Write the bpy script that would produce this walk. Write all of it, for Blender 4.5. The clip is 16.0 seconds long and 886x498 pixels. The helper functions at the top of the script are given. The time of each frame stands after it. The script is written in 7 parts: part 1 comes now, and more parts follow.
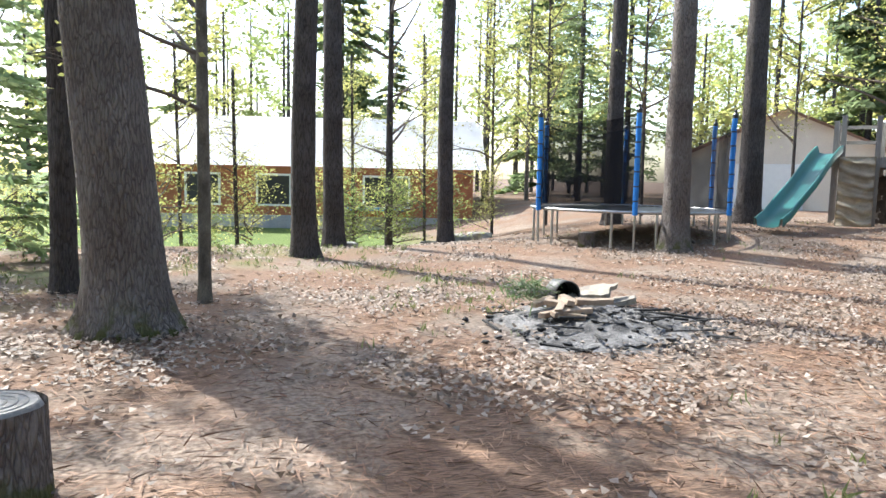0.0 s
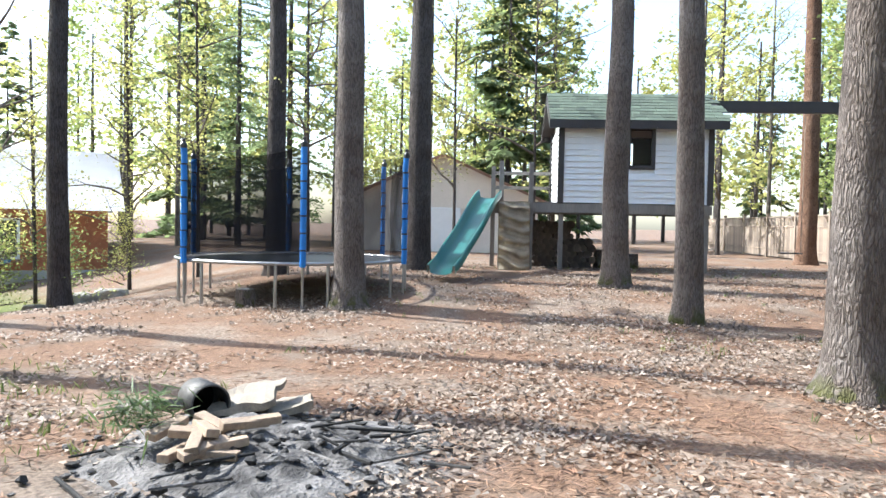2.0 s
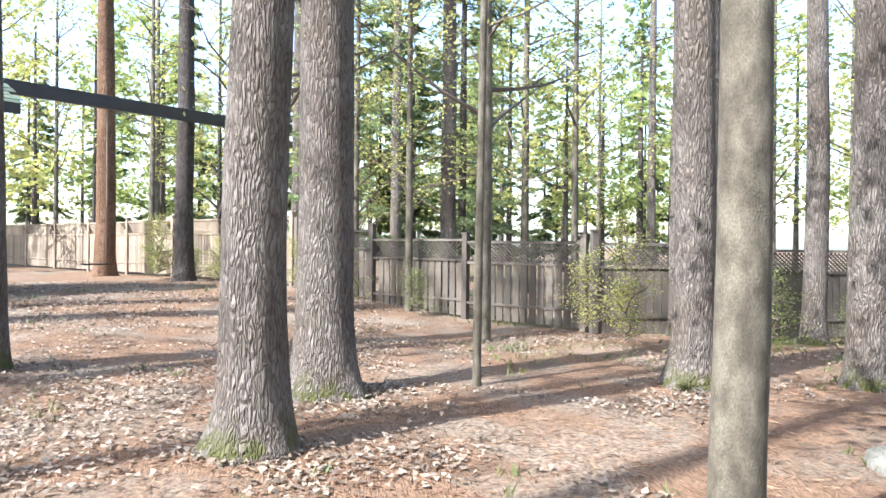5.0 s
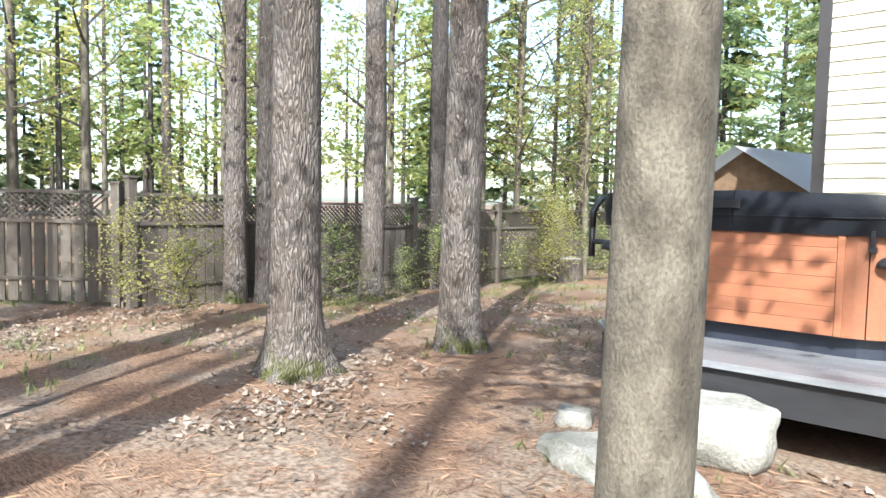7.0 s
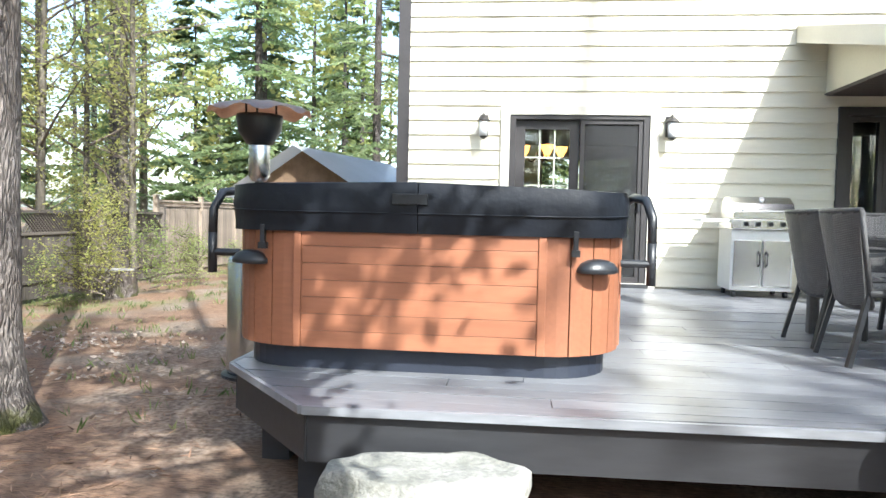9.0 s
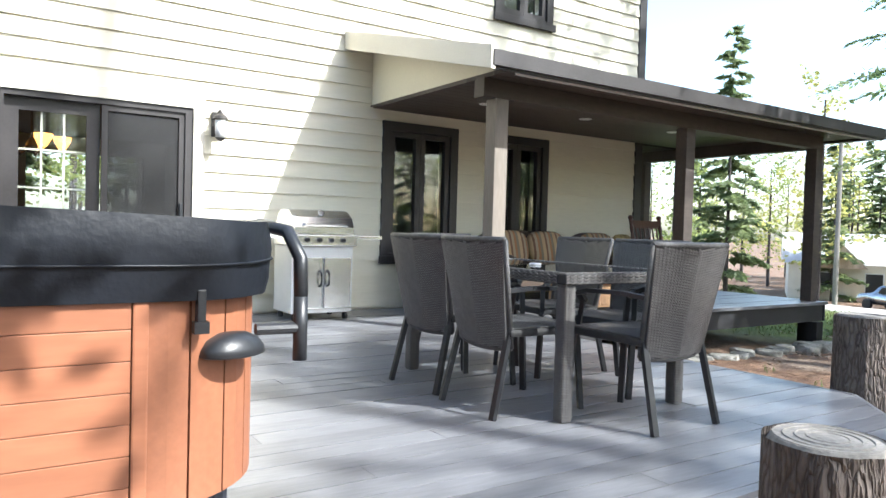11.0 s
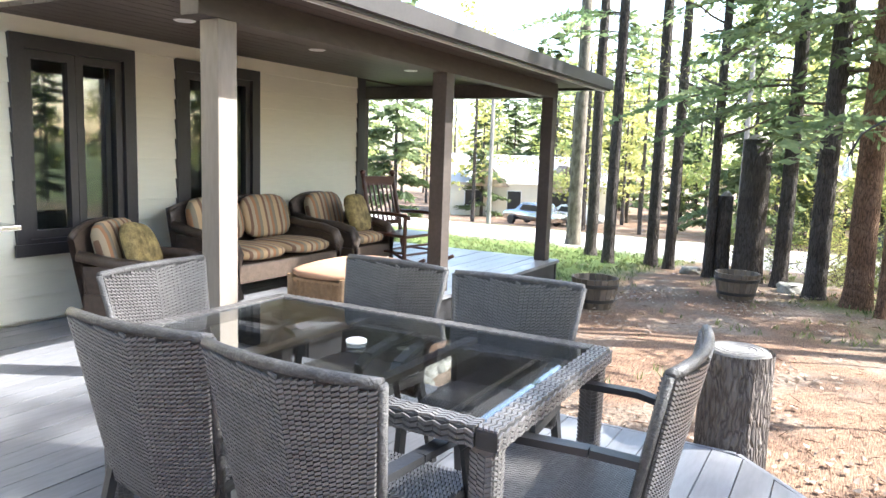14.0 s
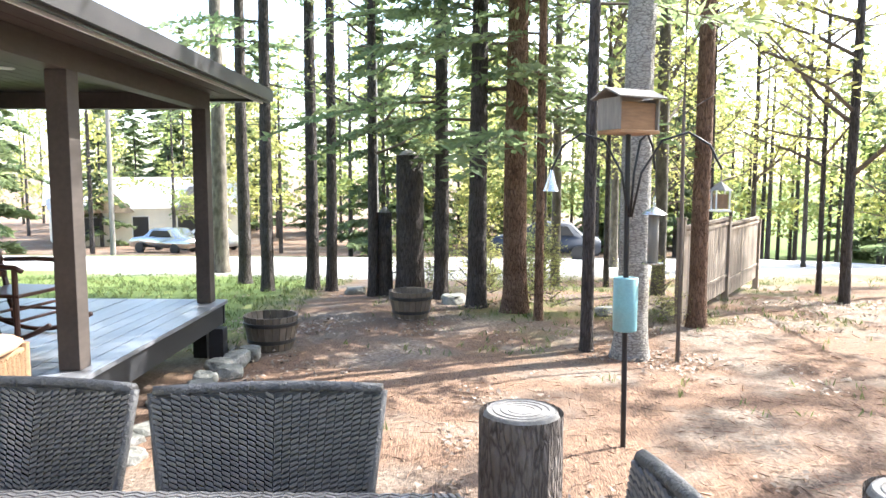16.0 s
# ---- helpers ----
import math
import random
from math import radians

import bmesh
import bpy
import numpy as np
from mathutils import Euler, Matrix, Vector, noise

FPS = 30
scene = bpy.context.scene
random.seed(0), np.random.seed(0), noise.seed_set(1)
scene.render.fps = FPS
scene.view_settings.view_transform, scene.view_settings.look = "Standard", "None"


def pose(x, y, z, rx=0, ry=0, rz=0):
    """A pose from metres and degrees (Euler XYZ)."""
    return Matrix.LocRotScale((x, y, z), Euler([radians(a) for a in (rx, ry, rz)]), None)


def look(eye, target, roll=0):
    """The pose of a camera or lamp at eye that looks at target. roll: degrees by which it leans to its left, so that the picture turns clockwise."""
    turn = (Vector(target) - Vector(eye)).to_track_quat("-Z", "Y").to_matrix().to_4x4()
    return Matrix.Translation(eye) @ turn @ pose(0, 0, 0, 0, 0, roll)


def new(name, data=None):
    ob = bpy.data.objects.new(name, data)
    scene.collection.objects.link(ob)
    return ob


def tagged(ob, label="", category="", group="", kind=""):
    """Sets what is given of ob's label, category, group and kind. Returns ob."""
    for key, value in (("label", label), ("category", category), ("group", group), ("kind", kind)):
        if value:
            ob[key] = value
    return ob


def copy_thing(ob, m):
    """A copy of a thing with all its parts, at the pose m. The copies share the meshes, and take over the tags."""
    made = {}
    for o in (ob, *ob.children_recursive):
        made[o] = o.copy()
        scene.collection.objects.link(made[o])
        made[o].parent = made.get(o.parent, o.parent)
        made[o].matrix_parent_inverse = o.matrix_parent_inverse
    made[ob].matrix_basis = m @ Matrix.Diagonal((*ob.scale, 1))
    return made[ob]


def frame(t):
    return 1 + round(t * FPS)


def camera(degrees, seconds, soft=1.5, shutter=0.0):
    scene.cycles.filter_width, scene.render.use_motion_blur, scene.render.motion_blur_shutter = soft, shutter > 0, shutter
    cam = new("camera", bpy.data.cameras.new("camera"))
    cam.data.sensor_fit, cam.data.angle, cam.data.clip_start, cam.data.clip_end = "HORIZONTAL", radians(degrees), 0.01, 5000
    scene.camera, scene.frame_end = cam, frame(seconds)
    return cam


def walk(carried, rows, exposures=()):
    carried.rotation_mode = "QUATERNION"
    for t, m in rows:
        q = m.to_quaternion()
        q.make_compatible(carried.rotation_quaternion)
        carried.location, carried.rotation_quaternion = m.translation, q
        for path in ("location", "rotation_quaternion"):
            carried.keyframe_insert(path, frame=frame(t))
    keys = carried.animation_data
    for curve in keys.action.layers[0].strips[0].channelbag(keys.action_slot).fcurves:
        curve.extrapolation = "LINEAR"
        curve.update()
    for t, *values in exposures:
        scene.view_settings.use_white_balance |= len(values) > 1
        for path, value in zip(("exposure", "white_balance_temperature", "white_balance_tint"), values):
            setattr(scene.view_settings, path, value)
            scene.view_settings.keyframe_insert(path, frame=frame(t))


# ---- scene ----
cam = camera(64.0, 16.0)
PATH = [
    (0, (5.449, 2.374, 1.224), (4.862, 0.473, 1.024), 1.2),
    (0.5, (4.979, 1.858, 1.228), (4.072, 0.081, 1.095), 3.1),
    (1, (4.697, 1.44, 1.234), (3.625, -0.244, 1.115), 2.6),
    (1.5, (4.518, 0.942, 1.267), (3.237, -0.591, 1.171), 1.0),
    (2, (4.372, 0.565, 1.3), (2.99, -0.88, 1.233), 1.2),
    (2.5, (4.212, 0.235, 1.335), (2.694, -1.063, 1.23), 1.1),
    (3, (4.062, -0.086, 1.335), (2.391, -1.184, 1.3), -1.1),
    (3.5, (3.816, -0.303, 1.321), (1.991, -1.119, 1.28), -0.7),
    (4, (3.53, -0.46, 1.303), (1.598, -0.975, 1.28), -0.9),
    (4.5, (3.156, -0.602, 1.309), (1.158, -0.708, 1.323), 0.1),
    (5, (2.683, -0.656, 1.271), (0.703, -0.376, 1.262), 0.6),
    (5.2, (2.495, -0.657, 1.299), (0.541, -0.235, 1.284), -1.3),
    (7.3, (0.603, -0.439, 1.284), (-0.601, 1.153, 1.167), 1.0),
    (7.5, (0.424, -0.33, 1.25), (-0.67, 1.341, 1.14), 0.3),
    (8, (0.095, -0.1, 1.245), (-0.72, 1.72, 1.14), 1.2),
    (8.5, (-0.113, 0.202, 1.233), (-0.626, 2.133, 1.137), 1.6),
    (9, (-0.298, 0.484, 1.249), (-0.508, 2.471, 1.156), 1.3),
    (9.5, (-0.488, 0.843, 1.253), (-0.38, 2.839, 1.197), 0.1),
    (10, (-0.632, 1.131, 1.283), (-0.1, 3.058, 1.242), 0.2),
    (12.5, (-0.254, 3.046, 1.589), (1.22, 4.391, 1.455), 1.9),
    (13, (-0.12, 3.286, 1.686), (1.45, 4.514, 1.519), 0.9),
    (13.5, (0.167, 3.528, 1.755), (1.828, 4.622, 1.545), 1.1),
    (14, (0.323, 3.678, 1.818), (2.048, 4.655, 1.552), 2.0),
    (14.5, (0.571, 3.833, 1.846), (2.404, 4.588, 1.585), 0.8),
    (15, (0.84, 4.011, 1.839), (2.752, 4.553, 1.611), 0.6),
    (15.5, (1.033, 4.198, 1.837), (2.987, 4.573, 1.636), 0.8),
    (16, (1.241, 4.357, 1.835), (3.231, 4.377, 1.639), 0.2),
]
walk(cam, [(t, look(eye, target, roll)) for t, eye, target, roll in PATH], exposures=[(0.0, 1.85, 6200, 7), (3.0, 1.95, 6050, 7), (5.0, 2.15, 6050, 7), (7.5, 1.95, 6150, 5), (8.5, 2.0, 6100, 5), (10.0, 1.8, 6000, 5), (12.5, 2.4, 6300, 10), (14.0, 2.85, 6300, 9), (16.0, 2.65, 6350, 9)])


# ---- world, sun ----
SUN_EL, SUN_AZ = 44.0, 150.0          # degrees; azimuth clockwise from +Y
world = bpy.data.worlds.new("sky")
scene.world = world
world.use_nodes = True
wn = world.node_tree
sky = wn.nodes.new("ShaderNodeTexSky")
sky.sky_type = "NISHITA"
sky.sun_disc = False
sky.sun_elevation = radians(SUN_EL)
sky.sun_rotation = radians(SUN_AZ)
sky.air_density, sky.dust_density, sky.ozone_density = 1.0, 2.0, 0.6
wn.links.new(sky.outputs[0], wn.nodes["Background"].inputs[0])
wn.nodes["Background"].inputs[1].default_value = 0.15
sun = new("sun", bpy.data.lights.new("sun", "SUN"))
sun.data.energy, sun.data.angle, sun.data.color = 3.6, radians(0.6), (1.0, 0.98, 0.94)
_h = math.cos(radians(SUN_EL))
sun_dir = Vector((math.sin(radians(SUN_AZ)) * _h, math.cos(radians(SUN_AZ)) * _h, math.sin(radians(SUN_EL))))
sun.matrix_world = look(sun_dir * 60, (0, 0, 0))


# ---- materials ----
def mat(name, base, rough=0.7, metal=0.0, vary=0.25, scale=6.0, fine=60.0, bump=0.25, stretch=(1, 1, 1), dark=None, translucent=0.0,
        rnd=0.0, spec=0.5, depth=0.01, coords="Object"):
    """A surface with two scales of colour variation and a fine relief; dark: a second colour for worn or stained patches."""
    m = bpy.data.materials.new(name)
    m.use_nodes = True
    nt = m.node_tree
    N, L = nt.nodes, nt.links
    b = N["Principled BSDF"]
    tc, mp = N.new("ShaderNodeTexCoord"), N.new("ShaderNodeMapping")
    mp.inputs["Scale"].default_value = stretch
    L.new(tc.outputs[coords], mp.inputs[0])
    n1, n2 = N.new("ShaderNodeTexNoise"), N.new("ShaderNodeTexNoise")
    n1.inputs["Scale"].default_value, n1.inputs["Detail"].default_value = scale, 4
    n2.inputs["Scale"].default_value, n2.inputs["Detail"].default_value = fine, 5
    L.new(mp.outputs[0], n1.inputs[0])
    L.new(mp.outputs[0], n2.inputs[0])
    r = N.new("ShaderNodeValToRGB")
    d = dark or [c * (1 - vary) for c in base]
    r.color_ramp.elements[0].position, r.color_ramp.elements[1].position = 0.35, 0.65
    r.color_ramp.elements[0].color, r.color_ramp.elements[1].color = (*d, 1), (*base, 1)
    L.new(n1.outputs[0], r.inputs[0])
    mx = N.new("ShaderNodeMix")
    mx.data_type, mx.blend_type = "RGBA", "MULTIPLY"
    mx.inputs[0].default_value = min(1.0, vary * 2)
    L.new(r.outputs[0], mx.inputs["A"])
    r2 = N.new("ShaderNodeValToRGB")
    r2.color_ramp.elements[0].position, r2.color_ramp.elements[1].position = 0.3, 0.7
    r2.color_ramp.elements[0].color, r2.color_ramp.elements[1].color = (0.55, 0.55, 0.55, 1), (1, 1, 1, 1)
    L.new(n2.outputs[0], r2.inputs[0])
    L.new(r2.outputs[0], mx.inputs["B"])
    out = mx.outputs["Result"]
    if rnd:
        oi, hs, mr = N.new("ShaderNodeObjectInfo"), N.new("ShaderNodeHueSaturation"), N.new("ShaderNodeMapRange")
        mr.inputs[3].default_value, mr.inputs[4].default_value = 1 - rnd, 1 + rnd
        L.new(oi.outputs["Random"], mr.inputs[0])
        L.new(mr.outputs[0], hs.inputs["Value"])
        L.new(out, hs.inputs["Color"])
        out = hs.outputs[0]
    L.new(out, b.inputs["Base Color"])
    b.inputs["Roughness"].default_value, b.inputs["Metallic"].default_value = rough, metal
    b.inputs["Specular IOR Level"].default_value = spec
    if bump:
        bp = N.new("ShaderNodeBump")
        bp.inputs["Strength"].default_value, bp.inputs["Distance"].default_value = bump, depth
        L.new(n2.outputs[0], bp.inputs["Height"])
        L.new(bp.outputs[0], b.inputs["Normal"])
    if translucent:
        tr, ms = N.new("ShaderNodeBsdfTranslucent"), N.new("ShaderNodeMixShader")
        ms.inputs[0].default_value = translucent
        L.new(out, tr.inputs[0])
        L.new(b.outputs[0], ms.inputs[1])
        L.new(tr.outputs[0], ms.inputs[2])
        L.new(ms.outputs[0], N["Material Output"].inputs[0])
    return m


def bark_mat(name, base, dark, scale=9.0, zs=0.22, depth=0.03, moss=0.0):
    """Plated bark: stretched cells with dark furrows, lichen grey on the plates."""
    m = bpy.data.materials.new(name)
    m.use_nodes = True
    nt = m.node_tree
    N, L = nt.nodes, nt.links
    b = N["Principled BSDF"]
    tc, mp = N.new("ShaderNodeTexCoord"), N.new("ShaderNodeMapping")
    mp.inputs["Scale"].default_value = (1, 1, zs)
    L.new(tc.outputs["Object"], mp.inputs[0])
    warp = N.new("ShaderNodeTexNoise")
    warp.inputs["Scale"].default_value, warp.inputs["Detail"].default_value = 16, 4
    L.new(mp.outputs[0], warp.inputs[0])
    add = N.new("ShaderNodeMix")
    add.data_type, add.blend_type = "RGBA", "ADD"
    add.inputs[0].default_value = 0.09
    L.new(mp.outputs[0], add.inputs["A"])
    L.new(warp.outputs["Color"], add.inputs["B"])
    v = N.new("ShaderNodeTexVoronoi")
    v.feature = "DISTANCE_TO_EDGE"
    v.inputs["Scale"].default_value = scale * 4.2
    L.new(add.outputs["Result"], v.inputs[0])
    n = N.new("ShaderNodeTexNoise")
    n.inputs["Scale"].default_value, n.inputs["Detail"].default_value = scale * 5, 6
    L.new(mp.outputs[0], n.inputs[0])
    big = N.new("ShaderNodeTexNoise")
    big.inputs["Scale"].default_value, big.inputs["Detail"].default_value = 2.2, 3
    L.new(tc.outputs["Object"], big.inputs[0])
    hgt = N.new("ShaderNodeMath")
    hgt.operation = "MULTIPLY_ADD"
    mr = N.new("ShaderNodeMapRange")
    mr.inputs[1].default_value, mr.inputs[2].default_value = 0.0, 0.35
    L.new(v.outputs["Distance"], mr.inputs[0])
    L.new(n.outputs[0], hgt.inputs[0])
    hgt.inputs[1].default_value = 0.9
    L.new(mr.outputs[0], hgt.inputs[2])
    r = N.new("ShaderNodeValToRGB")
    e = r.color_ramp.elements
    e[0].position, e[1].position = 0.25, 0.95
    e[0].color, e[1].color = (*dark, 1), (*base, 1)
    L.new(hgt.outputs[0], r.inputs[0])
    mx = N.new("ShaderNodeMix")
    mx.data_type, mx.blend_type = "RGBA", "MULTIPLY"
    mx.inputs[0].default_value = 0.8
    r3 = N.new("ShaderNodeValToRGB")
    r3.color_ramp.elements[0].position, r3.color_ramp.elements[1].position = 0.35, 0.65
    r3.color_ramp.elements[0].color, r3.color_ramp.elements[1].color = (0.62, 0.56, 0.52, 1), (1, 1, 1, 1)
    L.new(big.outputs[0], r3.inputs[0])
    L.new(r.outputs[0], mx.inputs["A"])
    L.new(r3.outputs[0], mx.inputs["B"])
    out = mx.outputs["Result"]
    if moss:
        # patchy moss on the flared foot
        sep, lim, mul, mm = N.new("ShaderNodeSeparateXYZ"), N.new("ShaderNodeMapRange"), N.new("ShaderNodeMath"), N.new("ShaderNodeMix")
        mm.data_type, mul.operation = "RGBA", "MULTIPLY"
        lim.inputs[1].default_value, lim.inputs[2].default_value, lim.inputs[3].default_value, lim.inputs[4].default_value = 0.03, 0.30, moss, 0.0
        L.new(tc.outputs["Object"], sep.inputs[0])
        L.new(sep.outputs[2], lim.inputs[0])
        pat = N.new("ShaderNodeValToRGB")
        pat.color_ramp.elements[0].position, pat.color_ramp.elements[1].position = 0.48, 0.56
        mn = N.new("ShaderNodeTexNoise")
        mn.inputs["Scale"].default_value, mn.inputs["Detail"].default_value = 7, 5
        L.new(tc.outputs["Object"], mn.inputs[0])
        L.new(mn.outputs[0], pat.inputs[0])
        L.new(pat.outputs[0], mul.inputs[0])
        L.new(lim.outputs[0], mul.inputs[1])
        L.new(mul.outputs[0], mm.inputs[0])
        L.new(out, mm.inputs["A"])
        mm.inputs["B"].default_value = (0.085, 0.088, 0.028, 1)
        out = mm.outputs["Result"]
    L.new(out, b.inputs["Base Color"])
    b.inputs["Roughness"].default_value = 0.9
    b.inputs["Specular IOR Level"].default_value = 0.2
    bp = N.new("ShaderNodeBump")
    bp.inputs["Strength"].default_value, bp.inputs["Distance"].default_value = 0.8, depth
    L.new(hgt.outputs[0], bp.inputs["Height"])
    L.new(bp.outputs[0], b.inputs["Normal"])
    return m


def ground_mat():
    """Rusty pine needles with paler litter, bare earth and green patches."""
    m = bpy.data.materials.new("forest floor")
    m.use_nodes = True
    nt = m.node_tree
    N, L = nt.nodes, nt.links
    b = N["Principled BSDF"]
    tc = N.new("ShaderNodeTexCoord")

    def noise_tex(scale, detail=5, src=None):
        n = N.new("ShaderNodeTexNoise")
        n.inputs["Scale"].default_value, n.inputs["Detail"].default_value = scale, detail
        L.new(src or tc.outputs["Object"], n.inputs[0])
        return n.outputs[0]

    def ramp(src, p0, c0, p1, c1):
        r = N.new("ShaderNodeValToRGB")
        e = r.color_ramp.elements
        e[0].position, e[1].position, e[0].color, e[1].color = p0, p1, (*c0, 1), (*c1, 1)
        L.new(src, r.inputs[0])
        return r.outputs[0]

    def mix(fac, a, c, blend="MIX"):
        x = N.new("ShaderNodeMix")
        x.data_type, x.blend_type = "RGBA", blend
        if isinstance(fac, float):
            x.inputs[0].default_value = fac
        else:
            L.new(fac, x.inputs[0])
        L.new(a, x.inputs["A"])
        L.new(c, x.inputs["B"])
        return x.outputs["Result"]

    # needles lie in all directions: three stretched noises, turned
    needles = None
    for k in range(3):
        mp = N.new("ShaderNodeMapping")
        mp.inputs["Rotation"].default_value = (0, 0, 0.4 + k * 1.1)
        mp.inputs["Scale"].default_value = (14, 130, 20)
        L.new(tc.outputs["Object"], mp.inputs[0])
        s = noise_tex(1.0, 3, mp.outputs[0])
        if needles is None:
            needles = s
        else:
            mxn = N.new("ShaderNodeMath")
            mxn.operation = "MAXIMUM"
            L.new(needles, mxn.inputs[0])
            L.new(s, mxn.inputs[1])
            needles = mxn.outputs[0]
    col = ramp(needles, 0.45, (0.075, 0.048, 0.034), 0.72, (0.29, 0.18, 0.118))
    earth = ramp(noise_tex(40), 0.35, (0.09, 0.068, 0.052), 0.7, (0.25, 0.19, 0.145))
    col = mix(ramp(noise_tex(1.1), 0.48, (0, 0, 0), 0.62, (1, 1, 1)), col, earth)
    litter = ramp(noise_tex(28), 0.4, (0.12, 0.09, 0.07), 0.62, (0.33, 0.265, 0.21))
    col = mix(ramp(noise_tex(0.55, 6), 0.5, (0, 0, 0), 0.6, (0.6, 0.6, 0.6)), col, litter)
    vc = N.new("ShaderNodeVertexColor")
    vc.layer_name = "cover"
    sep = N.new("ShaderNodeSeparateColor")
    L.new(vc.outputs[0], sep.inputs[0])
    grass = ramp(noise_tex(70), 0.35, (0.05, 0.075, 0.02), 0.7, (0.17, 0.22, 0.06))
    col = mix(sep.outputs[1], col, grass)
    road = ramp(noise_tex(90), 0.35, (0.34, 0.32, 0.29), 0.7, (0.52, 0.50, 0.46))
    col = mix(sep.outputs[2], col, road)
    ash = ramp(noise_tex(25), 0.4, (0.02, 0.02, 0.02), 0.65, (0.22, 0.21, 0.20))
    col = mix(sep.outputs[0], col, ash)
    L.new(col, b.inputs["Base Color"])
    b.inputs["Roughness"].default_value = 0.95
    b.inputs["Specular IOR Level"].default_value = 0.15
    bp = N.new("ShaderNodeBump")
    bp.inputs["Strength"].default_value, bp.inputs["Distance"].default_value = 0.8, 0.02
    L.new(mix(0.5, needles, noise_tex(30)), bp.inputs["Height"])
    L.new(bp.outputs[0], b.inputs["Normal"])
    return m


def glass_mat(name, tint=(1, 1, 1), alpha=0.12, rough=0.02):
    """Thin clear pane: mostly see-through, with a mirror-like gloss."""
    m = bpy.data.materials.new(name)
    m.use_nodes = True
    N, L = m.node_tree.nodes, m.node_tree.links
    t, g, lw, x = N.new("ShaderNodeBsdfTransparent"), N.new("ShaderNodeBsdfGlossy"), N.new("ShaderNodeLayerWeight"), N.new("ShaderNodeMixShader")
    pw, f = N.new("ShaderNodeMath"), N.new("ShaderNodeMath")
    pw.operation, f.operation = "POWER", "MULTIPLY_ADD"
    pw.inputs[1].default_value, f.inputs[1].default_value, f.inputs[2].default_value = 4.0, 0.85, 0.04 + 0.2 * alpha
    lw.inputs[0].default_value = 0.5
    L.new(lw.outputs["Facing"], pw.inputs[0])
    L.new(pw.outputs[0], f.inputs[0])
    t.inputs[0].default_value = (*tint, 1)
    g.inputs["Roughness"].default_value = rough
    L.new(f.outputs[0], x.inputs[0])
    L.new(t.outputs[0], x.inputs[1])
    L.new(g.outputs[0], x.inputs[2])
    L.new(x.outputs[0], N["Material Output"].inputs[0])
    return m


def glow_mat(name, color, strength):
    m = bpy.data.materials.new(name)
    m.use_nodes = True
    b = m.node_tree.nodes["Principled BSDF"]
    b.inputs["Base Color"].default_value = (*color, 1)
    b.inputs["Emission Color"].default_value = (*color, 1)
    b.inputs["Emission Strength"].default_value = strength
    return m


M_GROUND = ground_mat()
M_BARK = bark_mat("grey brown pine bark", (0.225, 0.198, 0.18), (0.075, 0.062, 0.056), zs=0.22, moss=1.0)
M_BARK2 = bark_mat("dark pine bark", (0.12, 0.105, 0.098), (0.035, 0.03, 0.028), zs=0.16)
M_BARK3 = mat("lichened smooth bark", (0.20, 0.172, 0.132), 0.85, vary=0.5, scale=11, fine=120, bump=0.9, depth=0.008, stretch=(1, 1, 0.45), dark=(0.08, 0.066, 0.048))
M_BARK4 = mat("mottled hardwood bark", (0.185, 0.16, 0.122), 0.88, vary=0.5, scale=14, fine=150, bump=0.8, depth=0.006, stretch=(1, 1, 0.6), dark=(0.075, 0.062, 0.045))
M_BARKRED = bark_mat("reddish pine bark", (0.27, 0.165, 0.11), (0.06, 0.035, 0.025))
M_BIRCH = bark_mat("pale birch bark", (0.42, 0.40, 0.36), (0.10, 0.09, 0.08), scale=4, zs=2.5, depth=0.006)
M_TWIG = mat("twig bark", (0.16, 0.125, 0.10), 0.9, bump=0.3, fine=90)
M_LEAF_Y = mat("young yellow green leaves", (0.60, 0.56, 0.20), 0.55, vary=0.3, scale=1.2, fine=8, bump=0, translucent=0.7, rnd=0.25, dark=(0.40, 0.42, 0.13))
M_LEAF_G = mat("fresh green leaves", (0.42, 0.47, 0.16), 0.55, vary=0.3, scale=1.2, fine=8, bump=0, translucent=0.65, rnd=0.25, dark=(0.25, 0.32, 0.10))
M_NEEDLE = mat("spruce needles", (0.32, 0.38, 0.18), 0.6, vary=0.3, scale=0.9, fine=6, bump=0, translucent=0.7, rnd=0.3, dark=(0.17, 0.24, 0.11))
M_PINE = mat("pine needles", (0.19, 0.26, 0.10), 0.6, vary=0.4, scale=0.9, fine=6, bump=0, translucent=0.45, rnd=0.2, dark=(0.045, 0.08, 0.035))
M_LITTER = mat("dry fallen leaves", (0.37, 0.305, 0.25), 0.75, vary=0.4, scale=3, fine=30, bump=0.2, dark=(0.24, 0.17, 0.12), translucent=0.15)
M_GRASS = mat("grass blades", (0.27, 0.29, 0.11), 0.6, vary=0.4, scale=2, fine=9, bump=0, translucent=0.4, dark=(0.09, 0.14, 0.035))
M_SIDING = mat("cream painted siding", (0.80, 0.75, 0.60), 0.55, vary=0.05, scale=1.5, fine=45, bump=0.12, stretch=(0.15, 1, 1), depth=0.003, rnd=0.02)
M_CREAM = mat("cream trim paint", (0.78, 0.73, 0.62), 0.5, vary=0.06, scale=2, fine=60, bump=0.05)
M_DARK = mat("charcoal trim paint", (0.045, 0.04, 0.04), 0.45, vary=0.2, scale=3, fine=50, bump=0.12, depth=0.003)
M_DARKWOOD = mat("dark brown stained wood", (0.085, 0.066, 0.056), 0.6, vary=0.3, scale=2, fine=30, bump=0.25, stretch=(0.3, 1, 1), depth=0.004)
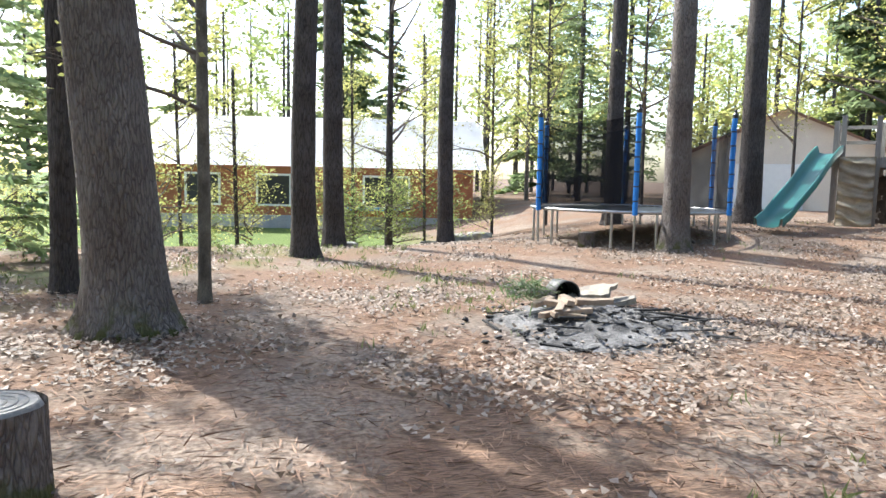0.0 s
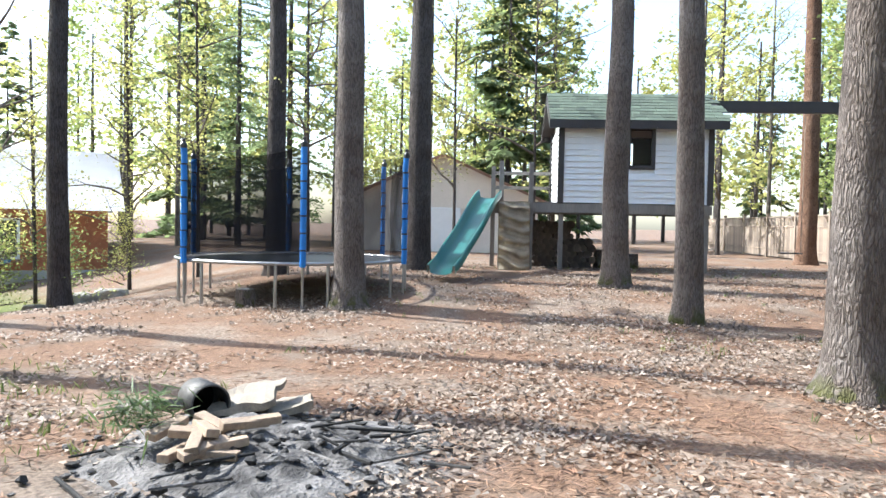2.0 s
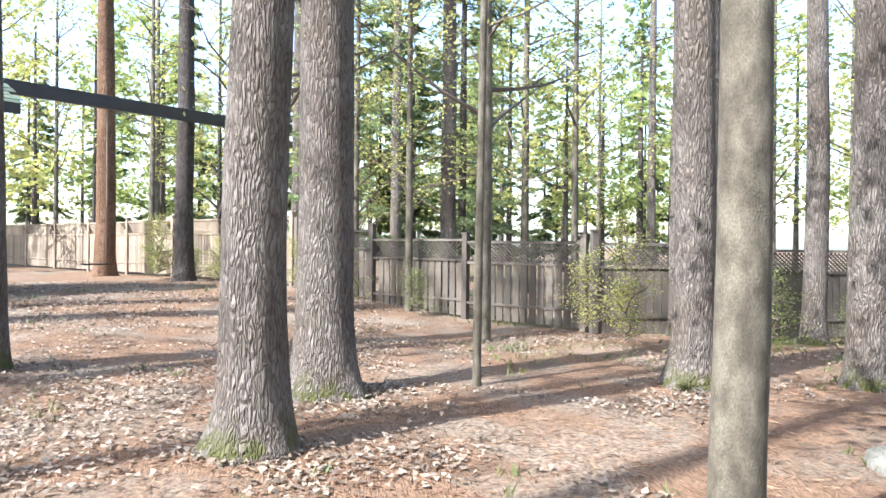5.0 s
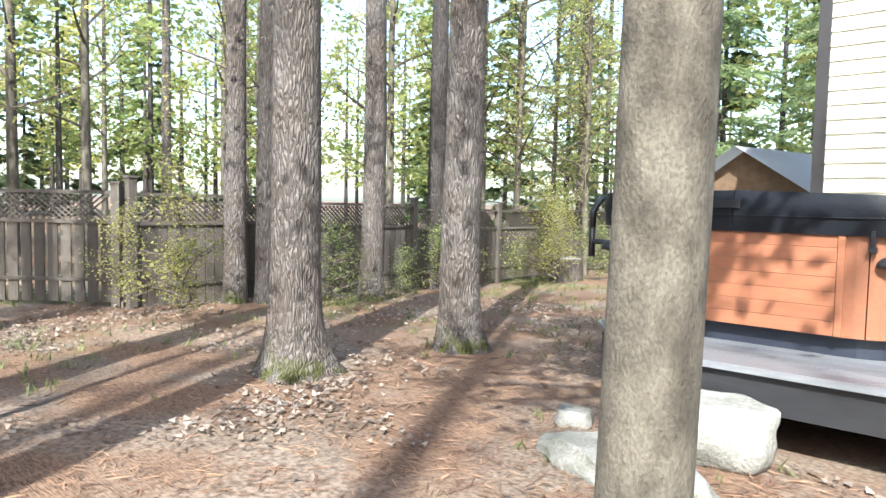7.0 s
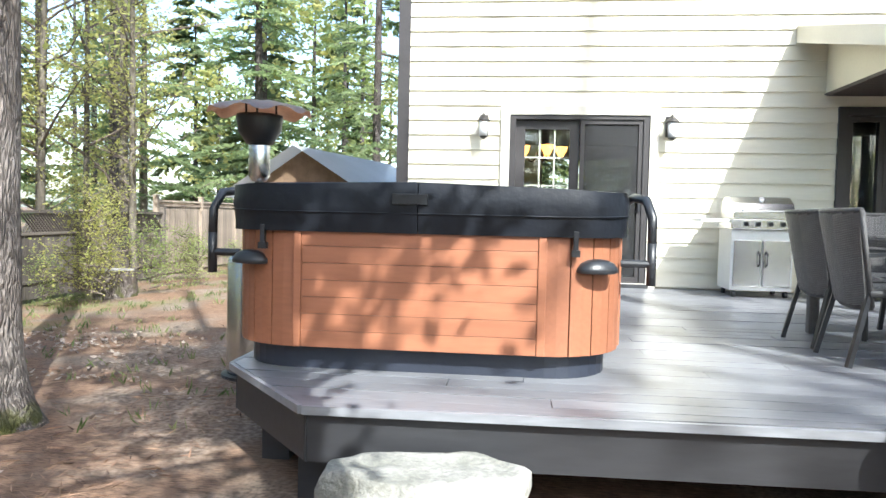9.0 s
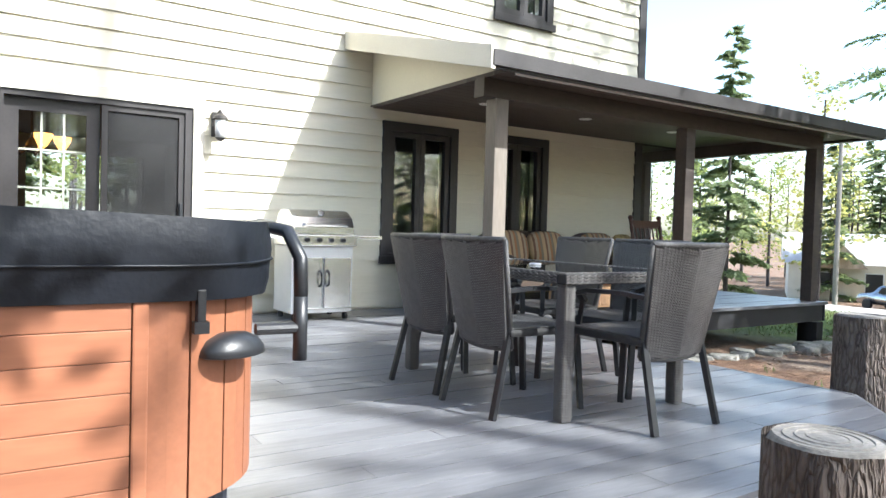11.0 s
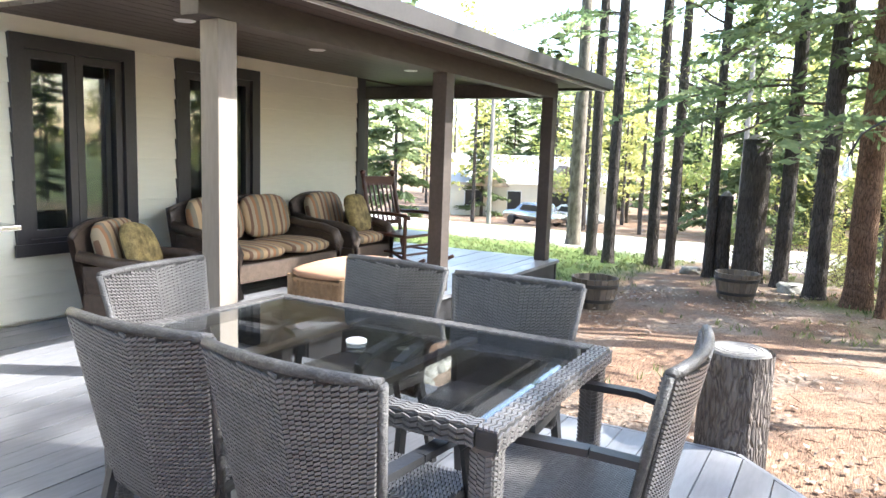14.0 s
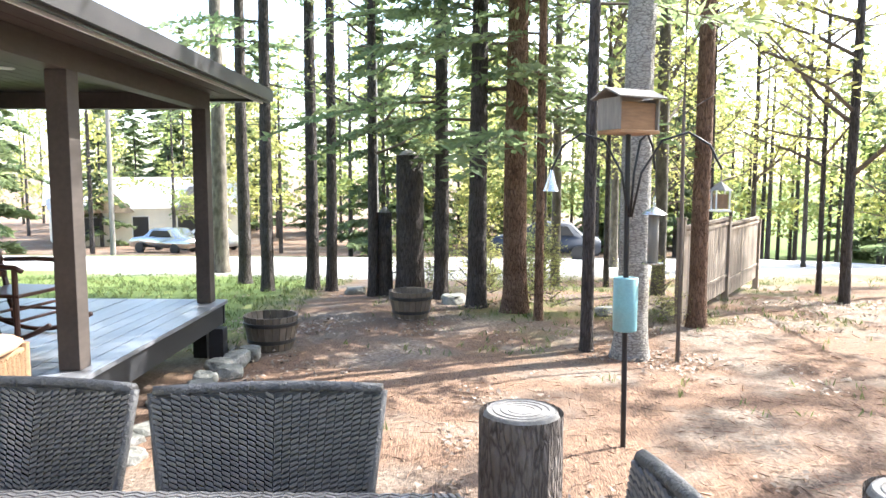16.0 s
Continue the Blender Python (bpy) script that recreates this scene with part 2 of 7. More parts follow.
M_DECK = mat("grey deck paint worn", (0.235, 0.24, 0.255), 0.32, vary=0.25, scale=1.4, fine=40, bump=0.25, stretch=(0.18, 1, 1), depth=0.004, rnd=0.12, dark=(0.16, 0.16, 0.17))
M_FASCIA = mat("charcoal deck fascia", (0.032, 0.032, 0.035), 0.5, vary=0.25, scale=1.2, fine=30, bump=0.2, stretch=(0.2, 1, 1), depth=0.004)
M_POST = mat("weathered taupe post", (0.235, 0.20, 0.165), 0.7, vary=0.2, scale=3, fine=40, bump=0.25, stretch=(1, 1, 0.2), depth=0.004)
M_SHINGLE = mat("asphalt shingles", (0.10, 0.09, 0.085), 0.95, vary=0.3, scale=4, fine=200, bump=0.4)
M_GSHINGLE = mat("green asphalt shingles", (0.11, 0.145, 0.105), 0.95, vary=0.3, scale=4, fine=160, bump=0.4, rnd=0.3)
M_GLASS = glass_mat("window glass", (0.92, 0.95, 0.94))
M_TGLASS = glass_mat("smoked table glass", (0.86, 0.89, 0.91), 0.1)
M_ROCK = mat("pale granite", (0.37, 0.352, 0.315), 0.9, vary=0.4, scale=4, fine=50, bump=0.6, depth=0.02, dark=(0.19, 0.185, 0.155), rnd=0.2)
M_STUMPTOP = mat("grey sawn wood", (0.34, 0.315, 0.285), 0.85, vary=0.35, scale=9, fine=60, bump=0.4)
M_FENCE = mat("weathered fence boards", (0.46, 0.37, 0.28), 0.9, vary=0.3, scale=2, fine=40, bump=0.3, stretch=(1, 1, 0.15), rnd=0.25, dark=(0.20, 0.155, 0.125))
# darker copy of the fence boards, for runs whose shade is put into the colour
M_FENCESHADE = mat("dark fence boards", (0.15, 0.125, 0.105), 0.9, vary=0.3, scale=2, fine=40, bump=0.3, stretch=(1, 1, 0.15), rnd=0.25)
M_TUBWOOD = mat("cedar coloured tub panels", (0.336, 0.132, 0.068), 0.5, vary=0.16, scale=3, fine=50, bump=0.15, stretch=(0.15, 1, 1), depth=0.002, rnd=0.05)
M_VINYL = mat("black vinyl cover", (0.012, 0.014, 0.019), 0.42, spec=0.25, vary=0.2, scale=5, fine=22, bump=0.3, depth=0.01)
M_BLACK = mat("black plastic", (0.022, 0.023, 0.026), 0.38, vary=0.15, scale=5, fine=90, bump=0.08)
M_NAVY = mat("black tub base", (0.025, 0.03, 0.045), 0.45, vary=0.15, scale=4, fine=70, bump=0.1)
M_WICKER = mat("dark grey resin wicker", (0.155, 0.147, 0.143), 0.28, vary=0.25, scale=30, fine=160, bump=0.3, depth=0.003)
# near-black panel behind the strands: the shade of the gaps is in its colour
M_WICKERGAP = mat("shadowy wicker backing", (0.03, 0.029, 0.029), 0.6, vary=0.2, scale=30, fine=160, bump=0.2, depth=0.003)
M_WICKERR = mat("dark wicker rim", (0.085, 0.081, 0.08), 0.5, vary=0.35, scale=40, fine=130, bump=0.8, depth=0.006)
M_WICKERB = mat("brown wicker", (0.085, 0.058, 0.042), 0.5, vary=0.3, scale=25, fine=150, bump=0.6, depth=0.005)
M_WICKERT = mat("tan wicker", (0.36, 0.22, 0.12), 0.55, vary=0.3, scale=25, fine=150, bump=0.6, depth=0.005)
M_METAL = mat("bronze painted metal", (0.05, 0.045, 0.042), 0.4, 0.3, vary=0.15, fine=80, bump=0.05)
M_STEEL = mat("brushed stainless steel", (0.62, 0.62, 0.62), 0.26, 1.0, vary=0.08, scale=3, fine=120, bump=0.05, stretch=(0.1, 1, 1))
M_WHITEM = mat("white enamel", (0.75, 0.75, 0.73), 0.4, vary=0.05, bump=0.02)
M_COPPER = mat("copper coloured reflector", (0.72, 0.50, 0.38), 0.3, 1.0, vary=0.15, scale=6, fine=60, bump=0.05)
M_DARKROOM = mat("dim interior plaster", (0.30, 0.25, 0.19), 0.8, vary=0.1, bump=0.05)
M_SLIDE = mat("green slide plastic", (0.028, 0.15, 0.125), 0.28, vary=0.12, scale=3, fine=60, bump=0.05)
M_CLIMB = mat("sand climbing panel", (0.62, 0.54, 0.41), 0.85, vary=0.25, scale=5, fine=60, bump=0.4)
M_BLUE = mat("bright blue foam", (0.015, 0.20, 0.62), 0.55, vary=0.15, scale=8, fine=70, bump=0.15)
M_GALV = mat("galvanised tube", (0.42, 0.42, 0.42), 0.4, 0.9, vary=0.12, fine=80, bump=0.05)
M_GREYWOOD = mat("grey weathered wood", (0.30, 0.275, 0.245), 0.9, vary=0.3, scale=2, fine=40, bump=0.35, stretch=(1, 1, 0.15), rnd=0.1)
M_LOG = mat("dark stacked firewood", (0.12, 0.095, 0.075), 0.95, vary=0.4, scale=6, fine=50, bump=0.5, rnd=0.3)
M_WPAINT = mat("white playhouse siding", (0.78, 0.80, 0.80), 0.6, vary=0.06, scale=2, fine=50, bump=0.1, rnd=0.03)


# ---- small builders ----
def thing(name, label, category, group="", kind="", at=None):
    ob = new(name)
    if at is not None:
        ob.matrix_world = at
    return tagged(ob, label, category, group, kind)


def mesh_of(name, bm, material):
    me = bpy.data.meshes.new(name)
    bm.normal_update()
    bm.to_mesh(me)
    bm.free()
    me.materials.append(material)
    return me


def part(name, bm, material, parent, label="", smooth=False):
    me = mesh_of(name, bm, material) if isinstance(bm, bmesh.types.BMesh) else bm
    if smooth:
        me.polygons.foreach_set("use_smooth", [True] * len(me.polygons))
    ob = new(name, me)
    if parent is not None:
        ob.parent = parent
    if label:
        ob["label"] = label
    return ob


def solid(name, bm, material, label, category, group="", kind="", smooth=False):
    return tagged(part(name, bm, material, None, smooth=smooth), label, category, group, kind)


def box(bm, x0, x1, y0, y1, z0, z1, bevel=0.0):
    r = bmesh.ops.create_cube(bm, size=1, matrix=Matrix.Translation(((x0 + x1) / 2, (y0 + y1) / 2, (z0 + z1) / 2)) @ Matrix.Diagonal((abs(x1 - x0), abs(y1 - y0), abs(z1 - z0), 1)))
    if bevel:
        es = list({e for v in r["verts"] for e in v.link_edges})
        bmesh.ops.bevel(bm, geom=es, offset=bevel, segments=2, affect="EDGES", profile=0.6)
    return bm


def cube(x0, x1, y0, y1, z0, z1, bevel=0.0):
    return box(bmesh.new(), x0, x1, y0, y1, z0, z1, bevel)


def rod(bm, p, q, r0, r1=None, n=10):
    p, q = Vector(p), Vector(q)
    d = q - p
    m = Matrix.Translation((p + q) / 2) @ d.to_track_quat("Z", "Y").to_matrix().to_4x4()
    bmesh.ops.create_cone(bm, cap_ends=True, segments=n, radius1=r0, radius2=r0 if r1 is None else r1, depth=d.length, matrix=m)
    return bm


def bar(bm, p, q, w, h):
    """A square-section stick from p to q."""
    p, q = Vector(p), Vector(q)
    d = q - p
    m = Matrix.Translation((p + q) / 2) @ d.to_track_quat("Z", "Y").to_matrix().to_4x4() @ Matrix.Diagonal((w, h, d.length, 1))
    bmesh.ops.create_cube(bm, size=1, matrix=m)
    return bm


def pipe(bm, pts, r, n=8, r_end=None):
    """A round tube along points."""
    pts = [Vector(p) for p in pts]
    rings = []
    for i, p in enumerate(pts):
        d = (pts[min(i + 1, len(pts) - 1)] - pts[max(i - 1, 0)]).normalized()
        q = d.to_track_quat("Z", "Y")
        rr = r if r_end is None else r + (r_end - r) * i / max(1, len(pts) - 1)
        rings.append([bm.verts.new(p + q @ Vector((math.cos(a) * rr, math.sin(a) * rr, 0))) for a in (2 * math.pi * k / n for k in range(n))])
    for a, b in zip(rings, rings[1:]):
        for k in range(n):
            bm.faces.new((a[k], a[(k + 1) % n], b[(k + 1) % n], b[k]))
    bm.faces.new(rings[0][::-1])
    bm.faces.new(rings[-1])
    return bm


def lathe(bm, profile, n=24, at=(0, 0, 0), cap=True):
    """A turned shape from (radius, height) pairs."""
    o = Vector(at)
    rings = [[bm.verts.new(o + Vector((math.cos(2 * math.pi * k / n) * r, math.sin(2 * math.pi * k / n) * r, z))) for k in range(n)] for r, z in profile]
    for a, b in zip(rings, rings[1:]):
        for k in range(n):
            bm.faces.new((a[k], a[(k + 1) % n], b[(k + 1) % n], b[k]))
    if cap:
        bm.faces.new(rings[0][::-1])
        bm.faces.new(rings[-1])
    return bm


def prism(bm, outline, z0, z1):
    """An outline in the plan, drawn up from z0 to z1."""
    lo, hi = [bm.verts.new((x, y, z0)) for x, y in outline], [bm.verts.new((x, y, z1)) for x, y in outline]
    n = len(outline)
    for k in range(n):
        bm.faces.new((lo[k], lo[(k + 1) % n], hi[(k + 1) % n], hi[k]))
    bm.faces.new(lo[::-1])
    bm.faces.new(hi)
    bmesh.ops.recalc_face_normals(bm, faces=bm.faces[:])
    return bm


def quads(name, v, material):
    """One mesh of loose four-cornered pieces, from an array (n, 4, 3)."""
    v = np.asarray(v, dtype=np.float32)
    n = len(v)
    me = bpy.data.meshes.new(name)
    me.vertices.add(n * 4)
    me.vertices.foreach_set("co", v.reshape(-1))
    me.loops.add(n * 4)
    me.loops.foreach_set("vertex_index", np.arange(n * 4, dtype=np.int32))
    me.polygons.add(n)
    me.polygons.foreach_set("loop_start", np.arange(0, n * 4, 4, dtype=np.int32))
    me.update(calc_edges=True)
    me.validate()
    me.materials.append(material)
    return me


def smoothstep(a, b, x):
    t = min(1.0, max(0.0, (x - a) / (b - a)))
    return t * t * (3 - 2 * t)


def gz(x, y):
    """Height of the ground."""
    z = 0.4 * smoothstep(6, 13, -(x - 2) * 0.75 - y * 0.66)
    z -= 1.0 * smoothstep(9, 17, -y) * smoothstep(-6, 1, x)
    z -= 0.25 * smoothstep(4, 9, -x) * smoothstep(3, 9, y)
    z -= 0.4 * smoothstep(10, 18, x) + 2.6 * smoothstep(14, 52, x)
    z += (0.05 + 0.06 * smoothstep(2.4, 3.4, y)) * smoothstep(3.9, 5.6, x) * (1 - smoothstep(6.5, 8.6, x))
    return z + 0.03 * noise.noise((x * 0.6, y * 0.6, 0.0)) + 0.012 * noise.noise((x * 2.3, y * 2.3, 4.0))


# ---- ground: one sheet to the horizon, finer near the walk ----
def axis_steps():
    near = [i * 0.25 for i in range(-68, 69)]
    far = [17.5 + 1.5 * i for i in range(30)] + [70, 90, 130, 200, 350, 600, 1000, 1600]
    return [-f for f in far[::-1]] + near + far


def ground():
    bm = bmesh.new()
    xs = axis_steps()
    grid = [[bm.verts.new((x, y, gz(x, y))) for x in xs] for y in xs]
    for j in range(len(xs) - 1):
        for i in range(len(xs) - 1):
            bm.faces.new((grid[j][i], grid[j][i + 1], grid[j + 1][i + 1], grid[j + 1][i]))
    me = mesh_of("ground", bm, M_GROUND)
    me.polygons.foreach_set("use_smooth", [True] * len(me.polygons))
    ca = me.color_attributes.new("cover", "FLOAT_COLOR", "POINT")
    vals = np.zeros((len(me.vertices), 4), dtype=np.float32)
    vals[:, 3] = 1
    for i, v in enumerate(me.vertices):
        x, y, _ = v.co
        w = noise.noise((x * 0.5, y * 0.5, 9.0)) + 0.5 * noise.noise((x * 1.7, y * 1.7, 2.0))
        # ash bed of the fire place
        d = math.hypot((x - 2.55) / 1.15, (y + 2.6) / 0.8)
        vals[i, 0] = smoothstep(1.25, 0.6, d + 0.35 * w)
        # lawn beside the porch, by the neighbour and thin green along the edges
        g = smoothstep(6.3, 7.6, y + 0.5 * w) * smoothstep(7.0, 9.5, x + 0.4 * w) * smoothstep(40, 37, x)
        g = max(g, smoothstep(14.0, 15.5, -y) * smoothstep(-1, 1.5, x) * 1.0)
        g = max(g, 0.55 * smoothstep(0.05, 0.5, w) * smoothstep(3.2, 5.5, -y) * smoothstep(2.5, 5.5, x))
        g = max(g, 0.6 * smoothstep(0.0, 0.5, w) * smoothstep(3.5, 6.0, -x) * smoothstep(1.0, 3.0, y))
        g = max(g, 0.5 * smoothstep(0.0, 0.5, w) * smoothstep(8.0, 10.0, x) * smoothstep(5.5, 3.5, y))
        vals[i, 1] = g
        vals[i, 2] = smoothstep(16.5, 17.5, x - 0.25 * abs(y - 5)) * smoothstep(36, 34, x) if y > -14 else 0.0
    ca.data.foreach_set("color", vals.reshape(-1))
    ob = new("ground", me)
    return tagged(ob, "pine needle forest floor with dry leaves", "ground", kind="structure")


ground()

# ---- house ----
WY = 8.87                      # outer face of the house wall towards the deck
HX0, HX1 = -1.72, 7.37         # its corners
DZ, PZ = 0.47, 0.60            # tops of the main deck and of the porch floor
HTOP = 6.0

DOOR = (-0.46, 1.20, DZ, 2.50)
WIN1 = (3.21, 4.21, 0.99, 2.56)
WIN2 = (4.63, 5.63, 0.99, 2.56)
UPW = (4.70, 5.63, 3.96, 5.15)
OPEN = [DOOR, WIN1, WIN2, UPW]


def cut_wall(name, x0, x1, y0, y1, z0, z1, openings, material):
    """A thick wall along x with openings through it, as solid blocks."""
    bm = bmesh.new()
    xs = sorted({x0, x1, *[o[0] for o in openings], *[o[1] for o in openings]})
    for a, b in zip(xs, xs[1:]):
        mid = (a + b) / 2
        zs = [z0]
        for o in sorted(openings, key=lambda o: o[2]):
            if o[0] < mid < o[1]:
                zs += [o[2], o[3]]
        zs.append(z1)
        for k in range(0, len(zs), 2):
            if zs[k + 1] > zs[k] + 1e-4:
                box(bm, a, b, y0, y1, zs[k], zs[k + 1])
    return solid(name, bm, material, "cream house wall with clapboard siding", "wall", kind="structure")


wall_south = cut_wall("wall_south", HX0 + 0.02, HX1 - 0.02, WY + 0.02, WY + 0.2, 0.1, HTOP, OPEN, M_SIDING)


def siding(parent, x0, x1, z0, z1, openings, y, pitch=0.172):
    """Lapped boards, each with a thicker lower edge, stopped at the openings."""
    made = {}
    z = z0
    while z < z1 - 0.02:
        h = min(pitch, z1 - z)
        spans = [(x0, x1)]
        for o in openings:
            if o[2] < z + h - 0.02 and o[3] > z + 0.02:
                spans = [s for a, b in spans for s in ((a, min(b, o[0])), (max(a, o[1]), b)) if s[1] - s[0] > 0.03]
        for a, b in spans:
            key = (round(b - a, 3), round(h, 3))
            if key not in made:
                w = b - a
                bm = bmesh.new()
                p = [(-0.024, 0.0), (0.018, 0.0), (0.018, h + 0.01), (-0.002, h + 0.01), (-0.022, 0.008)]
                prof = [[bm.verts.new((xx, yy, zz)) for yy, zz in p] for xx in (0, w)]
                k = len(p)
                for i in range(k):
                    bm.faces.new((prof[0][i], prof[0][(i + 1) % k], prof[1][(i + 1) % k], prof[1][i]))
                bm.faces.new(prof[0][::-1])
                bm.faces.new(prof[1])
                bmesh.ops.recalc_face_normals(bm, faces=bm.faces[:])
                made[key] = mesh_of("siding_board", bm, M_SIDING)
            ob = part("siding_board", made[key], None, parent)
            ob.location = (a, y, z)
        z += pitch


siding(wall_south, HX0 + 0.1, HX1 - 0.1, DZ + 0.02, HTOP, OPEN, WY)
for name, b in (("wall_west", (HX0, HX0 + 0.2, WY + 0.2, 17.0, 0.1, HTOP)), ("wall_east", (HX1 - 0.2, HX1, WY + 0.2, 17.0, 0.1, HTOP)), ("wall_north", (HX0, 0.2, 16.8, 17.0, 0.1, HTOP)), ("wall_north_2", (2.2, HX1, 16.8, 17.0, 0.1, HTOP)), ("wall_north_3", (0.2, 2.2, 16.8, 17.0, 2.6, HTOP))):
    solid(name, cube(*b), M_SIDING, "cream painted house wall", "wall", kind="structure")
for x in (HX0 + 0.03, HX1 - 0.03):
    solid("corner_trim", cube(x - 0.07, x + 0.07, WY - 0.035, WY + 0.06, 0.45, HTOP, 0.004), M_DARK, "charcoal corner board of the house", "trim", kind="structure")
solid("floor_inside", cube(HX0 + 0.2, HX1 - 0.2, WY + 0.2, 16.8, 0.3, DZ), M_DARKWOOD, "dark wooden floor inside the house", "floor", kind="structure")
solid("ceiling_inside", cube(HX0 + 0.2, HX1 - 0.2, WY + 0.2, 16.8, 2.9, 3.0), M_DARKROOM, "plain ceiling inside the house", "ceiling", kind="structure")
solid("wall_inside", cube(2.6, 2.72, WY + 0.2, 16.8, DZ, 2.9), M_DARKROOM, "dim plaster wall inside the house", "wall", kind="structure")
bm = bmesh.new()
for s in (-1, 1):
    v = [bm.verts.new(p) for p in ((HX0 - 0.5, WY + 4.06, 9.3), (HX1 + 0.5, WY + 4.06, 9.3), (HX1 + 0.5, WY + 4.06 + s * 4.6, 5.9), (HX0 - 0.5, WY + 4.06 + s * 4.6, 5.9))]
    bm.faces.new(v)
bmesh.ops.solidify(bm, geom=bm.faces[:], thickness=0.15)
solid("roof", bm, M_SHINGLE, "dark shingled gable roof of the house", "roof", kind="structure")


def frame_of(bm, x0, x1, z0, z1, y0, y1, w):
    box(bm, x0, x0 + w, y0, y1, z0, z1)
    box(bm, x1 - w, x1, y0, y1, z0, z1)
    box(bm, x0 + w, x1 - w, y0, y1, z1 - w, z1)
    box(bm, x0 + w, x1 - w, y0, y1, z0, z0 + w)
    return bm


def window(name, o, label, leaves=2):
    x0, x1, z0, z1 = o
    t = thing(name, label, "window", kind="structure")
    part("window_trim", frame_of(bmesh.new(), x0 - 0.002, x1 + 0.002, z0, z1, WY - 0.045, WY + 0.03, 0.10), M_DARK, t, "charcoal painted casing")
    part("window_sill", cube(x0 - 0.03, x1 + 0.03, WY - 0.07, WY - 0.046, z0 - 0.02, z0 + 0.07, 0.004), M_DARK, t)
    a, b = x0 + 0.10, x1 - 0.10
    w = (b - a) / leaves
    for k in range(leaves):
        l = a + k * w
        f = part("window_frame", frame_of(bmesh.new(), l + 0.002, l + w - 0.002, z0 + 0.102, z1 - 0.102, WY - 0.012, WY + 0.06, 0.06), M_DARK, t)
        p = part("pane", cube(l + 0.06, l + w - 0.06, WY + 0.02, WY + 0.026, z0 + 0.16, z1 - 0.16), M_GLASS, f, "dark reflecting pane")
        p.visible_shadow = False
    # added black sheet: paints the darkness of the room behind the panes
    part("blind", cube(a, b, WY + 0.21, WY + 0.22, z0 + 0.1, z1 - 0.1), M_BLACK, t, "black sheet standing in for the unlit room")
    return t


window("window_1", WIN1, "tall casement window in charcoal trim, dark inside")
window("window_2", WIN2, "tall casement window in charcoal trim behind the sofa")
window("window_3", UPW, "upper window with pale trim")


def patio_door():
    x0, x1, z0, z1 = DOOR
    t = thing("door_1", "closed sliding patio door with dark frame and cream casing", "door", kind="structure")
    part("door_casing", frame_of(bmesh.new(), x0 - 0.07, x1 + 0.07, z0 - 0.05, z1 + 0.05, WY - 0.05, WY + 0.01, 0.10), M_CREAM, t, "cream painted casing")
    part("door_frame", frame_of(bmesh.new(), x0 + 0.031, x1 - 0.031, z0, z1 - 0.031, WY - 0.03, WY + 0.18, 0.07), M_DARK, t)
    mid = 0.34
    f = part("door_leaf", frame_of(bmesh.new(), x0 + 0.102, mid + 0.04, z0 + 0.07, z1 - 0.102, WY + 0.045, WY + 0.085, 0.11), M_DARK, t)
    p = part("pane", cube(x0 + 0.21, mid - 0.07, WY + 0.06, WY + 0.066, z0 + 0.18, z1 - 0.21), M_GLASS, f)
    p.visible_shadow = False
    g = bmesh.new()
    for k in (1, 2):
        xx = x0 + 0.21 + (mid - 0.28 - x0) * k / 3
        box(g, xx - 0.008, xx + 0.008, WY + 0.068, WY + 0.078, z0 + 0.18, z1 - 0.21)
    for k in (1, 2, 3, 4):
        zz = z0 + 0.18 + (z1 - z0 - 0.39) * k / 5
        box(g, x0 + 0.21, mid - 0.07, WY + 0.0795, WY + 0.0885, zz - 0.008, zz + 0.008)
    part("grille", g, M_CREAM, f, "thin pale glazing bars")
    s = part("screen_door", frame_of(bmesh.new(), mid + 0.045, x1 - 0.102, z0 + 0.07, z1 - 0.102, WY - 0.01, WY + 0.03, 0.05), M_DARK, t)
    sm = glass_mat("insect screen", (0.30, 0.30, 0.31), 0.0, 0.6)
    part("mesh_screen", cube(mid + 0.09, x1 - 0.15, WY + 0.008, WY + 0.011, z0 + 0.12, z1 - 0.15), sm, s, "grey insect mesh")
    part("pane", cube(mid + 0.09, x1 - 0.15, WY + 0.10, WY + 0.106, z0 + 0.12, z1 - 0.15), M_GLASS, t).visible_shadow = False
    part("door_handle", cube(x1 - 0.145, x1 - 0.115, WY - 0.04, WY - 0.011, 1.35, 1.55, 0.005), M_BLACK, s)
    part("threshold", cube(x0, x1, WY - 0.08, WY - 0.032, z0 + 0.002, z0 + 0.045, 0.005), M_FASCIA, t)


patio_door()


def chandelier():
    t = thing("chandelier", "dark chandelier with glowing amber shades", "lamp", at=pose(0.0, 11.6, 2.9))
    b = bmesh.new()
    rod(b, (0, 0, 0), (0, 0, -0.62), 0.012)
    lathe(b, [(0.05, -0.75), (0.07, -0.68), (0.03, -0.58)], 12)
    part("stem", b, M_METAL, t)
    glow = glow_mat("amber lamp glass", (1.0, 0.42, 0.09), 1.6)
    for k in range(5):
        a = 2 * math.pi * k / 5
        c, s = math.cos(a), math.sin(a)
        part("arm", pipe(bmesh.new(), [(0, 0, -0.68), (c * 0.15, s * 0.15, -0.78), (c * 0.32, s * 0.32, -0.7)], 0.01), M_METAL, t)
        part("shade", lathe(bmesh.new(), [(0.035, -0.70), (0.09, -0.60), (0.10, -0.55)], 14, (c * 0.32, s * 0.32, 0)), glow, t, "glowing amber glass")


chandelier()


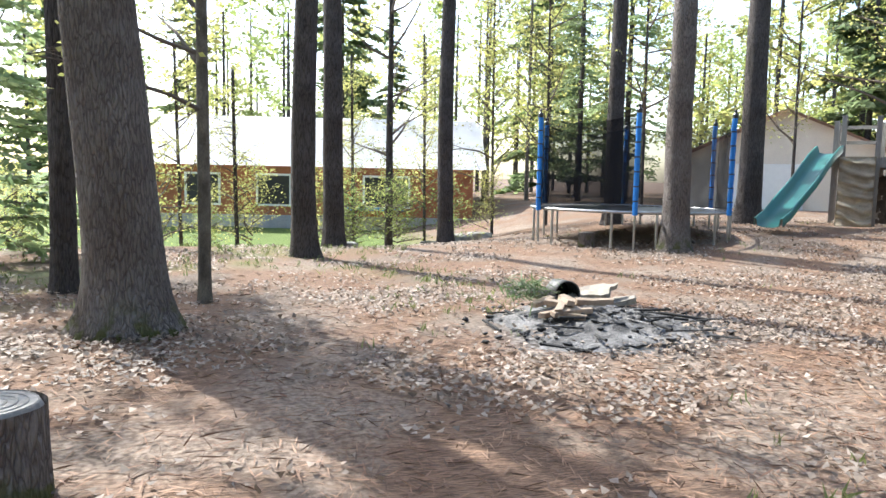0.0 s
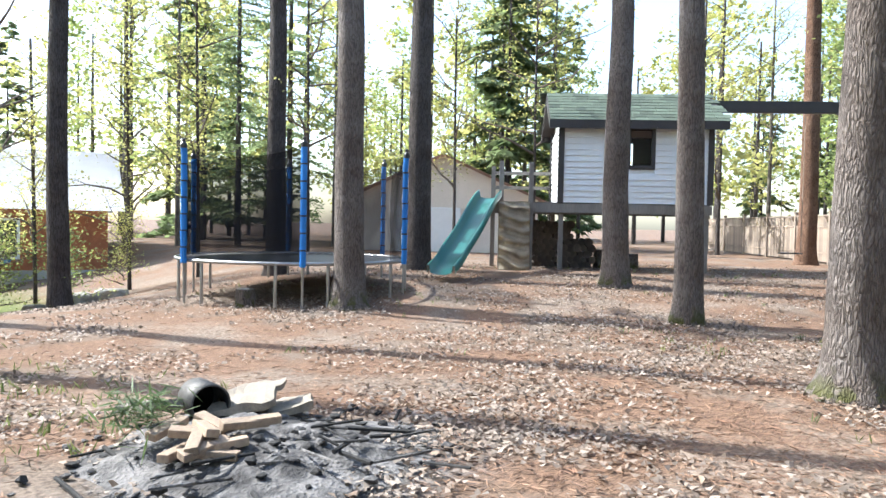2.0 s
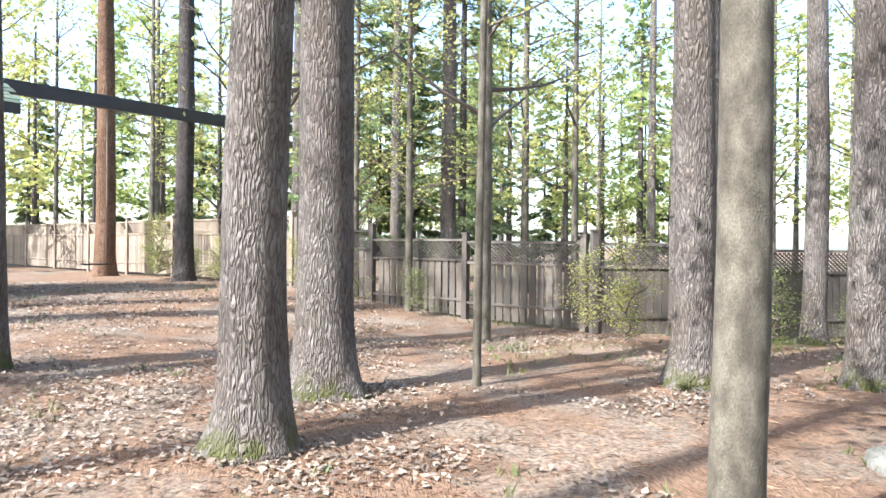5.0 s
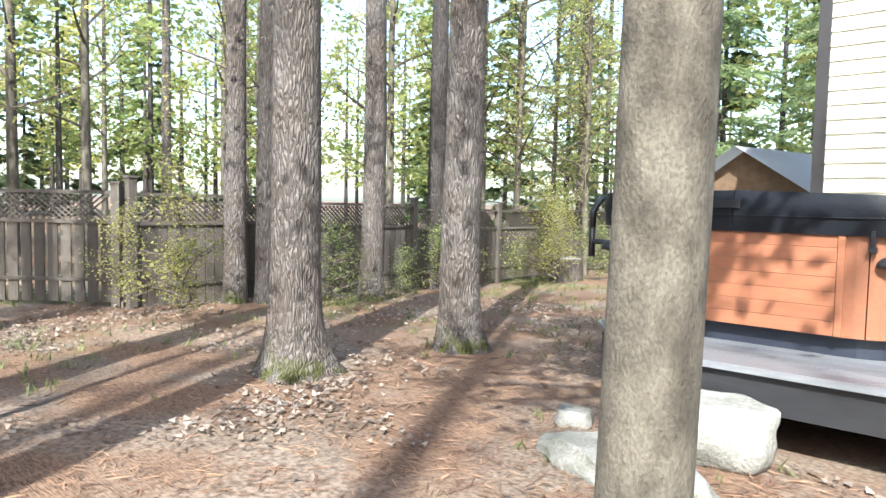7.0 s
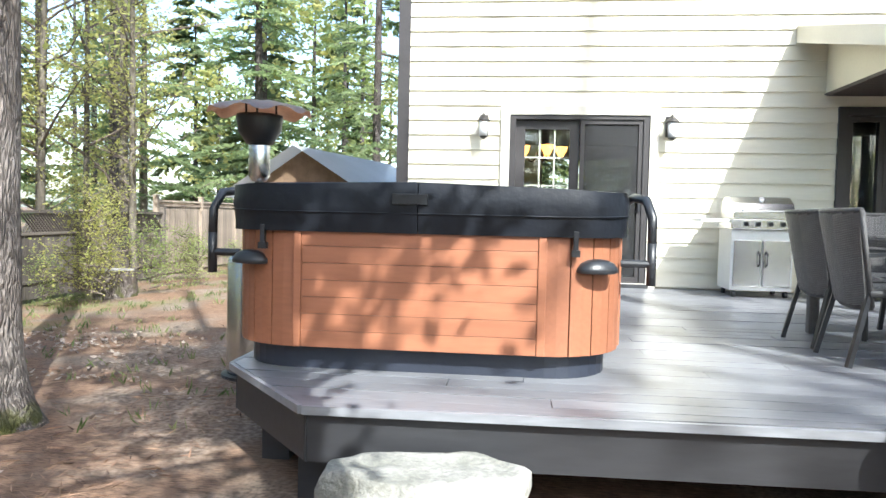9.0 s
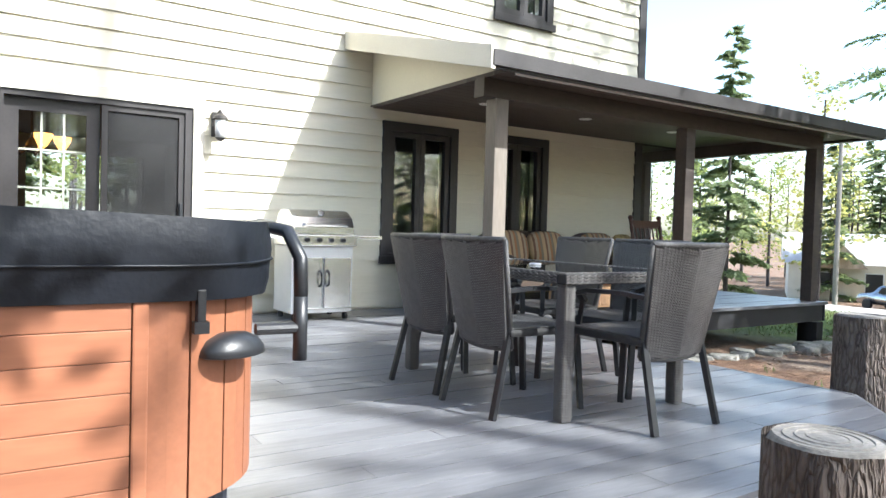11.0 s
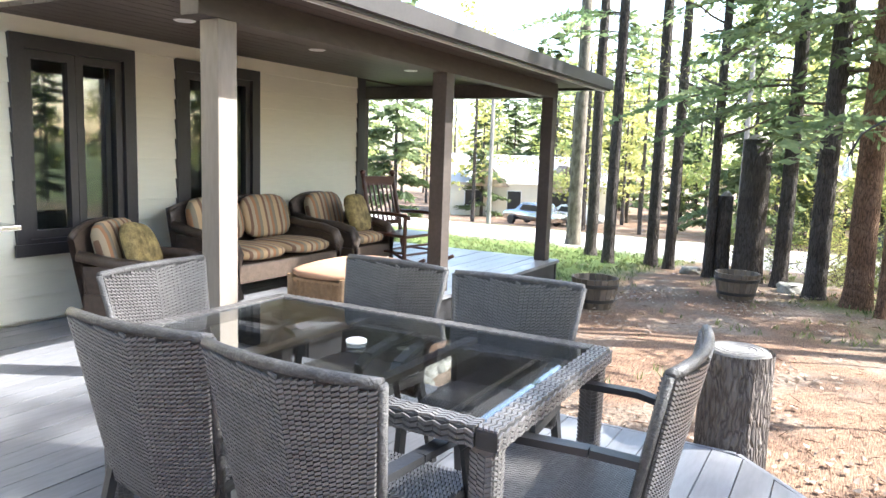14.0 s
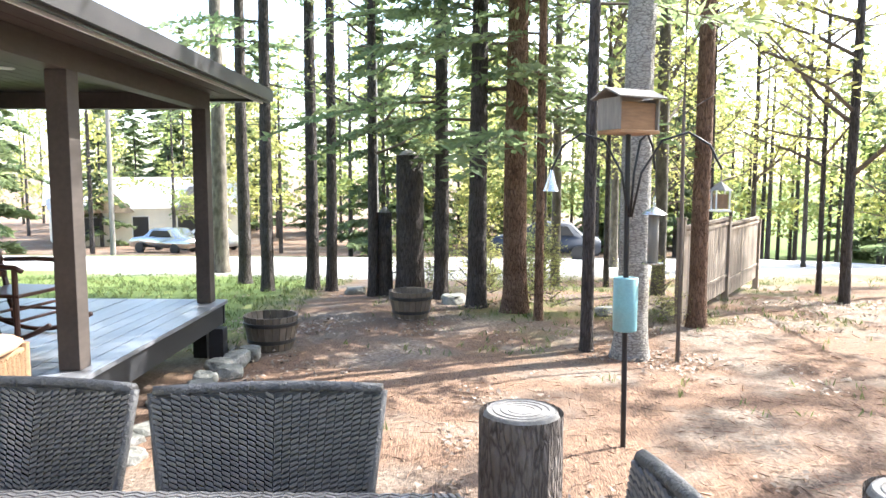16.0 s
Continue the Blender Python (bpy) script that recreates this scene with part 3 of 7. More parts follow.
def wall_lantern(x):
    t = thing("wall_lantern", "dark metal wall lantern with frosted glass", "lamp", "lanterns beside the patio door", at=pose(x, WY - 0.03, 2.31))
    part("backplate", cube(-0.05, 0.05, -0.022, 0.0, -0.11, 0.13, 0.006), M_METAL, t)
    part("arm", pipe(bmesh.new(), [(0, -0.02, 0.02), (0, -0.07, 0.12), (0, -0.13, 0.13), (0, -0.15, 0.09)], 0.011), M_METAL, t)
    part("cap", lathe(bmesh.new(), [(0.075, 0.045), (0.06, 0.07), (0.02, 0.10), (0.012, 0.12)], 16, (0, -0.15, 0)), M_METAL, t)
    part("glass_shade", lathe(bmesh.new(), [(0.045, -0.13), (0.052, -0.06), (0.055, 0.044)], 16, (0, -0.15, 0)), M_WHITEM, t, "frosted glass cylinder", True)
    part("finial", lathe(bmesh.new(), [(0.01, -0.165), (0.03, -0.15), (0.048, -0.131)], 12, (0, -0.15, 0)), M_METAL, t)


for x in (-0.73, 1.385):
    wall_lantern(x)

# ---- decks ----
DECK = [(-1.74, WY - 0.03), (-1.74, 3.985), (-1.15, 3.265), (1.75, 3.32), (3.10, 3.38), (3.78, 4.02), (3.78, WY - 0.03)]


def span_at(outline, y):
    """Where a line of constant y lies inside an outline."""
    xs = []
    for (ax, ay), (bx_, by) in zip(outline, outline[1:] + outline[:1]):
        if (ay - y) * (by - y) < 0:
            xs.append(ax + (bx_ - ax) * (y - ay) / (by - ay))
    return (min(xs), max(xs)) if len(xs) > 1 else None


def deck(name, outline, top, label, w=0.138, gap=0.006, cuts=3.2):
    t = thing(name, label, "deck", kind="structure")
    y0, y1 = min(p[1] for p in outline), max(p[1] for p in outline)
    n = int((y1 - y0) / (w + gap))
    rng = random.Random(len(name))
    for i in range(n + 1):
        a, b = y0 + i * (w + gap), min(y0 + i * (w + gap) + w, y1)
        if b - a < 0.03:
            continue
        sa, sb = span_at(outline, a + 0.004), span_at(outline, b - 0.004)
        if not sa or not sb:
            continue
        ends = [(max(sa[0], sb[0]), sa[0], sb[0]), (min(sa[1], sb[1]), sa[1], sb[1])]
        x, xe = ends[0][0], ends[1][0]
        joints = [x]
        c = x + rng.uniform(0.8, cuts)
        while c < xe - 0.6:
            joints.append(c)
            c += cuts + rng.uniform(-0.4, 0.4)
        joints.append(xe)
        for k, (l, r) in enumerate(zip(joints, joints[1:])):
            la, lb = (ends[0][1], ends[0][2]) if k == 0 else (l + 0.002, l + 0.002)
            ra, rb = (ends[1][1], ends[1][2]) if k == len(joints) - 2 else (r - 0.002, r - 0.002)
            bm = prism(bmesh.new(), [(la - l, 0), (ra - l, 0), (rb - l, b - a), (lb - l, b - a)], -0.032 - 0.0, rng.uniform(-0.002, 0.001))
            ob = part("deck_board", bm, M_DECK, t)
            ob.location = (l, a, top)
    # joists under the boards, rim boards and a lower dark skirt
    f = bmesh.new()
    cx = sum(p[0] for p in outline) / len(outline)
    cy = sum(p[1] for p in outline) / len(outline)
    for (ax, ay), (bx_, by) in zip(outline, outline[1:] + outline[:1]):
        d = Vector((bx_ - ax, by - ay, 0))
        if d.length < 0.2 or (ay > WY - 0.2 and by > WY - 0.2):
            continue
        nrm = Vector((d.y, -d.x, 0)).normalized()
        mid = Vector(((ax + bx_) / 2 - cx, (ay + by) / 2 - cy, 0))
        if nrm.dot(mid) < 0:
            nrm = -nrm
        q = d.normalized()
        for inset, h0, h1, th in ((0.0, top - 0.24, top - 0.036, 0.035), ):
            rim = bmesh.new()
            pts = [Vector((ax, ay, 0)) + nrm * (inset - 0.012), Vector((bx_, by, 0)) + nrm * (inset - 0.012)]
            pts += [pts[1] - nrm * th, pts[0] - nrm * th]
            prism(rim, [(p.x, p.y) for p in pts], h0, h1)
            part("fascia_board", rim, M_FASCIA, t)
        nose = bmesh.new()
        pts = [Vector((ax, ay, 0)) + nrm * 0.025, Vector((bx_, by, 0)) + nrm * 0.025, Vector((bx_, by, 0)) + nrm * 0.002, Vector((ax, ay, 0)) + nrm * 0.002]
        prism(nose, [(p.x, p.y) for p in pts], top - 0.036, top - 0.001)
        part("edge_board", nose, M_DECK, t)
        k = max(1, int(d.length / 1.6))
        for i in range(k + 1):
            pt = Vector((ax, ay, 0)) + d * (i / k) - nrm * 0.25
            part("foot", cube(pt.x - 0.07, pt.x + 0.07, pt.y - 0.07, pt.y + 0.07, -0.25, top - 0.24), M_FASCIA, t)
    part("joists", prism(bmesh.new(), [((x - cx) * 0.97 + cx, (y - cy) * 0.97 + cy) for x, y in outline], top - 0.10, top - 0.034), M_FASCIA, t)
    return t


deck("deck_main", DECK, DZ, "grey painted wooden deck with worn boards")
deck("deck_porch", [(3.83, WY - 0.03), (3.83, 6.66), (8.40, 6.66), (8.40, WY - 0.03)], PZ, "shiny grey painted porch floor")
deck("deck_side", [(7.42, 13.5), (7.42, WY - 0.02), (8.40, WY - 0.02), (8.40, 13.5)], PZ, "grey painted side porch floor")


# ---- porch roof ----
def porch():
    t = thing("porch_roof", "dark hipped porch roof on square posts", "roof", kind="structure")
    EX0, EX1, EY, EZ = 2.74, 8.80, 6.30, 2.73
    top = 3.40
    wx = HX1
    # sloping top, hipped round the corner of the house
    bm = bmesh.new()
    a = [bm.verts.new(p) for p in ((EX0, EY, EZ + 0.02), (EX1, EY, EZ + 0.02), (wx, WY - 0.03, top), (EX0, WY - 0.03, top))]
    b = [bm.verts.new((EX1, 13.6, EZ + 0.02)), bm.verts.new((wx + 0.02, 13.6, top))]
    bm.faces.new(a)
    bm.faces.new((a[1], b[0], b[1], a[2]))
    bmesh.ops.solidify(bm, geom=bm.faces[:], thickness=-0.06)
    part("roof_shingles", bm, M_SHINGLE, t)
    # gutters
    g = bmesh.new()
    for k in range(3):
        box(g, EX0, EX1 + 0.02, EY - 0.07 + 0.035 * k, EY - 0.035 + 0.035 * k, EZ - 0.09 + 0.012 * k if k != 1 else EZ - 0.105, EZ + 0.03 - 0.012 * k if k != 1 else EZ - 0.06)
    part("gutter", g, M_DARK, t, "charcoal eaves gutter")
    part("gutter", cube(EX1 - 0.02, EX1 + 0.07, EY + 0.04, 13.6, EZ - 0.09, EZ + 0.03), M_DARK, t)
    # flat soffit of narrow boards
    n, k = 0, 0
    y = EY + 0.05
    sof = bmesh.new()
    while y < WY - 0.1:
        box(sof, EX0 + 0.3, EX1 - 0.06, y, y + 0.128, EZ - 0.065, EZ - 0.045)
        y += 0.135
    x = HX1 + 0.1
    while x < EX1 - 0.2:
        box(sof, x, x + 0.128, WY + 0.03, 13.5, EZ - 0.066, EZ - 0.046)
        x += 0.135
    part("soffit", sof, M_DARKWOOD, t, "dark brown boarded porch ceiling")
    part("soffit_backing", cube(EX0 + 0.3, EX1 - 0.06, EY + 0.06, WY - 0.04, EZ - 0.044, EZ - 0.03), M_DARKWOOD, t)
    # beam under the soffit
    BZ = 2.505
    part("beam", cube(3.02, 8.31, 6.73, 6.87, BZ, EZ - 0.066, 0.005), M_DARKWOOD, t, "dark front beam")
    part("beam", cube(8.17, 8.31, 6.875, 13.4, BZ, EZ - 0.067, 0.005), M_DARKWOOD, t)
    # boxed end gable with cream boards and rake board
    e = bmesh.new()
    v = [(EX0 + 0.32, EY + 0.35, EZ - 0.03), (EX0 + 0.32, WY - 0.03, EZ - 0.03), (EX0 + 0.32, WY - 0.03, top - 0.08), (EX0 + 0.32, EY + 0.35, EZ + 0.06)]
    f = [e.verts.new(p) for p in v]
    g2 = [e.verts.new((p[0] + 0.04, p[1], p[2])) for p in v]
    e.faces.new(f)
    e.faces.new(g2[::-1])
    for i in range(4):
        e.faces.new((f[i], g2[i], g2[(i + 1) % 4], f[(i + 1) % 4]))
    bmesh.ops.recalc_face_normals(e, faces=e.faces[:])
    part("gable_panel", e, M_SIDING, t, "cream boarded gable end")
    r = bmesh.new()
    v = [(EY - 0.06, EZ - 0.12), (WY - 0.03, top - 0.14), (WY - 0.03, top + 0.05), (EY - 0.06, EZ + 0.06)]
    f = [r.verts.new((EX0 - 0.02, *p)) for p in v]
    g2 = [r.verts.new((EX0 + 0.02, *p)) for p in v]
    r.faces.new(f)
    r.faces.new(g2[::-1])
    for i in range(4):
        r.faces.new((f[i], g2[i], g2[(i + 1) % 4], f[(i + 1) % 4]))
    bmesh.ops.recalc_face_normals(r, faces=r.faces[:])
    part("rake_board", r, M_CREAM, t, "cream rake board")
    # added white strip that paints the bright line of light behind the gutter
    part("drip_edge", cube(EX0 + 0.3, EX1, EY + 0.034, EY + 0.049, EZ - 0.112, EZ - 0.066), M_WHITEM, t, "thin white strip standing for the bright gap behind the gutter")
    for x in (3.8, 5.2, 6.7):
        part("downlight", lathe(bmesh.new(), [(0.06, EZ - 0.073), (0.075, EZ - 0.066)], 16, (x, 7.75, 0)), M_WHITEM, t, "small white recessed lamp")
    for x, y in ((3.22, 6.80), (5.745, 6.80), (8.24, 6.80), (8.24, 9.5), (8.24, 12.6)):
        z = DZ if x < 3.8 else PZ
        # the first post is lighter taupe, those further along dark brown
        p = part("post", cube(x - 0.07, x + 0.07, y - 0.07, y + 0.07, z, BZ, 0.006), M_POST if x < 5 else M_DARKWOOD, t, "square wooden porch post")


porch()


# ---- trees ----
def trunk_mesh(name, h, r, material, seed, lean=(0.0, 0.0), flare=1.55, seg=20, cut=False, top=0.35):
    """A tapered, slightly crooked trunk with a root flare."""
    rng = random.Random(seed)
    bm = bmesh.new()
    zs = [-0.3, 0, 0.06, 0.14, 0.25, 0.4, 0.6, 0.9, 1.3, 1.8, 2.4, 3.1, 3.9, 4.8, 6, 7.5, 9.5, 12, 15, 18]
    zs = [z for z in zs if z < h - 0.1] + [h]
    rings = []
    lobes = [(rng.uniform(0, 6.28), rng.uniform(0.5, 1.0)) for _ in range(5)]
    for z in zs:
        zz = max(z, 0)
        f = 1 + 0.62 * (flare - 1) * math.exp(-zz / (0.8 * r + 0.04))
        rr = r * (1 - (1 - top) * zz / max(h, 9.0)) * f
        cx = lean[0] * zz + 0.25 * r * noise.noise((seed, zz * 0.35, 0))
        cy = lean[1] * zz + 0.25 * r * noise.noise((seed, zz * 0.35, 7))
        ring = []
        for k in range(seg):
            a = 2 * math.pi * k / seg
            lob = sum(w * max(0, math.cos(a - p)) ** 6 for p, w in lobes) * (flare - 1) * math.exp(-zz / (r * 1.1 + 0.03))
            q = rr * (1 + 0.30 * lob + 0.07 * noise.noise((math.cos(a) * 2 + seed, math.sin(a) * 2, zz * 1.6)))
            ring.append(bm.verts.new((cx + math.cos(a) * q, cy + math.sin(a) * q, z)))
        rings.append(ring)
    for a, b in zip(rings, rings[1:]):
        for k in range(seg):
            bm.faces.new((a[k], a[(k + 1) % seg], b[(k + 1) % seg], b[k]))
    bm.faces.new(rings[-1])
    me = mesh_of(name, bm, material)
    me.polygons.foreach_set("use_smooth", [True] * len(me.polygons))
    return me


def leaves(centres, length, width, rng, dirs=None, flat=0.5):
    """Pointed leaf shapes round the given places; dirs: the way they point."""
    c = np.asarray(centres, dtype=np.float64)
    n = len(c)
    u = np.asarray(dirs, dtype=np.float64) if dirs is not None else rng.normal(size=(n, 3)) * (1, 1, flat)
    u /= np.linalg.norm(u, axis=1, keepdims=True) + 1e-9
    w = rng.normal(size=(n, 3)) * (flat, flat, 1.0)
    v = np.cross(u, w)
    v /= np.linalg.norm(v, axis=1, keepdims=True) + 1e-9
    s = rng.uniform(0.6, 1.3, (n, 1))
    L, W = u * length * s / 2, v * width * s / 2
    return np.stack([c - L, c + W - 0.15 * L, c + L, c - W - 0.15 * L], axis=1)


def broad_crown(seed, h, spread, first, n_limb, n_leaf, size, material):
    """Limbs with twigs, and small leaves in loose sprays at their ends. Returns two meshes."""
    rng = np.random.default_rng(seed)
    bm = bmesh.new()
    tips = []
    for i in range(n_limb):
        z = first + (h - first) * (i + rng.random()) / n_limb * 0.92
        a = rng.uniform(0, 6.28)
        ln = spread * (1.05 - 0.65 * (z - first) / (h - first)) * rng.uniform(0.6, 1.15)
        rise = rng.uniform(0.25, 0.75)
        p0 = Vector((0, 0, z))
        pts = [p0]
        d = Vector((math.cos(a), math.sin(a), rise)).normalized()
        for k in range(4):
            d = (d + Vector(rng.normal(size=3) * 0.16) + Vector((0, 0, 0.05))).normalized()
            pts.append(pts[-1] + d * ln / 4)
        pipe(bm, pts, 0.012 + 0.009 * ln, 5, 0.004)
        for q in range(1, 5):
            for _ in range(2):
                dd = Vector(rng.normal(size=3)).normalized() * ln * 0.33
                dd.z = abs(dd.z) * 0.4
                e = pts[q] + dd
                pipe(bm, [pts[q], pts[q].lerp(e, 0.5) + Vector((0, 0, 0.03)), e], 0.006, 3, 0.002)
                tips.append((pts[q], e))
    per = max(1, n_leaf // len(tips))
    cs = []
    for a, e in tips:
        t = rng.uniform(0.25, 1.15, per)
        base = np.outer(1 - t, a) + np.outer(t, e)
        cs.append(base + rng.normal(size=(per, 3)) * (0.16, 0.16, 0.11) * (0.6 + spread * 0.25))
    lv = quads("leaves", leaves(np.concatenate(cs), size, size * 0.62, rng), material)
    return mesh_of("limbs", bm, M_TWIG), lv


def spruce_crown(seed, h, first, spread, n_branch, material, size=0.17):
    """Drooping boughs in whorls, clothed with short needle sprays."""
    rng = np.random.default_rng(seed)
    bm = bmesh.new()
    cs, ds = [], []
    for i in range(n_branch):
        z = first + (h - first) * ((i + rng.random()) / n_branch) ** 0.9
        a = rng.uniform(0, 6.28)
        ln = spread * (1.02 - (z - first) / (h - first)) ** 0.75 * rng.uniform(0.55, 1.1) + 0.2
        out = np.array([math.cos(a), math.sin(a), 0])
        side = np.array([-out[1], out[0], 0])
        up, sag = rng.uniform(-0.05, 0.25), rng.uniform(0.15, 0.4)
        f = lambda t: out * ln * t + np.array([0, 0, z + ln * (up * t - sag * t * t)])
        pipe(bm, [Vector(f(t)) for t in (0, 0.35, 0.7, 1.0)], 0.006 + 0.007 * ln, 4, 0.003)
        m = int(4 + ln * 7)
        for t in np.linspace(0.15, 1.0, m):
            p = f(t)
            tw = ln * 0.34 * (1.1 - t) + 0.09
            for s in (-1, 1):
                d = out * 0.75 + side * s * rng.uniform(0.5, 1.1) + np.array([0, 0, -0.25 + rng.normal() * 0.12])
                d /= np.linalg.norm(d)
                for u in np.arange(0.06, tw + 0.06, 0.15):
                    cs.append(p + d * u)
                    ds.append(d + rng.normal(size=3) * 0.35)
    lv = quads("needles", leaves(cs, size, size * 0.34, rng, ds), material)
    return mesh_of("boughs", bm, M_TWIG), lv


def pine_crown(seed, h, first, spread, n_branch, tufts, material):
    rng = np.random.default_rng(seed)
    bm = bmesh.new()
    cs, ds = [], []
    for i in range(n_branch):
        z = first + (h - first) * (i + rng.random()) / n_branch
        a = rng.uniform(0, 6.28)
        ln = spread * (1.1 - 0.7 * (z - first) / (h - first)) * rng.uniform(0.5, 1.1)
        out = np.array([math.cos(a), math.sin(a), rng.uniform(0.0, 0.35)])
        pts = [np.array([0, 0, z]) + out * ln * t + rng.normal(size=3) * 0.06 for t in (0, 0.4, 0.75, 1.0)]
        pipe(bm, [Vector(p) for p in pts], 0.012 + 0.01 * ln, 4, 0.005)
        for k in range(tufts):
            t = rng.uniform(0.35, 1.05)
            c = np.array([0, 0, z]) + out * ln * t + rng.normal(size=3) * 0.22 * (0.5 + t)
            for _ in range(9):
                d = rng.normal(size=3)
                cs.append(c + 0.09 * d / np.linalg.norm(d))
                ds.append(d)
    lv = quads("needles", leaves(cs, 0.24, 0.05, rng, ds), material)
    return mesh_of("boughs", bm, M_TWIG), lv


PINES = [pine_crown(11 + k, 19, 8.5 + k, 2.7, 30, 11, M_PINE) for k in range(3)]
PINE_THIN = pine_crown(17, 19, 11.5, 2.0, 18, 4, M_PINE)
# wide crown for the one pine that is added to cast shade
PINE_SHADE = pine_crown(19, 18, 7.5, 3.3, 40, 20, M_PINE)
SPRUCES = [spruce_crown(21, 13, 0.5, 2.3, 120, M_NEEDLE, 0.20), spruce_crown(22, 15, 1.0, 2.1, 120, M_NEEDLE, 0.20), spruce_crown(23, 9, 0.25, 1.7, 100, M_NEEDLE, 0.22)]
HEMLOCKS = [spruce_crown(31, 14, 2.2, 2.5, 62, M_NEEDLE, 0.20), spruce_crown(32, 15, 3.6, 1.9, 40, M_NEEDLE, 0.18)]
MAPLES = [broad_crown(41, 9, 2.2, 1.8, 24, 2700, 0.085, M_LEAF_Y), broad_crown(42, 11, 2.6, 2.6, 26, 3000, 0.09, M_LEAF_Y), broad_crown(43, 7, 1.8, 1.0, 24, 3000, 0.08, M_LEAF_Y),
          broad_crown(44, 12, 2.7, 3.5, 28, 2600, 0.09, M_LEAF_G)]
SPARSE = [broad_crown(51, 6.5, 1.9, 1.5, 20, 1100, 0.075, M_LEAF_Y), broad_crown(52, 7.5, 1.9, 2.2, 20, 900, 0.075, M_LEAF_Y)]
SHRUBS = [broad_crown(61, 1.5, 0.7, 0.12, 16, 1200, 0.055, M_LEAF_G), broad_crown(62, 2.4, 0.9, 0.2, 18, 1300, 0.06, M_LEAF_Y)]
FARS = [broad_crown(71 + k, 9 + k, 2.4, 1.6 + 0.5 * k, 18, 1500, 0.12, (M_LEAF_Y, M_LEAF_G, M_LEAF_Y)[k]) for k in range(3)]
BELT = [broad_crown(81 + k, 10 + k, 2.8, 1.0, 11, 800, 0.26, (M_LEAF_Y, M_LEAF_G)[k]) for k in range(2)] + [spruce_crown(91, 13, 0.4, 2.5, 70, M_NEEDLE, 0.5)]
# low, dense crown out of view, added to dapple the deck front with shade
DECK_SHADE = broad_crown(87, 7, 2.7, 3.2, 24, 3400, 0.125, M_LEAF_Y)
HIGHTOP = broad_crown(88, 12, 2.2, 5.5, 14, 700, 0.10, M_LEAF_Y)
COUNT = [0]


def tree(x, y, r, bark, crown, label, h=18.0, lean=(0.0, 0.0), flare=1.5, scale=1.0, seg=20, category="tree", group="", kind_name="tree", spin=None):
    COUNT[0] += 1
    s = COUNT[0]
    t = thing(kind_name, label, category, group, at=pose(x, y, gz(x, y)))
    part("trunk", trunk_mesh("trunk", h, r, bark, s * 3.7, lean, flare, seg), None, t)
    if crown:
        a = (s * 2.399) % 6.283 if spin is None else spin
        for me, nm in zip(crown, ("branch_work", "crown")):
            ob = part(nm, me, None, t)
            ob["kind"] = "stuff"
            # the crown follows the trunk's lean
            sh = Matrix.Identity(4)
            sh[0][2], sh[1][2] = lean
            ob.matrix_basis = sh @ Matrix.Rotation(a, 4, "Z") @ Matrix.Diagonal((scale, scale, scale, 1))
    return t


PINE_L = "tall straight pine with furrowed grey bark"
for x, y, r, bk, ln, fl in (
        # the pine at (11.4, -8.4) is made up, to dapple the sunny ground
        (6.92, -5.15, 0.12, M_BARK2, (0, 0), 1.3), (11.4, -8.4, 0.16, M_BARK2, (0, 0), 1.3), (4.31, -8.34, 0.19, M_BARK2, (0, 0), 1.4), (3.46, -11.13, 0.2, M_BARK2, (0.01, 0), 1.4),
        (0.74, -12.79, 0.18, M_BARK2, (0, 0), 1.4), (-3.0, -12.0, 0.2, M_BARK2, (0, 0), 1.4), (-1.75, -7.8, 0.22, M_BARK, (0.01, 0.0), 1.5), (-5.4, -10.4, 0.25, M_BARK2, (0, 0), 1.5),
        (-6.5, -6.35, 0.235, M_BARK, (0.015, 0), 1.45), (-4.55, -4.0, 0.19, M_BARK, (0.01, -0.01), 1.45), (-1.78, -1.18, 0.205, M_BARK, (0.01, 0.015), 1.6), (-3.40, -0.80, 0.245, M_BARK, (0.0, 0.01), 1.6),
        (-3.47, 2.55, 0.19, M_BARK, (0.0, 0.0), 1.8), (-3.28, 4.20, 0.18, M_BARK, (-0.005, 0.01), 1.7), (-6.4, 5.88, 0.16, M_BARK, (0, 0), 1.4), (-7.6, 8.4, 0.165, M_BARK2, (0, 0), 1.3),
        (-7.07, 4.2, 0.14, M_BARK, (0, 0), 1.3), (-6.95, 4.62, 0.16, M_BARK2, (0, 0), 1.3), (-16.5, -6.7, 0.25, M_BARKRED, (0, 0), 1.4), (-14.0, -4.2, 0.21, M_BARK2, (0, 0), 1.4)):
    tree(x, y, r, bk, PINE_SHADE if x > 8 else PINE_THIN if y > -11.5 and x < 6 else PINES[COUNT[0] % 3], PINE_L if bk is not M_BARKRED else "tall pine with reddish bark by the fence", 19.0, ln, fl, seg=28, group="tall pines of the yard")
tree(6.11, -3.22, 0.27, M_BARK, None, "great leaning pine with furrowed grey bark", 19.0, (0.078, 0.0), 1.75, 1.9, seg=32)
# real trunk; its crown is an unseen addition that shades tub and deck
tree(0.172, 0.835, 0.104, M_BARK4, DECK_SHADE, "slim hardwood with smooth lichened bark and a scar", 12.0, (0.03, -0.01), 1.25, seg=28)
tree(5.63, -4.36, 0.06, M_BARK3, SPARSE[0], "young hardwood sapling in first yellow leaf", 6.5, (0.0, 0), 1.3)
tree(-3.65, 0.56, 0.04, M_BARK3, HIGHTOP, "pale sapling with few young leaves", 12.0, (0.0, 0.01), 1.2)
tree(1.66, -14.4, 0.1, M_BARK2, SPARSE[0], "dark young tree with forked limbs", 7, (0, 0), 1.2, 1.3)
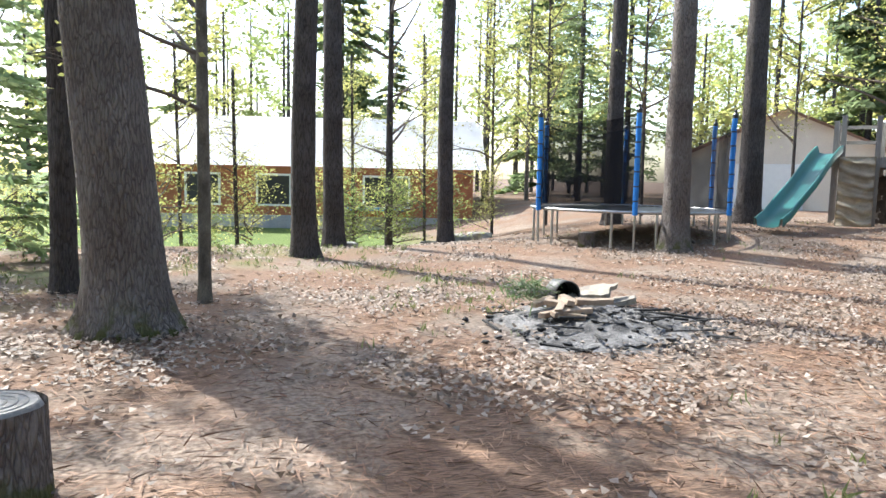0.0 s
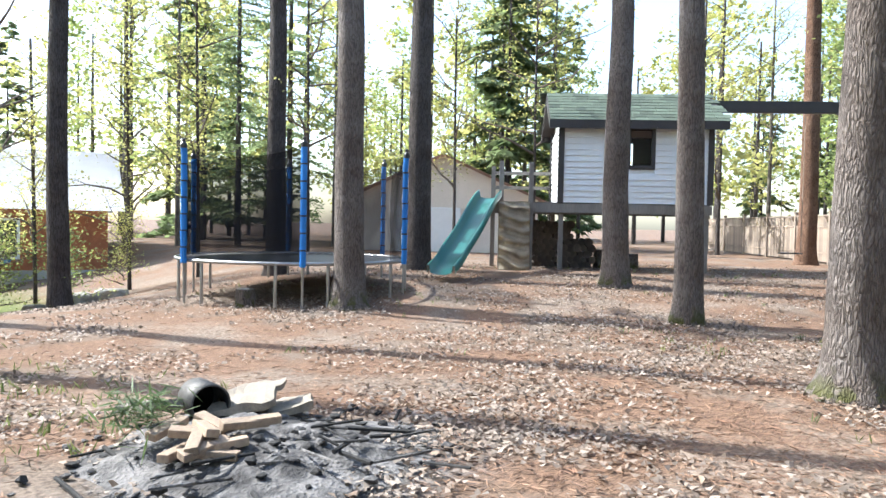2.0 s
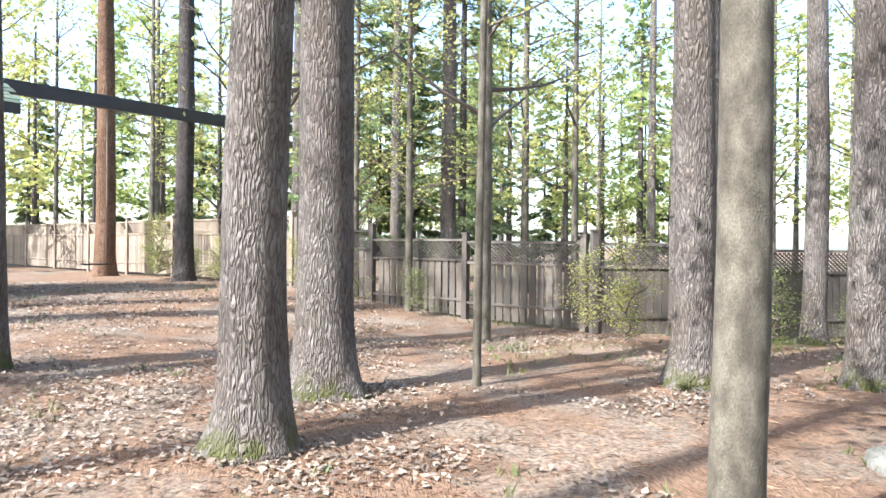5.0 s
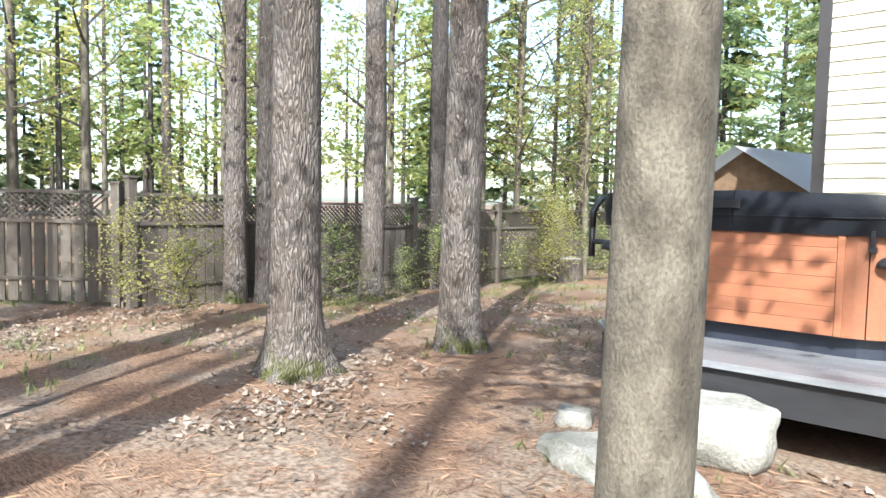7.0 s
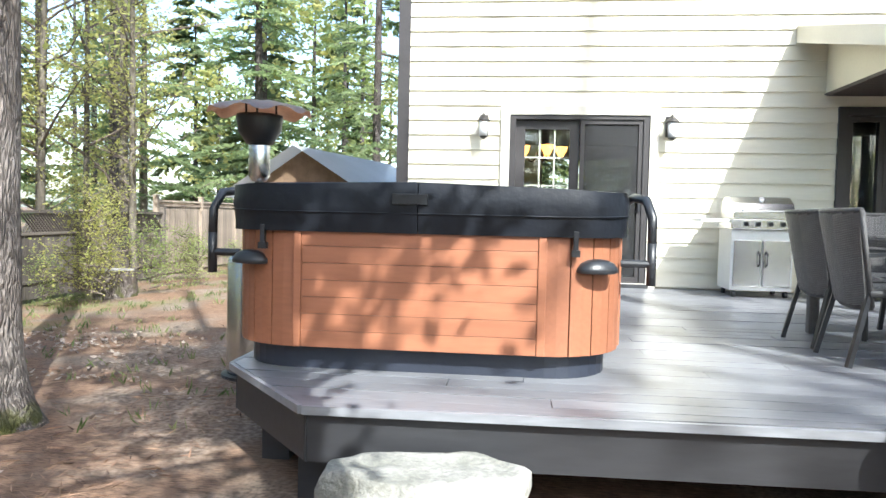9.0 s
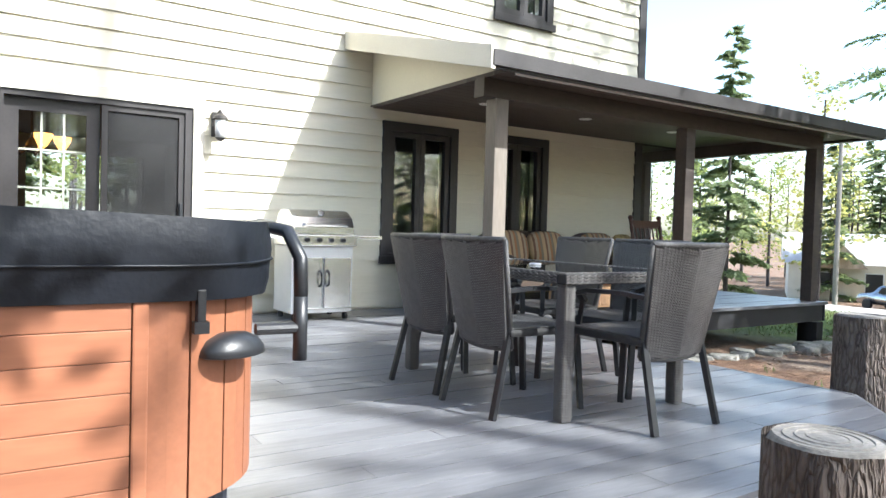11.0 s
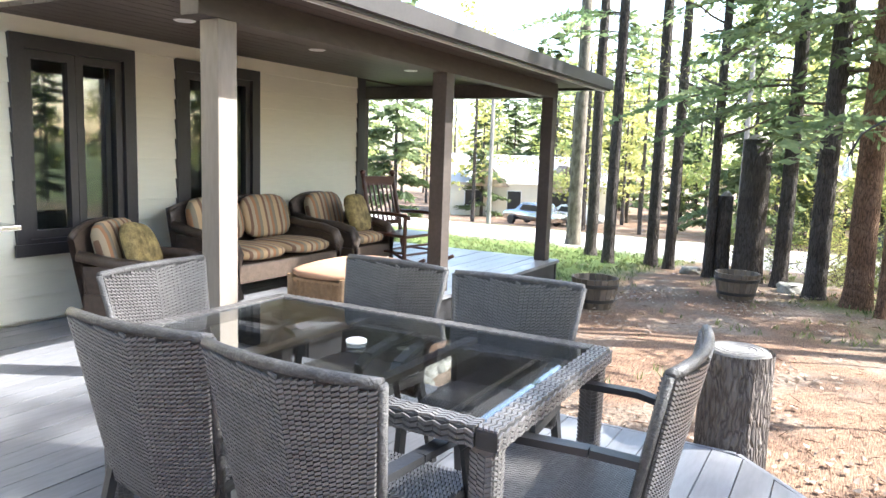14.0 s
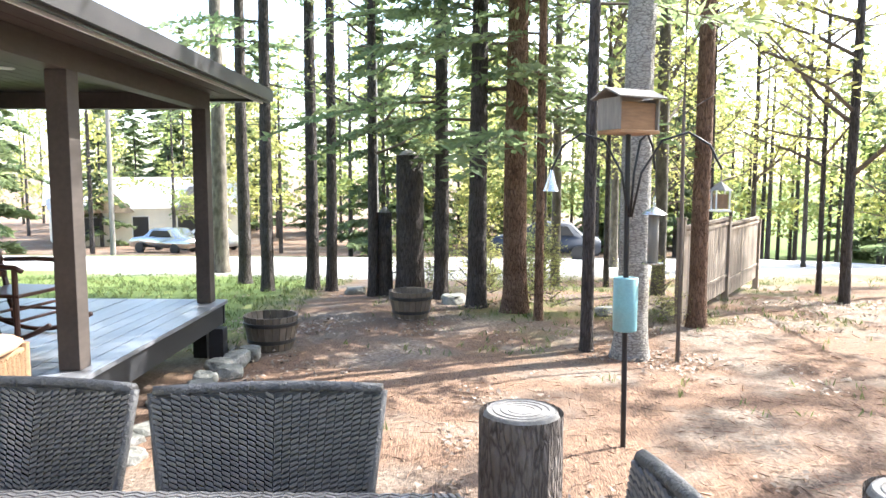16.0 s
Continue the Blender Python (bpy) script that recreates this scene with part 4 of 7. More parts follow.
tree(-6.72, 1.24, 0.1, M_BARK3, MAPLES[1], "slender hardwood near the fence", 11, (0, 0), 1.2)
for x, y, s in ((-11.6, -0.4, 1.0), (-9.7, 0.5, 0.8), (-7.8, 10.9, 0.8), (-8.0, 11.2, 0.7), (-7.2, 12.6, 0.7), (-9.0, 14.0, 0.9)):
    tree(x, y, 0.07, M_BARK3, MAPLES[COUNT[0] % 3], "young hardwood in fresh leaf by the fence", 8 * s, (0.02 * math.sin(x * 7), 0.02 * math.cos(x * 5)), 1.2, s)

for x, y, k, s in ((5.2, -13.2, 2, 0.55), (7.4, -11.4, 2, 0.6), (2.3, -15.6, 2, 0.7), (-1.4, -15.4, 2, 1.0), (-2.6, -14.6, 0, 0.9), (6.4, -14.8, 0, 0.7), (0.2, -16.4, 2, 0.8), (9.0, -10.5, 0, 0.9), (-4.8, -13.6, 1, 0.9), (-8.6, -12.6, 0, 0.9), (-10.5, -11.5, 1, 1.0)):
    tree(x, y, 0.045, M_BARK2, MAPLES[k], "bushy young hardwood in fresh leaf", 7 * s, (0.02, 0.01), 1.2, s, seg=10, group="young trees by the neighbour")
tree(8.6, -8.3, 0.09, M_BARK2, SPRUCES[2], "dense dark spruce at the yard's edge", 9.0, (0, 0), 1.2)

for x, y, k, s in ((-5.2, 24.5, 1, 1.35), (-9.4, 24.5, 0, 1.4), (-12.0, 20.0, 1, 1.3)):
    tree(x, y, 0.12 * s, M_BARK2, SPRUCES[k], "tall sunlit spruce behind the fence", 13 * s, (0, 0), 1.2, s, seg=12, group="spruces behind the fence")

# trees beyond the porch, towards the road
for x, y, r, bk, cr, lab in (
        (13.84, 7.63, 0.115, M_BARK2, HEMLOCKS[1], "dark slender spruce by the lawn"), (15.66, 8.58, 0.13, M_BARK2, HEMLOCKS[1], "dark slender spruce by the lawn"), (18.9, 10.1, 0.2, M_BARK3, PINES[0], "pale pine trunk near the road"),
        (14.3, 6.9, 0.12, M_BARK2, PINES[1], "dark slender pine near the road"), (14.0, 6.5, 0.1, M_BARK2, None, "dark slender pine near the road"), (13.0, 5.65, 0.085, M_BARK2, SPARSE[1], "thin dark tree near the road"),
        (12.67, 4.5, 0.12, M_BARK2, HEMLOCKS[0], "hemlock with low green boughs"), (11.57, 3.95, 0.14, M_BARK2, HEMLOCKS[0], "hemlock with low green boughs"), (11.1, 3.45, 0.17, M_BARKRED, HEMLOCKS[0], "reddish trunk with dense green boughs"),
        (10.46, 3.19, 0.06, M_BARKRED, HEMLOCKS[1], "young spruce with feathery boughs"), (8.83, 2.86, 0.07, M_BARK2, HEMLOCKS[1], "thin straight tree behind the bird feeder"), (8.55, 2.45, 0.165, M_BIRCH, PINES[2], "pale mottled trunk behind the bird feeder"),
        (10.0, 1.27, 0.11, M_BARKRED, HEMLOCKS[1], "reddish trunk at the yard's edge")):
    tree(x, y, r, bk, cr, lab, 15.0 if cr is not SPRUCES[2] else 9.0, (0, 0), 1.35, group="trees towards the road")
for x, y, s in ((12.6, 0.2, 0.7), (13.8, -2.2, 0.8), (16.0, -5.5, 0.9), (15.5, 1.2, 1.0), (18.5, -3.0, 1.1), (17.5, 2.2, 1.1), (20.5, -1.0, 1.2), (22.0, -6.0, 1.2)):
    tree(x, y, 0.05 * s + 0.01, M_BARK2, MAPLES[COUNT[0] % 4], "young hardwood in yellow green leaf", 9 * s, (0.02, 0.0), 1.2, s, seg=10, group="young trees beside the yard")

# woods all round, beyond the fences
WRNG = random.Random(5)


def clear(x, y):
    if -10 < x < 12 and -13 < y < 30 and x > -8.6 - 0.0:
        return False
    if 12 <= x < 38 and -13 < y < 34 and not (12 < x < 17 and y < 2):
        return False
    if -9 < x < 9 and y > -22 and y < 0:
        return False
    if -3 < x < 24 and -32 < y < -12:
        return False
    if -18 < x < -6 and -21 < y < -9:
        return False
    # the sunny side of the yard stays open
    if math.hypot(x, y) < 34 and abs(math.atan2(x - 2, -(y - 2)) - radians(30)) < radians(24):
        return False
    # inside the yard, before the slanting fence
    if x < -7 and y < 3 and (y - 3.0) < (x + 7.3) * 0.893 + 1.2:
        return x < -19 or y < -16
    return True


spots, tries = [], 0
while len(spots) < 330 and tries < 20000:
    tries += 1
    a = WRNG.uniform(0, 2 * math.pi)
    d = 10 + 48 * WRNG.random() ** 0.95
    x, y = 1 + d * math.cos(a), 0 + d * math.sin(a)
    if x < -8 and y > 2 and math.hypot(x, y) < 27 and WRNG.random() < 0.5:
        continue
    if clear(x, y) and all((x - p) ** 2 + (y - q) ** 2 > 2.6 for p, q in spots):
        spots.append((x, y))
for k in range(70):
    spots.append((WRNG.uniform(58, 78), WRNG.uniform(-25, 62)))
for k in range(40):
    spots.append((WRNG.uniform(38, 58), WRNG.uniform(-30, 12)))
for k in range(5):
    spots.append((WRNG.uniform(15, 25), WRNG.uniform(-4, 2.5)))
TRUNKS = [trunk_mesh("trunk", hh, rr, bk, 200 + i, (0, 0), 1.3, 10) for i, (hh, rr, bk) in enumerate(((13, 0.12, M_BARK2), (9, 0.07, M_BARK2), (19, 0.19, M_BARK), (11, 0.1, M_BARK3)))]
far_leaf, far_wood = {}, []
for i, (x, y) in enumerate(spots):
    k = WRNG.random()
    spin, s = WRNG.uniform(0, 360), WRNG.uniform(0.8, 1.25)
    m = pose(x, y, gz(x, y) - 0.05, 0, 0, spin)
    if math.hypot(x, y) > 27:
        # distant woods: joined, one mesh a kind of foliage
        src = BELT[2 if k < 0.22 else i % 2][1]
        co = np.empty(len(src.vertices) * 3, dtype=np.float32)
        src.vertices.foreach_get("co", co)
        mm = np.array(m)
        s *= 1.15
        far_leaf.setdefault(src.materials[0].name, []).append((co.reshape(-1, 3) * s @ mm[:3, :3].T + mm[:3, 3]).reshape(-1, 4, 3))
        b, h = np.array(m.translation), 9.0 * s
        for q in range(6):
            a0, a1 = q * math.pi / 3, (q + 1) * math.pi / 3
            e0, e1 = np.array([math.cos(a0), math.sin(a0), 0]), np.array([math.cos(a1), math.sin(a1), 0])
            far_wood.append(np.stack([b + e0 * 0.14, b + e1 * 0.14, b + e1 * 0.05 + (0, 0, h), b + e0 * 0.05 + (0, 0, h)]))
        continue
    if k < (0.2 if x < -8 and y > 2 else 0.12):
        cr, tk, lab = SPRUCES[i % 3], TRUNKS[(0, 0, 1)[i % 3]], "dense green spruce in the woods"
    elif k < 0.84 or (10 < x < 30 and -12 < y < 5):
        cr, tk, lab = FARS[i % 3], TRUNKS[(1, 3, 3)[i % 3]], "hardwood in pale spring leaf in the woods"
    else:
        cr, tk, lab = PINES[i % 3], TRUNKS[2], "tall bare-stemmed pine in the woods"
    t = thing("tree", lab, "tree", "woods around the yard", at=m)
    t.scale = (s, s, s)
    part("trunk", tk, None, t)
    for me, nm in zip(cr, ("branch_work", "crown")):
        part(nm, me, None, t)["kind"] = "stuff"
woods = thing("far_woods", "distant mixed woods in spring leaf", "woods", kind="stuff")
for nm, arr in far_leaf.items():
    part("foliage", quads("foliage", np.concatenate(arr), bpy.data.materials[nm]), None, woods)["kind"] = "stuff"
part("stems", quads("stems", np.stack(far_wood), M_BARK2), None, woods)["kind"] = "stuff"

# shrubs at the foot of the fences and along the lawn's edge
for i in range(66):
    if i >= 46:
        x, y = WRNG.uniform(-1.5, 11.0), WRNG.uniform(-16.0, -13.2)
    elif i < 20:
        u = WRNG.random()
        x, y = -7.1 + WRNG.uniform(0, 1.2), 2.5 + 12 * u
    elif i < 32:
        u = WRNG.random()
        x, y = -8 - 9 * u + 0.6, 2.2 - 8 * u + WRNG.uniform(-0.8, 0.2)
    else:
        u = WRNG.random()
        x, y = 9.5 + 6 * u, 1.6 + 3.6 * u + WRNG.uniform(-0.5, 0.5)
    s = WRNG.uniform(0.35, 0.8) if i < 46 else WRNG.uniform(0.7, 1.2)
    t = thing("shrub", "low green shrub in young leaf", "shrub", "undergrowth at the edges", at=pose(x, y, gz(x, y) - 0.02, 0, 0, WRNG.uniform(0, 360)))
    t.scale = (s, s, s)
    for me, nm in zip(SHRUBS[i % 2], ("branch_work", "foliage")):
        part(nm, me, None, t)["kind"] = "stuff"


# ---- leaf litter and grass ----
def free_ground(x, y):
    if -1.9 < x < 3.9 and y > 3.2:
        return False
    return not (x > 3.8 and x < 8.5 and y > 6.5)


def litter(n):
    rng = np.random.default_rng(3)
    pts = []
    while len(pts) < n:
        x, y = rng.uniform(-14, 13), rng.uniform(-13, 8)
        if rng.random() > 1.25 - 0.075 * math.hypot(x - 1, y) or not free_ground(x, y):
            continue
        w = noise.noise((x * 0.55, y * 0.55, 3.0)) + 0.6 * noise.noise((x * 1.6, y * 1.6, 5.0))
        k = 0.24 + 1.05 * w
        if x < -1 and y < 0:
            k += 0.2
        if y > 1 and x < 1:
            k -= 0.22
        if x > 3.4 and y > -1.6:
            k -= 0.3
        if math.hypot(x - 3.4, y + 1.9) < 1.3:
            k += 0.35
        if rng.random() < k:
            pts.append((x, y, gz(x, y) + 0.012 + 0.02 * rng.random()))
    v = leaves(pts, 0.048, 0.036, rng, flat=0.12)
    v[:, 0, 2] += rng.uniform(0, 0.02, len(v))
    v[:, 2, 2] += rng.uniform(0, 0.02, len(v))
    me = quads("dry_leaves", v, M_LITTER)
    tagged(new("dry_leaves", me), "dry tan oak and maple leaves strewn over the needles", "leaf litter", kind="stuff")


litter(52000)


def island_tint(m, lo, hi):
    """Lets each leaf or needle of a joined mesh take its own tone."""
    N, L = m.node_tree.nodes, m.node_tree.links
    b = N["Principled BSDF"]
    src = b.inputs["Base Color"].links[0].from_socket
    g, mr, hs = N.new("ShaderNodeNewGeometry"), N.new("ShaderNodeMapRange"), N.new("ShaderNodeHueSaturation")
    mr.inputs[3].default_value, mr.inputs[4].default_value = lo, hi
    L.new(g.outputs["Random Per Island"], mr.inputs[0])
    L.new(mr.outputs[0], hs.inputs["Value"])
    L.new(src, hs.inputs["Color"])
    L.new(hs.outputs[0], b.inputs["Base Color"])


island_tint(M_LITTER, 0.45, 1.45)
M_DUFF = mat("fallen pine needles", (0.30, 0.185, 0.115), 0.8, vary=0.35, scale=2, fine=20, bump=0, dark=(0.17, 0.085, 0.05))
island_tint(M_DUFF, 0.4, 1.5)


def duff(n):
    rng = np.random.default_rng(14)
    pts = []
    while len(pts) < n:
        x, y = rng.normal(2.0, 4.2), rng.normal(0.0, 3.6)
        if free_ground(x, y) and math.hypot((x - 2.5) / 1.1, (y + 2.9) / 0.9) > 1:
            pts.append((x, y, gz(x, y) + 0.006 + 0.012 * rng.random()))
    dirs = rng.normal(size=(n, 3)) * (1, 1, 0.08)
    me = quads("fallen_needles", leaves(pts, 0.11, 0.007, rng, dirs, 0.2), M_DUFF)
    tagged(new("fallen_needles", me), "rust-coloured pine needles lying on the ground", "needle litter", kind="stuff")


duff(60000)


def grass(n):
    rng = np.random.default_rng(8)
    c, d = [], []
    while len(c) < n:
        x, y = rng.uniform(-13, 18), rng.uniform(-11, 14)
        if not free_ground(x, y):
            continue
        w = noise.noise((x * 0.5, y * 0.5, 9.0)) + 0.5 * noise.noise((x * 1.7, y * 1.7, 2.0))
        k = 0.0
        if x > 8 and y > 6.5:
            k = 0.9
        elif x > 8.5 and y < 5.5:
            k = 0.35 + w
        elif x < -4 and y > 1:
            k = 0.3 + w
        elif x > 2.5 and y < -3.5:
            k = 0.2 + w
        elif w > 0.35:
            k = 0.22
        if rng.random() < k:
            z = gz(x, y)
            for _ in range(5):
                dd = np.array([rng.normal() * 0.5, rng.normal() * 0.5, 1.0])
                q = np.array([x + rng.normal() * 0.03, y + rng.normal() * 0.03, z + 0.03])
                c.append(q)
                d.append(dd)
    me = quads("grass", leaves(c, 0.10, 0.012, rng, d, 1.0), M_GRASS)
    tagged(new("grass", me), "thin tufts of green grass and weeds", "grass", kind="stuff")


grass(26000)


# ---- fences ----
def fence(name, p, q, dark, label, height=1.45, lattice=0.34, panel=2.35, gap=0.012):
    """Post-and-board fence panels with a lattice strip on top."""
    mt = M_FENCESHADE if dark else M_FENCE
    t = thing(name, label, "fence", kind="")
    p, q = Vector((*p, 0)), Vector((*q, 0))
    d = q - p
    n = max(1, round(d.length / panel))
    u = d.normalized()
    yaw = math.degrees(math.atan2(u.y, u.x))
    pw = d.length / n
    bw = 0.115
    nb = int((pw - 0.1) / (bw + gap))
    board = mesh_of("board", cube(0, bw, -0.01, 0.01, 0.06, height - lattice), mt)
    lat = bmesh.new()
    k = 0.0
    while k < pw - 0.1 + lattice:
        for s in (1, -1):
            x0, x1 = (k - lattice, k) if s == 1 else (k, k - lattice)
            a, b = x0, x1
            z0, z1 = height - lattice, height - 0.05
            # clip to the panel
            if min(a, b) < 0 or max(a, b) > pw - 0.1:
                continue
            bar(lat, (a, 0.006 * s, z0), (b, 0.006 * s, z1), 0.028, 0.01)
        k += 0.075
    lat = mesh_of("lattice", lat, mt)
    rail = mesh_of("rail", cube(0, pw - 0.1, -0.03, 0.03, -0.04, 0.0), mt)
    post = mesh_of("fence_post", box(cube(-0.05, 0.05, -0.05, 0.05, -0.4, height + 0.08, 0.006), -0.06, 0.06, -0.06, 0.06, height + 0.081, height + 0.11), mt)
    for i in range(n + 1):
        a = p + u * pw * i
        base = gz(a.x, a.y)
        part("fence_post", post, None, t).matrix_basis = pose(a.x, a.y, base, 0, 0, yaw)
        if i == n:
            break
        o = a + u * 0.05
        for b in range(nb):
            c = o + u * (b * (bw + gap) + 0.02)
            part("board", board, None, t).matrix_basis = pose(c.x, c.y, base, 0, 0, yaw)
        for z in (height, height - lattice, 0.34):
            e = part("rail", rail, None, t)
            e.matrix_basis = pose(o.x, o.y, base + z, 0, 0, yaw)
        part("lattice", lat, None, t).matrix_basis = pose(o.x, o.y, base, 0, 0, yaw)
    return t


# near runs take the shade-coloured boards, sunlit runs the pale ones
fence("fence", (-7.9, 15.0), (-7.3, 3.0), True, "weathered board fence with lattice top, in painted shade", 1.42)
fence("fence", (-7.45, 2.9), (-12.4, -1.6), True, "weathered board fence with lattice top and gaps, in painted shade", 1.35, gap=0.04)
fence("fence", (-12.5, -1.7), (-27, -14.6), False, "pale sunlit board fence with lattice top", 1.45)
fence("fence", (-8.1, 15.1), (-8.2, 24.0), False, "tall plain sunlit board fence", 1.7, 0.10)
fence("fence", (10.3, 1.4), (15.0, -1.6), False, "plain brown board fence beside the yard", 1.25, 0.08)


# ---- hot tub ----
def rounded(x0, x1, y0, y1, r, n=8):
    pts = []
    for cx, cy, a0 in ((x1 - r, y1 - r, 0), (x0 + r, y1 - r, 90), (x0 + r, y0 + r, 180), (x1 - r, y0 + r, 270)):
        for k in range(n + 1):
            a = radians(a0 + 90 * k / n)
            pts.append((cx + r * math.cos(a), cy + r * math.sin(a)))
    return pts


def hot_tub():
    TX0, TX1, TY0, TY1 = -1.775, 0.221, 3.876, 5.876
    t = thing("hot_tub", "cedar-panelled hot tub with closed black cover on the deck", "hot tub")
    part("base", prism(bmesh.new(), rounded(TX0 + 0.06, TX1 - 0.06, TY0 + 0.06, TY1 - 0.06, 0.32), DZ, DZ + 0.13), M_NAVY, t, "black plastic base")
    part("shell", prism(bmesh.new(), rounded(TX0 + 0.03, TX1 - 0.03, TY0 + 0.03, TY1 - 0.03, 0.34), DZ + 0.12, 1.168), M_TUBWOOD, t)
    z0, z1 = DZ + 0.12, 1.172
    # flat sides: lapped horizontal boards between two corner strips
    nb = 7
    h = (z1 - z0) / nb
    for side in range(4):
        rot = Matrix.Translation(((TX0 + TX1) / 2, (TY0 + TY1) / 2, 0)) @ Matrix.Rotation(radians(90 * side), 4, "Z")
        w = 0.575
        for k in range(nb):
            b = cube(-w, w, -1.012, -0.965, z0 + k * h + 0.0008, z0 + (k + 1) * h - 0.0008, 0.0025)
            part("panel_board", b, M_TUBWOOD, t).matrix_basis = rot
        for s in (-1, 1):
            part("panel_strip", cube(s * (w + 0.022) - 0.02, s * (w + 0.022) + 0.02, -1.02, -0.965, z0, z1, 0.006), M_TUBWOOD, t).matrix_basis = rot
        # rounded corner of upright staves
        cx, cy, r = -0.607, -0.607, 0.40
        for k in range(5):
            a0, a1 = radians(180 + 18 * k + 0.5), radians(180 + 18 * (k + 1) - 0.5)
            pts = [(cx + q * math.cos(a), cy + q * math.sin(a)) for q, aa in ((r, (a0, (a0 + a1) / 2, a1)), (r - 0.045, (a1, (a0 + a1) / 2, a0))) for a in aa]
            part("corner_stave", prism(bmesh.new(), pts, z0, z1), M_TUBWOOD, t).matrix_basis = rot
        hood = lathe(bmesh.new(), [(0.005, 0.075), (0.05, 0.07), (0.09, 0.05), (0.11, 0.02), (0.115, -0.005), (0.10, -0.012)], 20)
        if side in (0, 2):
            for s, me in ((-1, mesh_of("corner_lamp", hood, M_BLACK)), (1, None)):
                me = me or lamp_mesh
                lamp_mesh = me
                part("corner_lamp", me, None, t, "black hooded corner lamp", True).matrix_basis = rot @ pose(s * 0.86, -0.945, 1.0, 0, 0, s * 25) @ Matrix.Diagonal((0.95, 0.62, 0.8, 1))
        else:
            hood.free()
        for s in (-0.77, 0.75) if side in (0, 2) else ():
            part("latch", box(cube(s - 0.012, s + 0.012, -1.03, -1.0, 1.10, 1.19, 0.004), s - 0.02, s + 0.02, -1.034, -1.0, 1.07, 1.102), M_BLACK, t, "black cover latch").matrix_basis = rot
    # cover: two padded halves with a welt, slightly swollen, with a hanging skirt
    for k, (a, b) in enumerate(((TX0 - 0.03, -0.78), (-0.775, TX1 + 0.03))):
        bm = bmesh.new()
        big = rounded(TX0 - 0.02, TX1 + 0.03, TY0 - 0.03, TY1 + 0.02, 0.34)
        pts = [(min(max(x, a), b), y) for x, y in big]
        ded = [p for i, p in enumerate(pts) if i == 0 or (Vector(p) - Vector(pts[i - 1])).length > 1e-4]
        if (Vector(ded[0]) - Vector(ded[-1])).length < 1e-4:
            ded.pop()
        prism(bm, ded, 1.16, 1.385)
        bmesh.ops.subdivide_edges(bm, edges=[e for e in bm.edges if abs(e.verts[0].co.z - e.verts[1].co.z) > 0.1], cuts=4)
        for v in bm.verts:
            c = v.co
            c.z += 0.02 * noise.noise((c.x * 3, c.y * 3, 1.0)) + 0.02 * (1 - abs(c.x + 0.777)) if c.z > 1.35 else 0
            d = 0.012 * noise.noise((c.x * 6 + c.y * 6, c.z * 14, 3.0)) + 0.010 * math.sin((c.z - 1.17) / 0.21 * math.pi)
            n = Vector((c.x + 0.777, c.y - 4.876, 0)).normalized()
            c.x, c.y = c.x + n.x * d, c.y + n.y * d
        for e in bm.edges:
            if e.is_manifold and e.calc_face_angle(0.0) > 0.8:
                e.smooth = False
        part("cover_half", bm, M_VINYL, t, "padded black vinyl cover half", True)
    ring = rounded(TX0 - 0.034, TX1 + 0.044, TY0 - 0.044, TY1 + 0.034, 0.35)
    part("cover_seam", pipe(bmesh.new(), [(x, y, 1.262 + 0.006 * math.sin(5 * x + 3 * y)) for x, y in ring + ring[:1]], 0.004, 6), M_VINYL, t, "stitched seam round the cover", True)
    part("cover_label", cube(-0.90, -0.73, TY0 - 0.058, TY0 - 0.04, 1.30, 1.35, 0.002), M_BLACK, t, "dark maker's patch")
    for x, s in ((TX0 - 0.1, -1), (TX1 + 0.1, 1)):
        pts = [(x - s * 0.05, 4.61, 1.33), (x, 4.41, 1.37), (x + s * 0.03, 4.21, 1.35), (x + s * 0.05, 4.14, 1.26), (x + s * 0.05, 4.13, 1.13)]
        ba = part("cover_lifter", pipe(bmesh.new(), pts, 0.024, 12), M_BLACK, t, "black foam-sleeved lifter bar", True)
        part("lifter_post", rod(bmesh.new(), (x + s * 0.05, 4.13, 1.135), (x + s * 0.05, 4.13, 0.92), 0.024, n=12), M_BLACK, ba, "", True)
        part("lifter_bracket", pipe(bmesh.new(), [(x - s * 0.10, 4.14, 1.03), (x + s * 0.055, 4.13, 1.03)], 0.02, 10), M_BLACK, ba)


hot_tub()


def rock(x, y, z, sx, sy, sz, seed, label, group="", spin=0.0, flat=0.5):
    bm = bmesh.new()
    bmesh.ops.create_icosphere(bm, subdivisions=4, radius=1)
    for v in bm.verts:
        n = v.co.normalized()
        d = 1 + 0.28 * noise.noise(n * 1.3 + Vector((seed, 0, 0))) + 0.10 * noise.noise(n * 3.1 + Vector((0, seed, 0))) + 0.03 * noise.noise(n * 8 + Vector((0, 0, seed)))
        c = n * d
        # blunt faces, as of a split boulder
        c.z = max(-0.55, min(c.z, flat + 0.08 * noise.noise((n.x * 2, n.y * 2, seed))))
        v.co = Vector((c.x * sx, c.y * sy, c.z * sz))
    ob = solid("boulder" if sx > 0.3 else "stone", bm, M_ROCK, label, "rock", group, smooth=True)
    ob.matrix_world = pose(x, y, z, 0, 0, spin)
    return ob


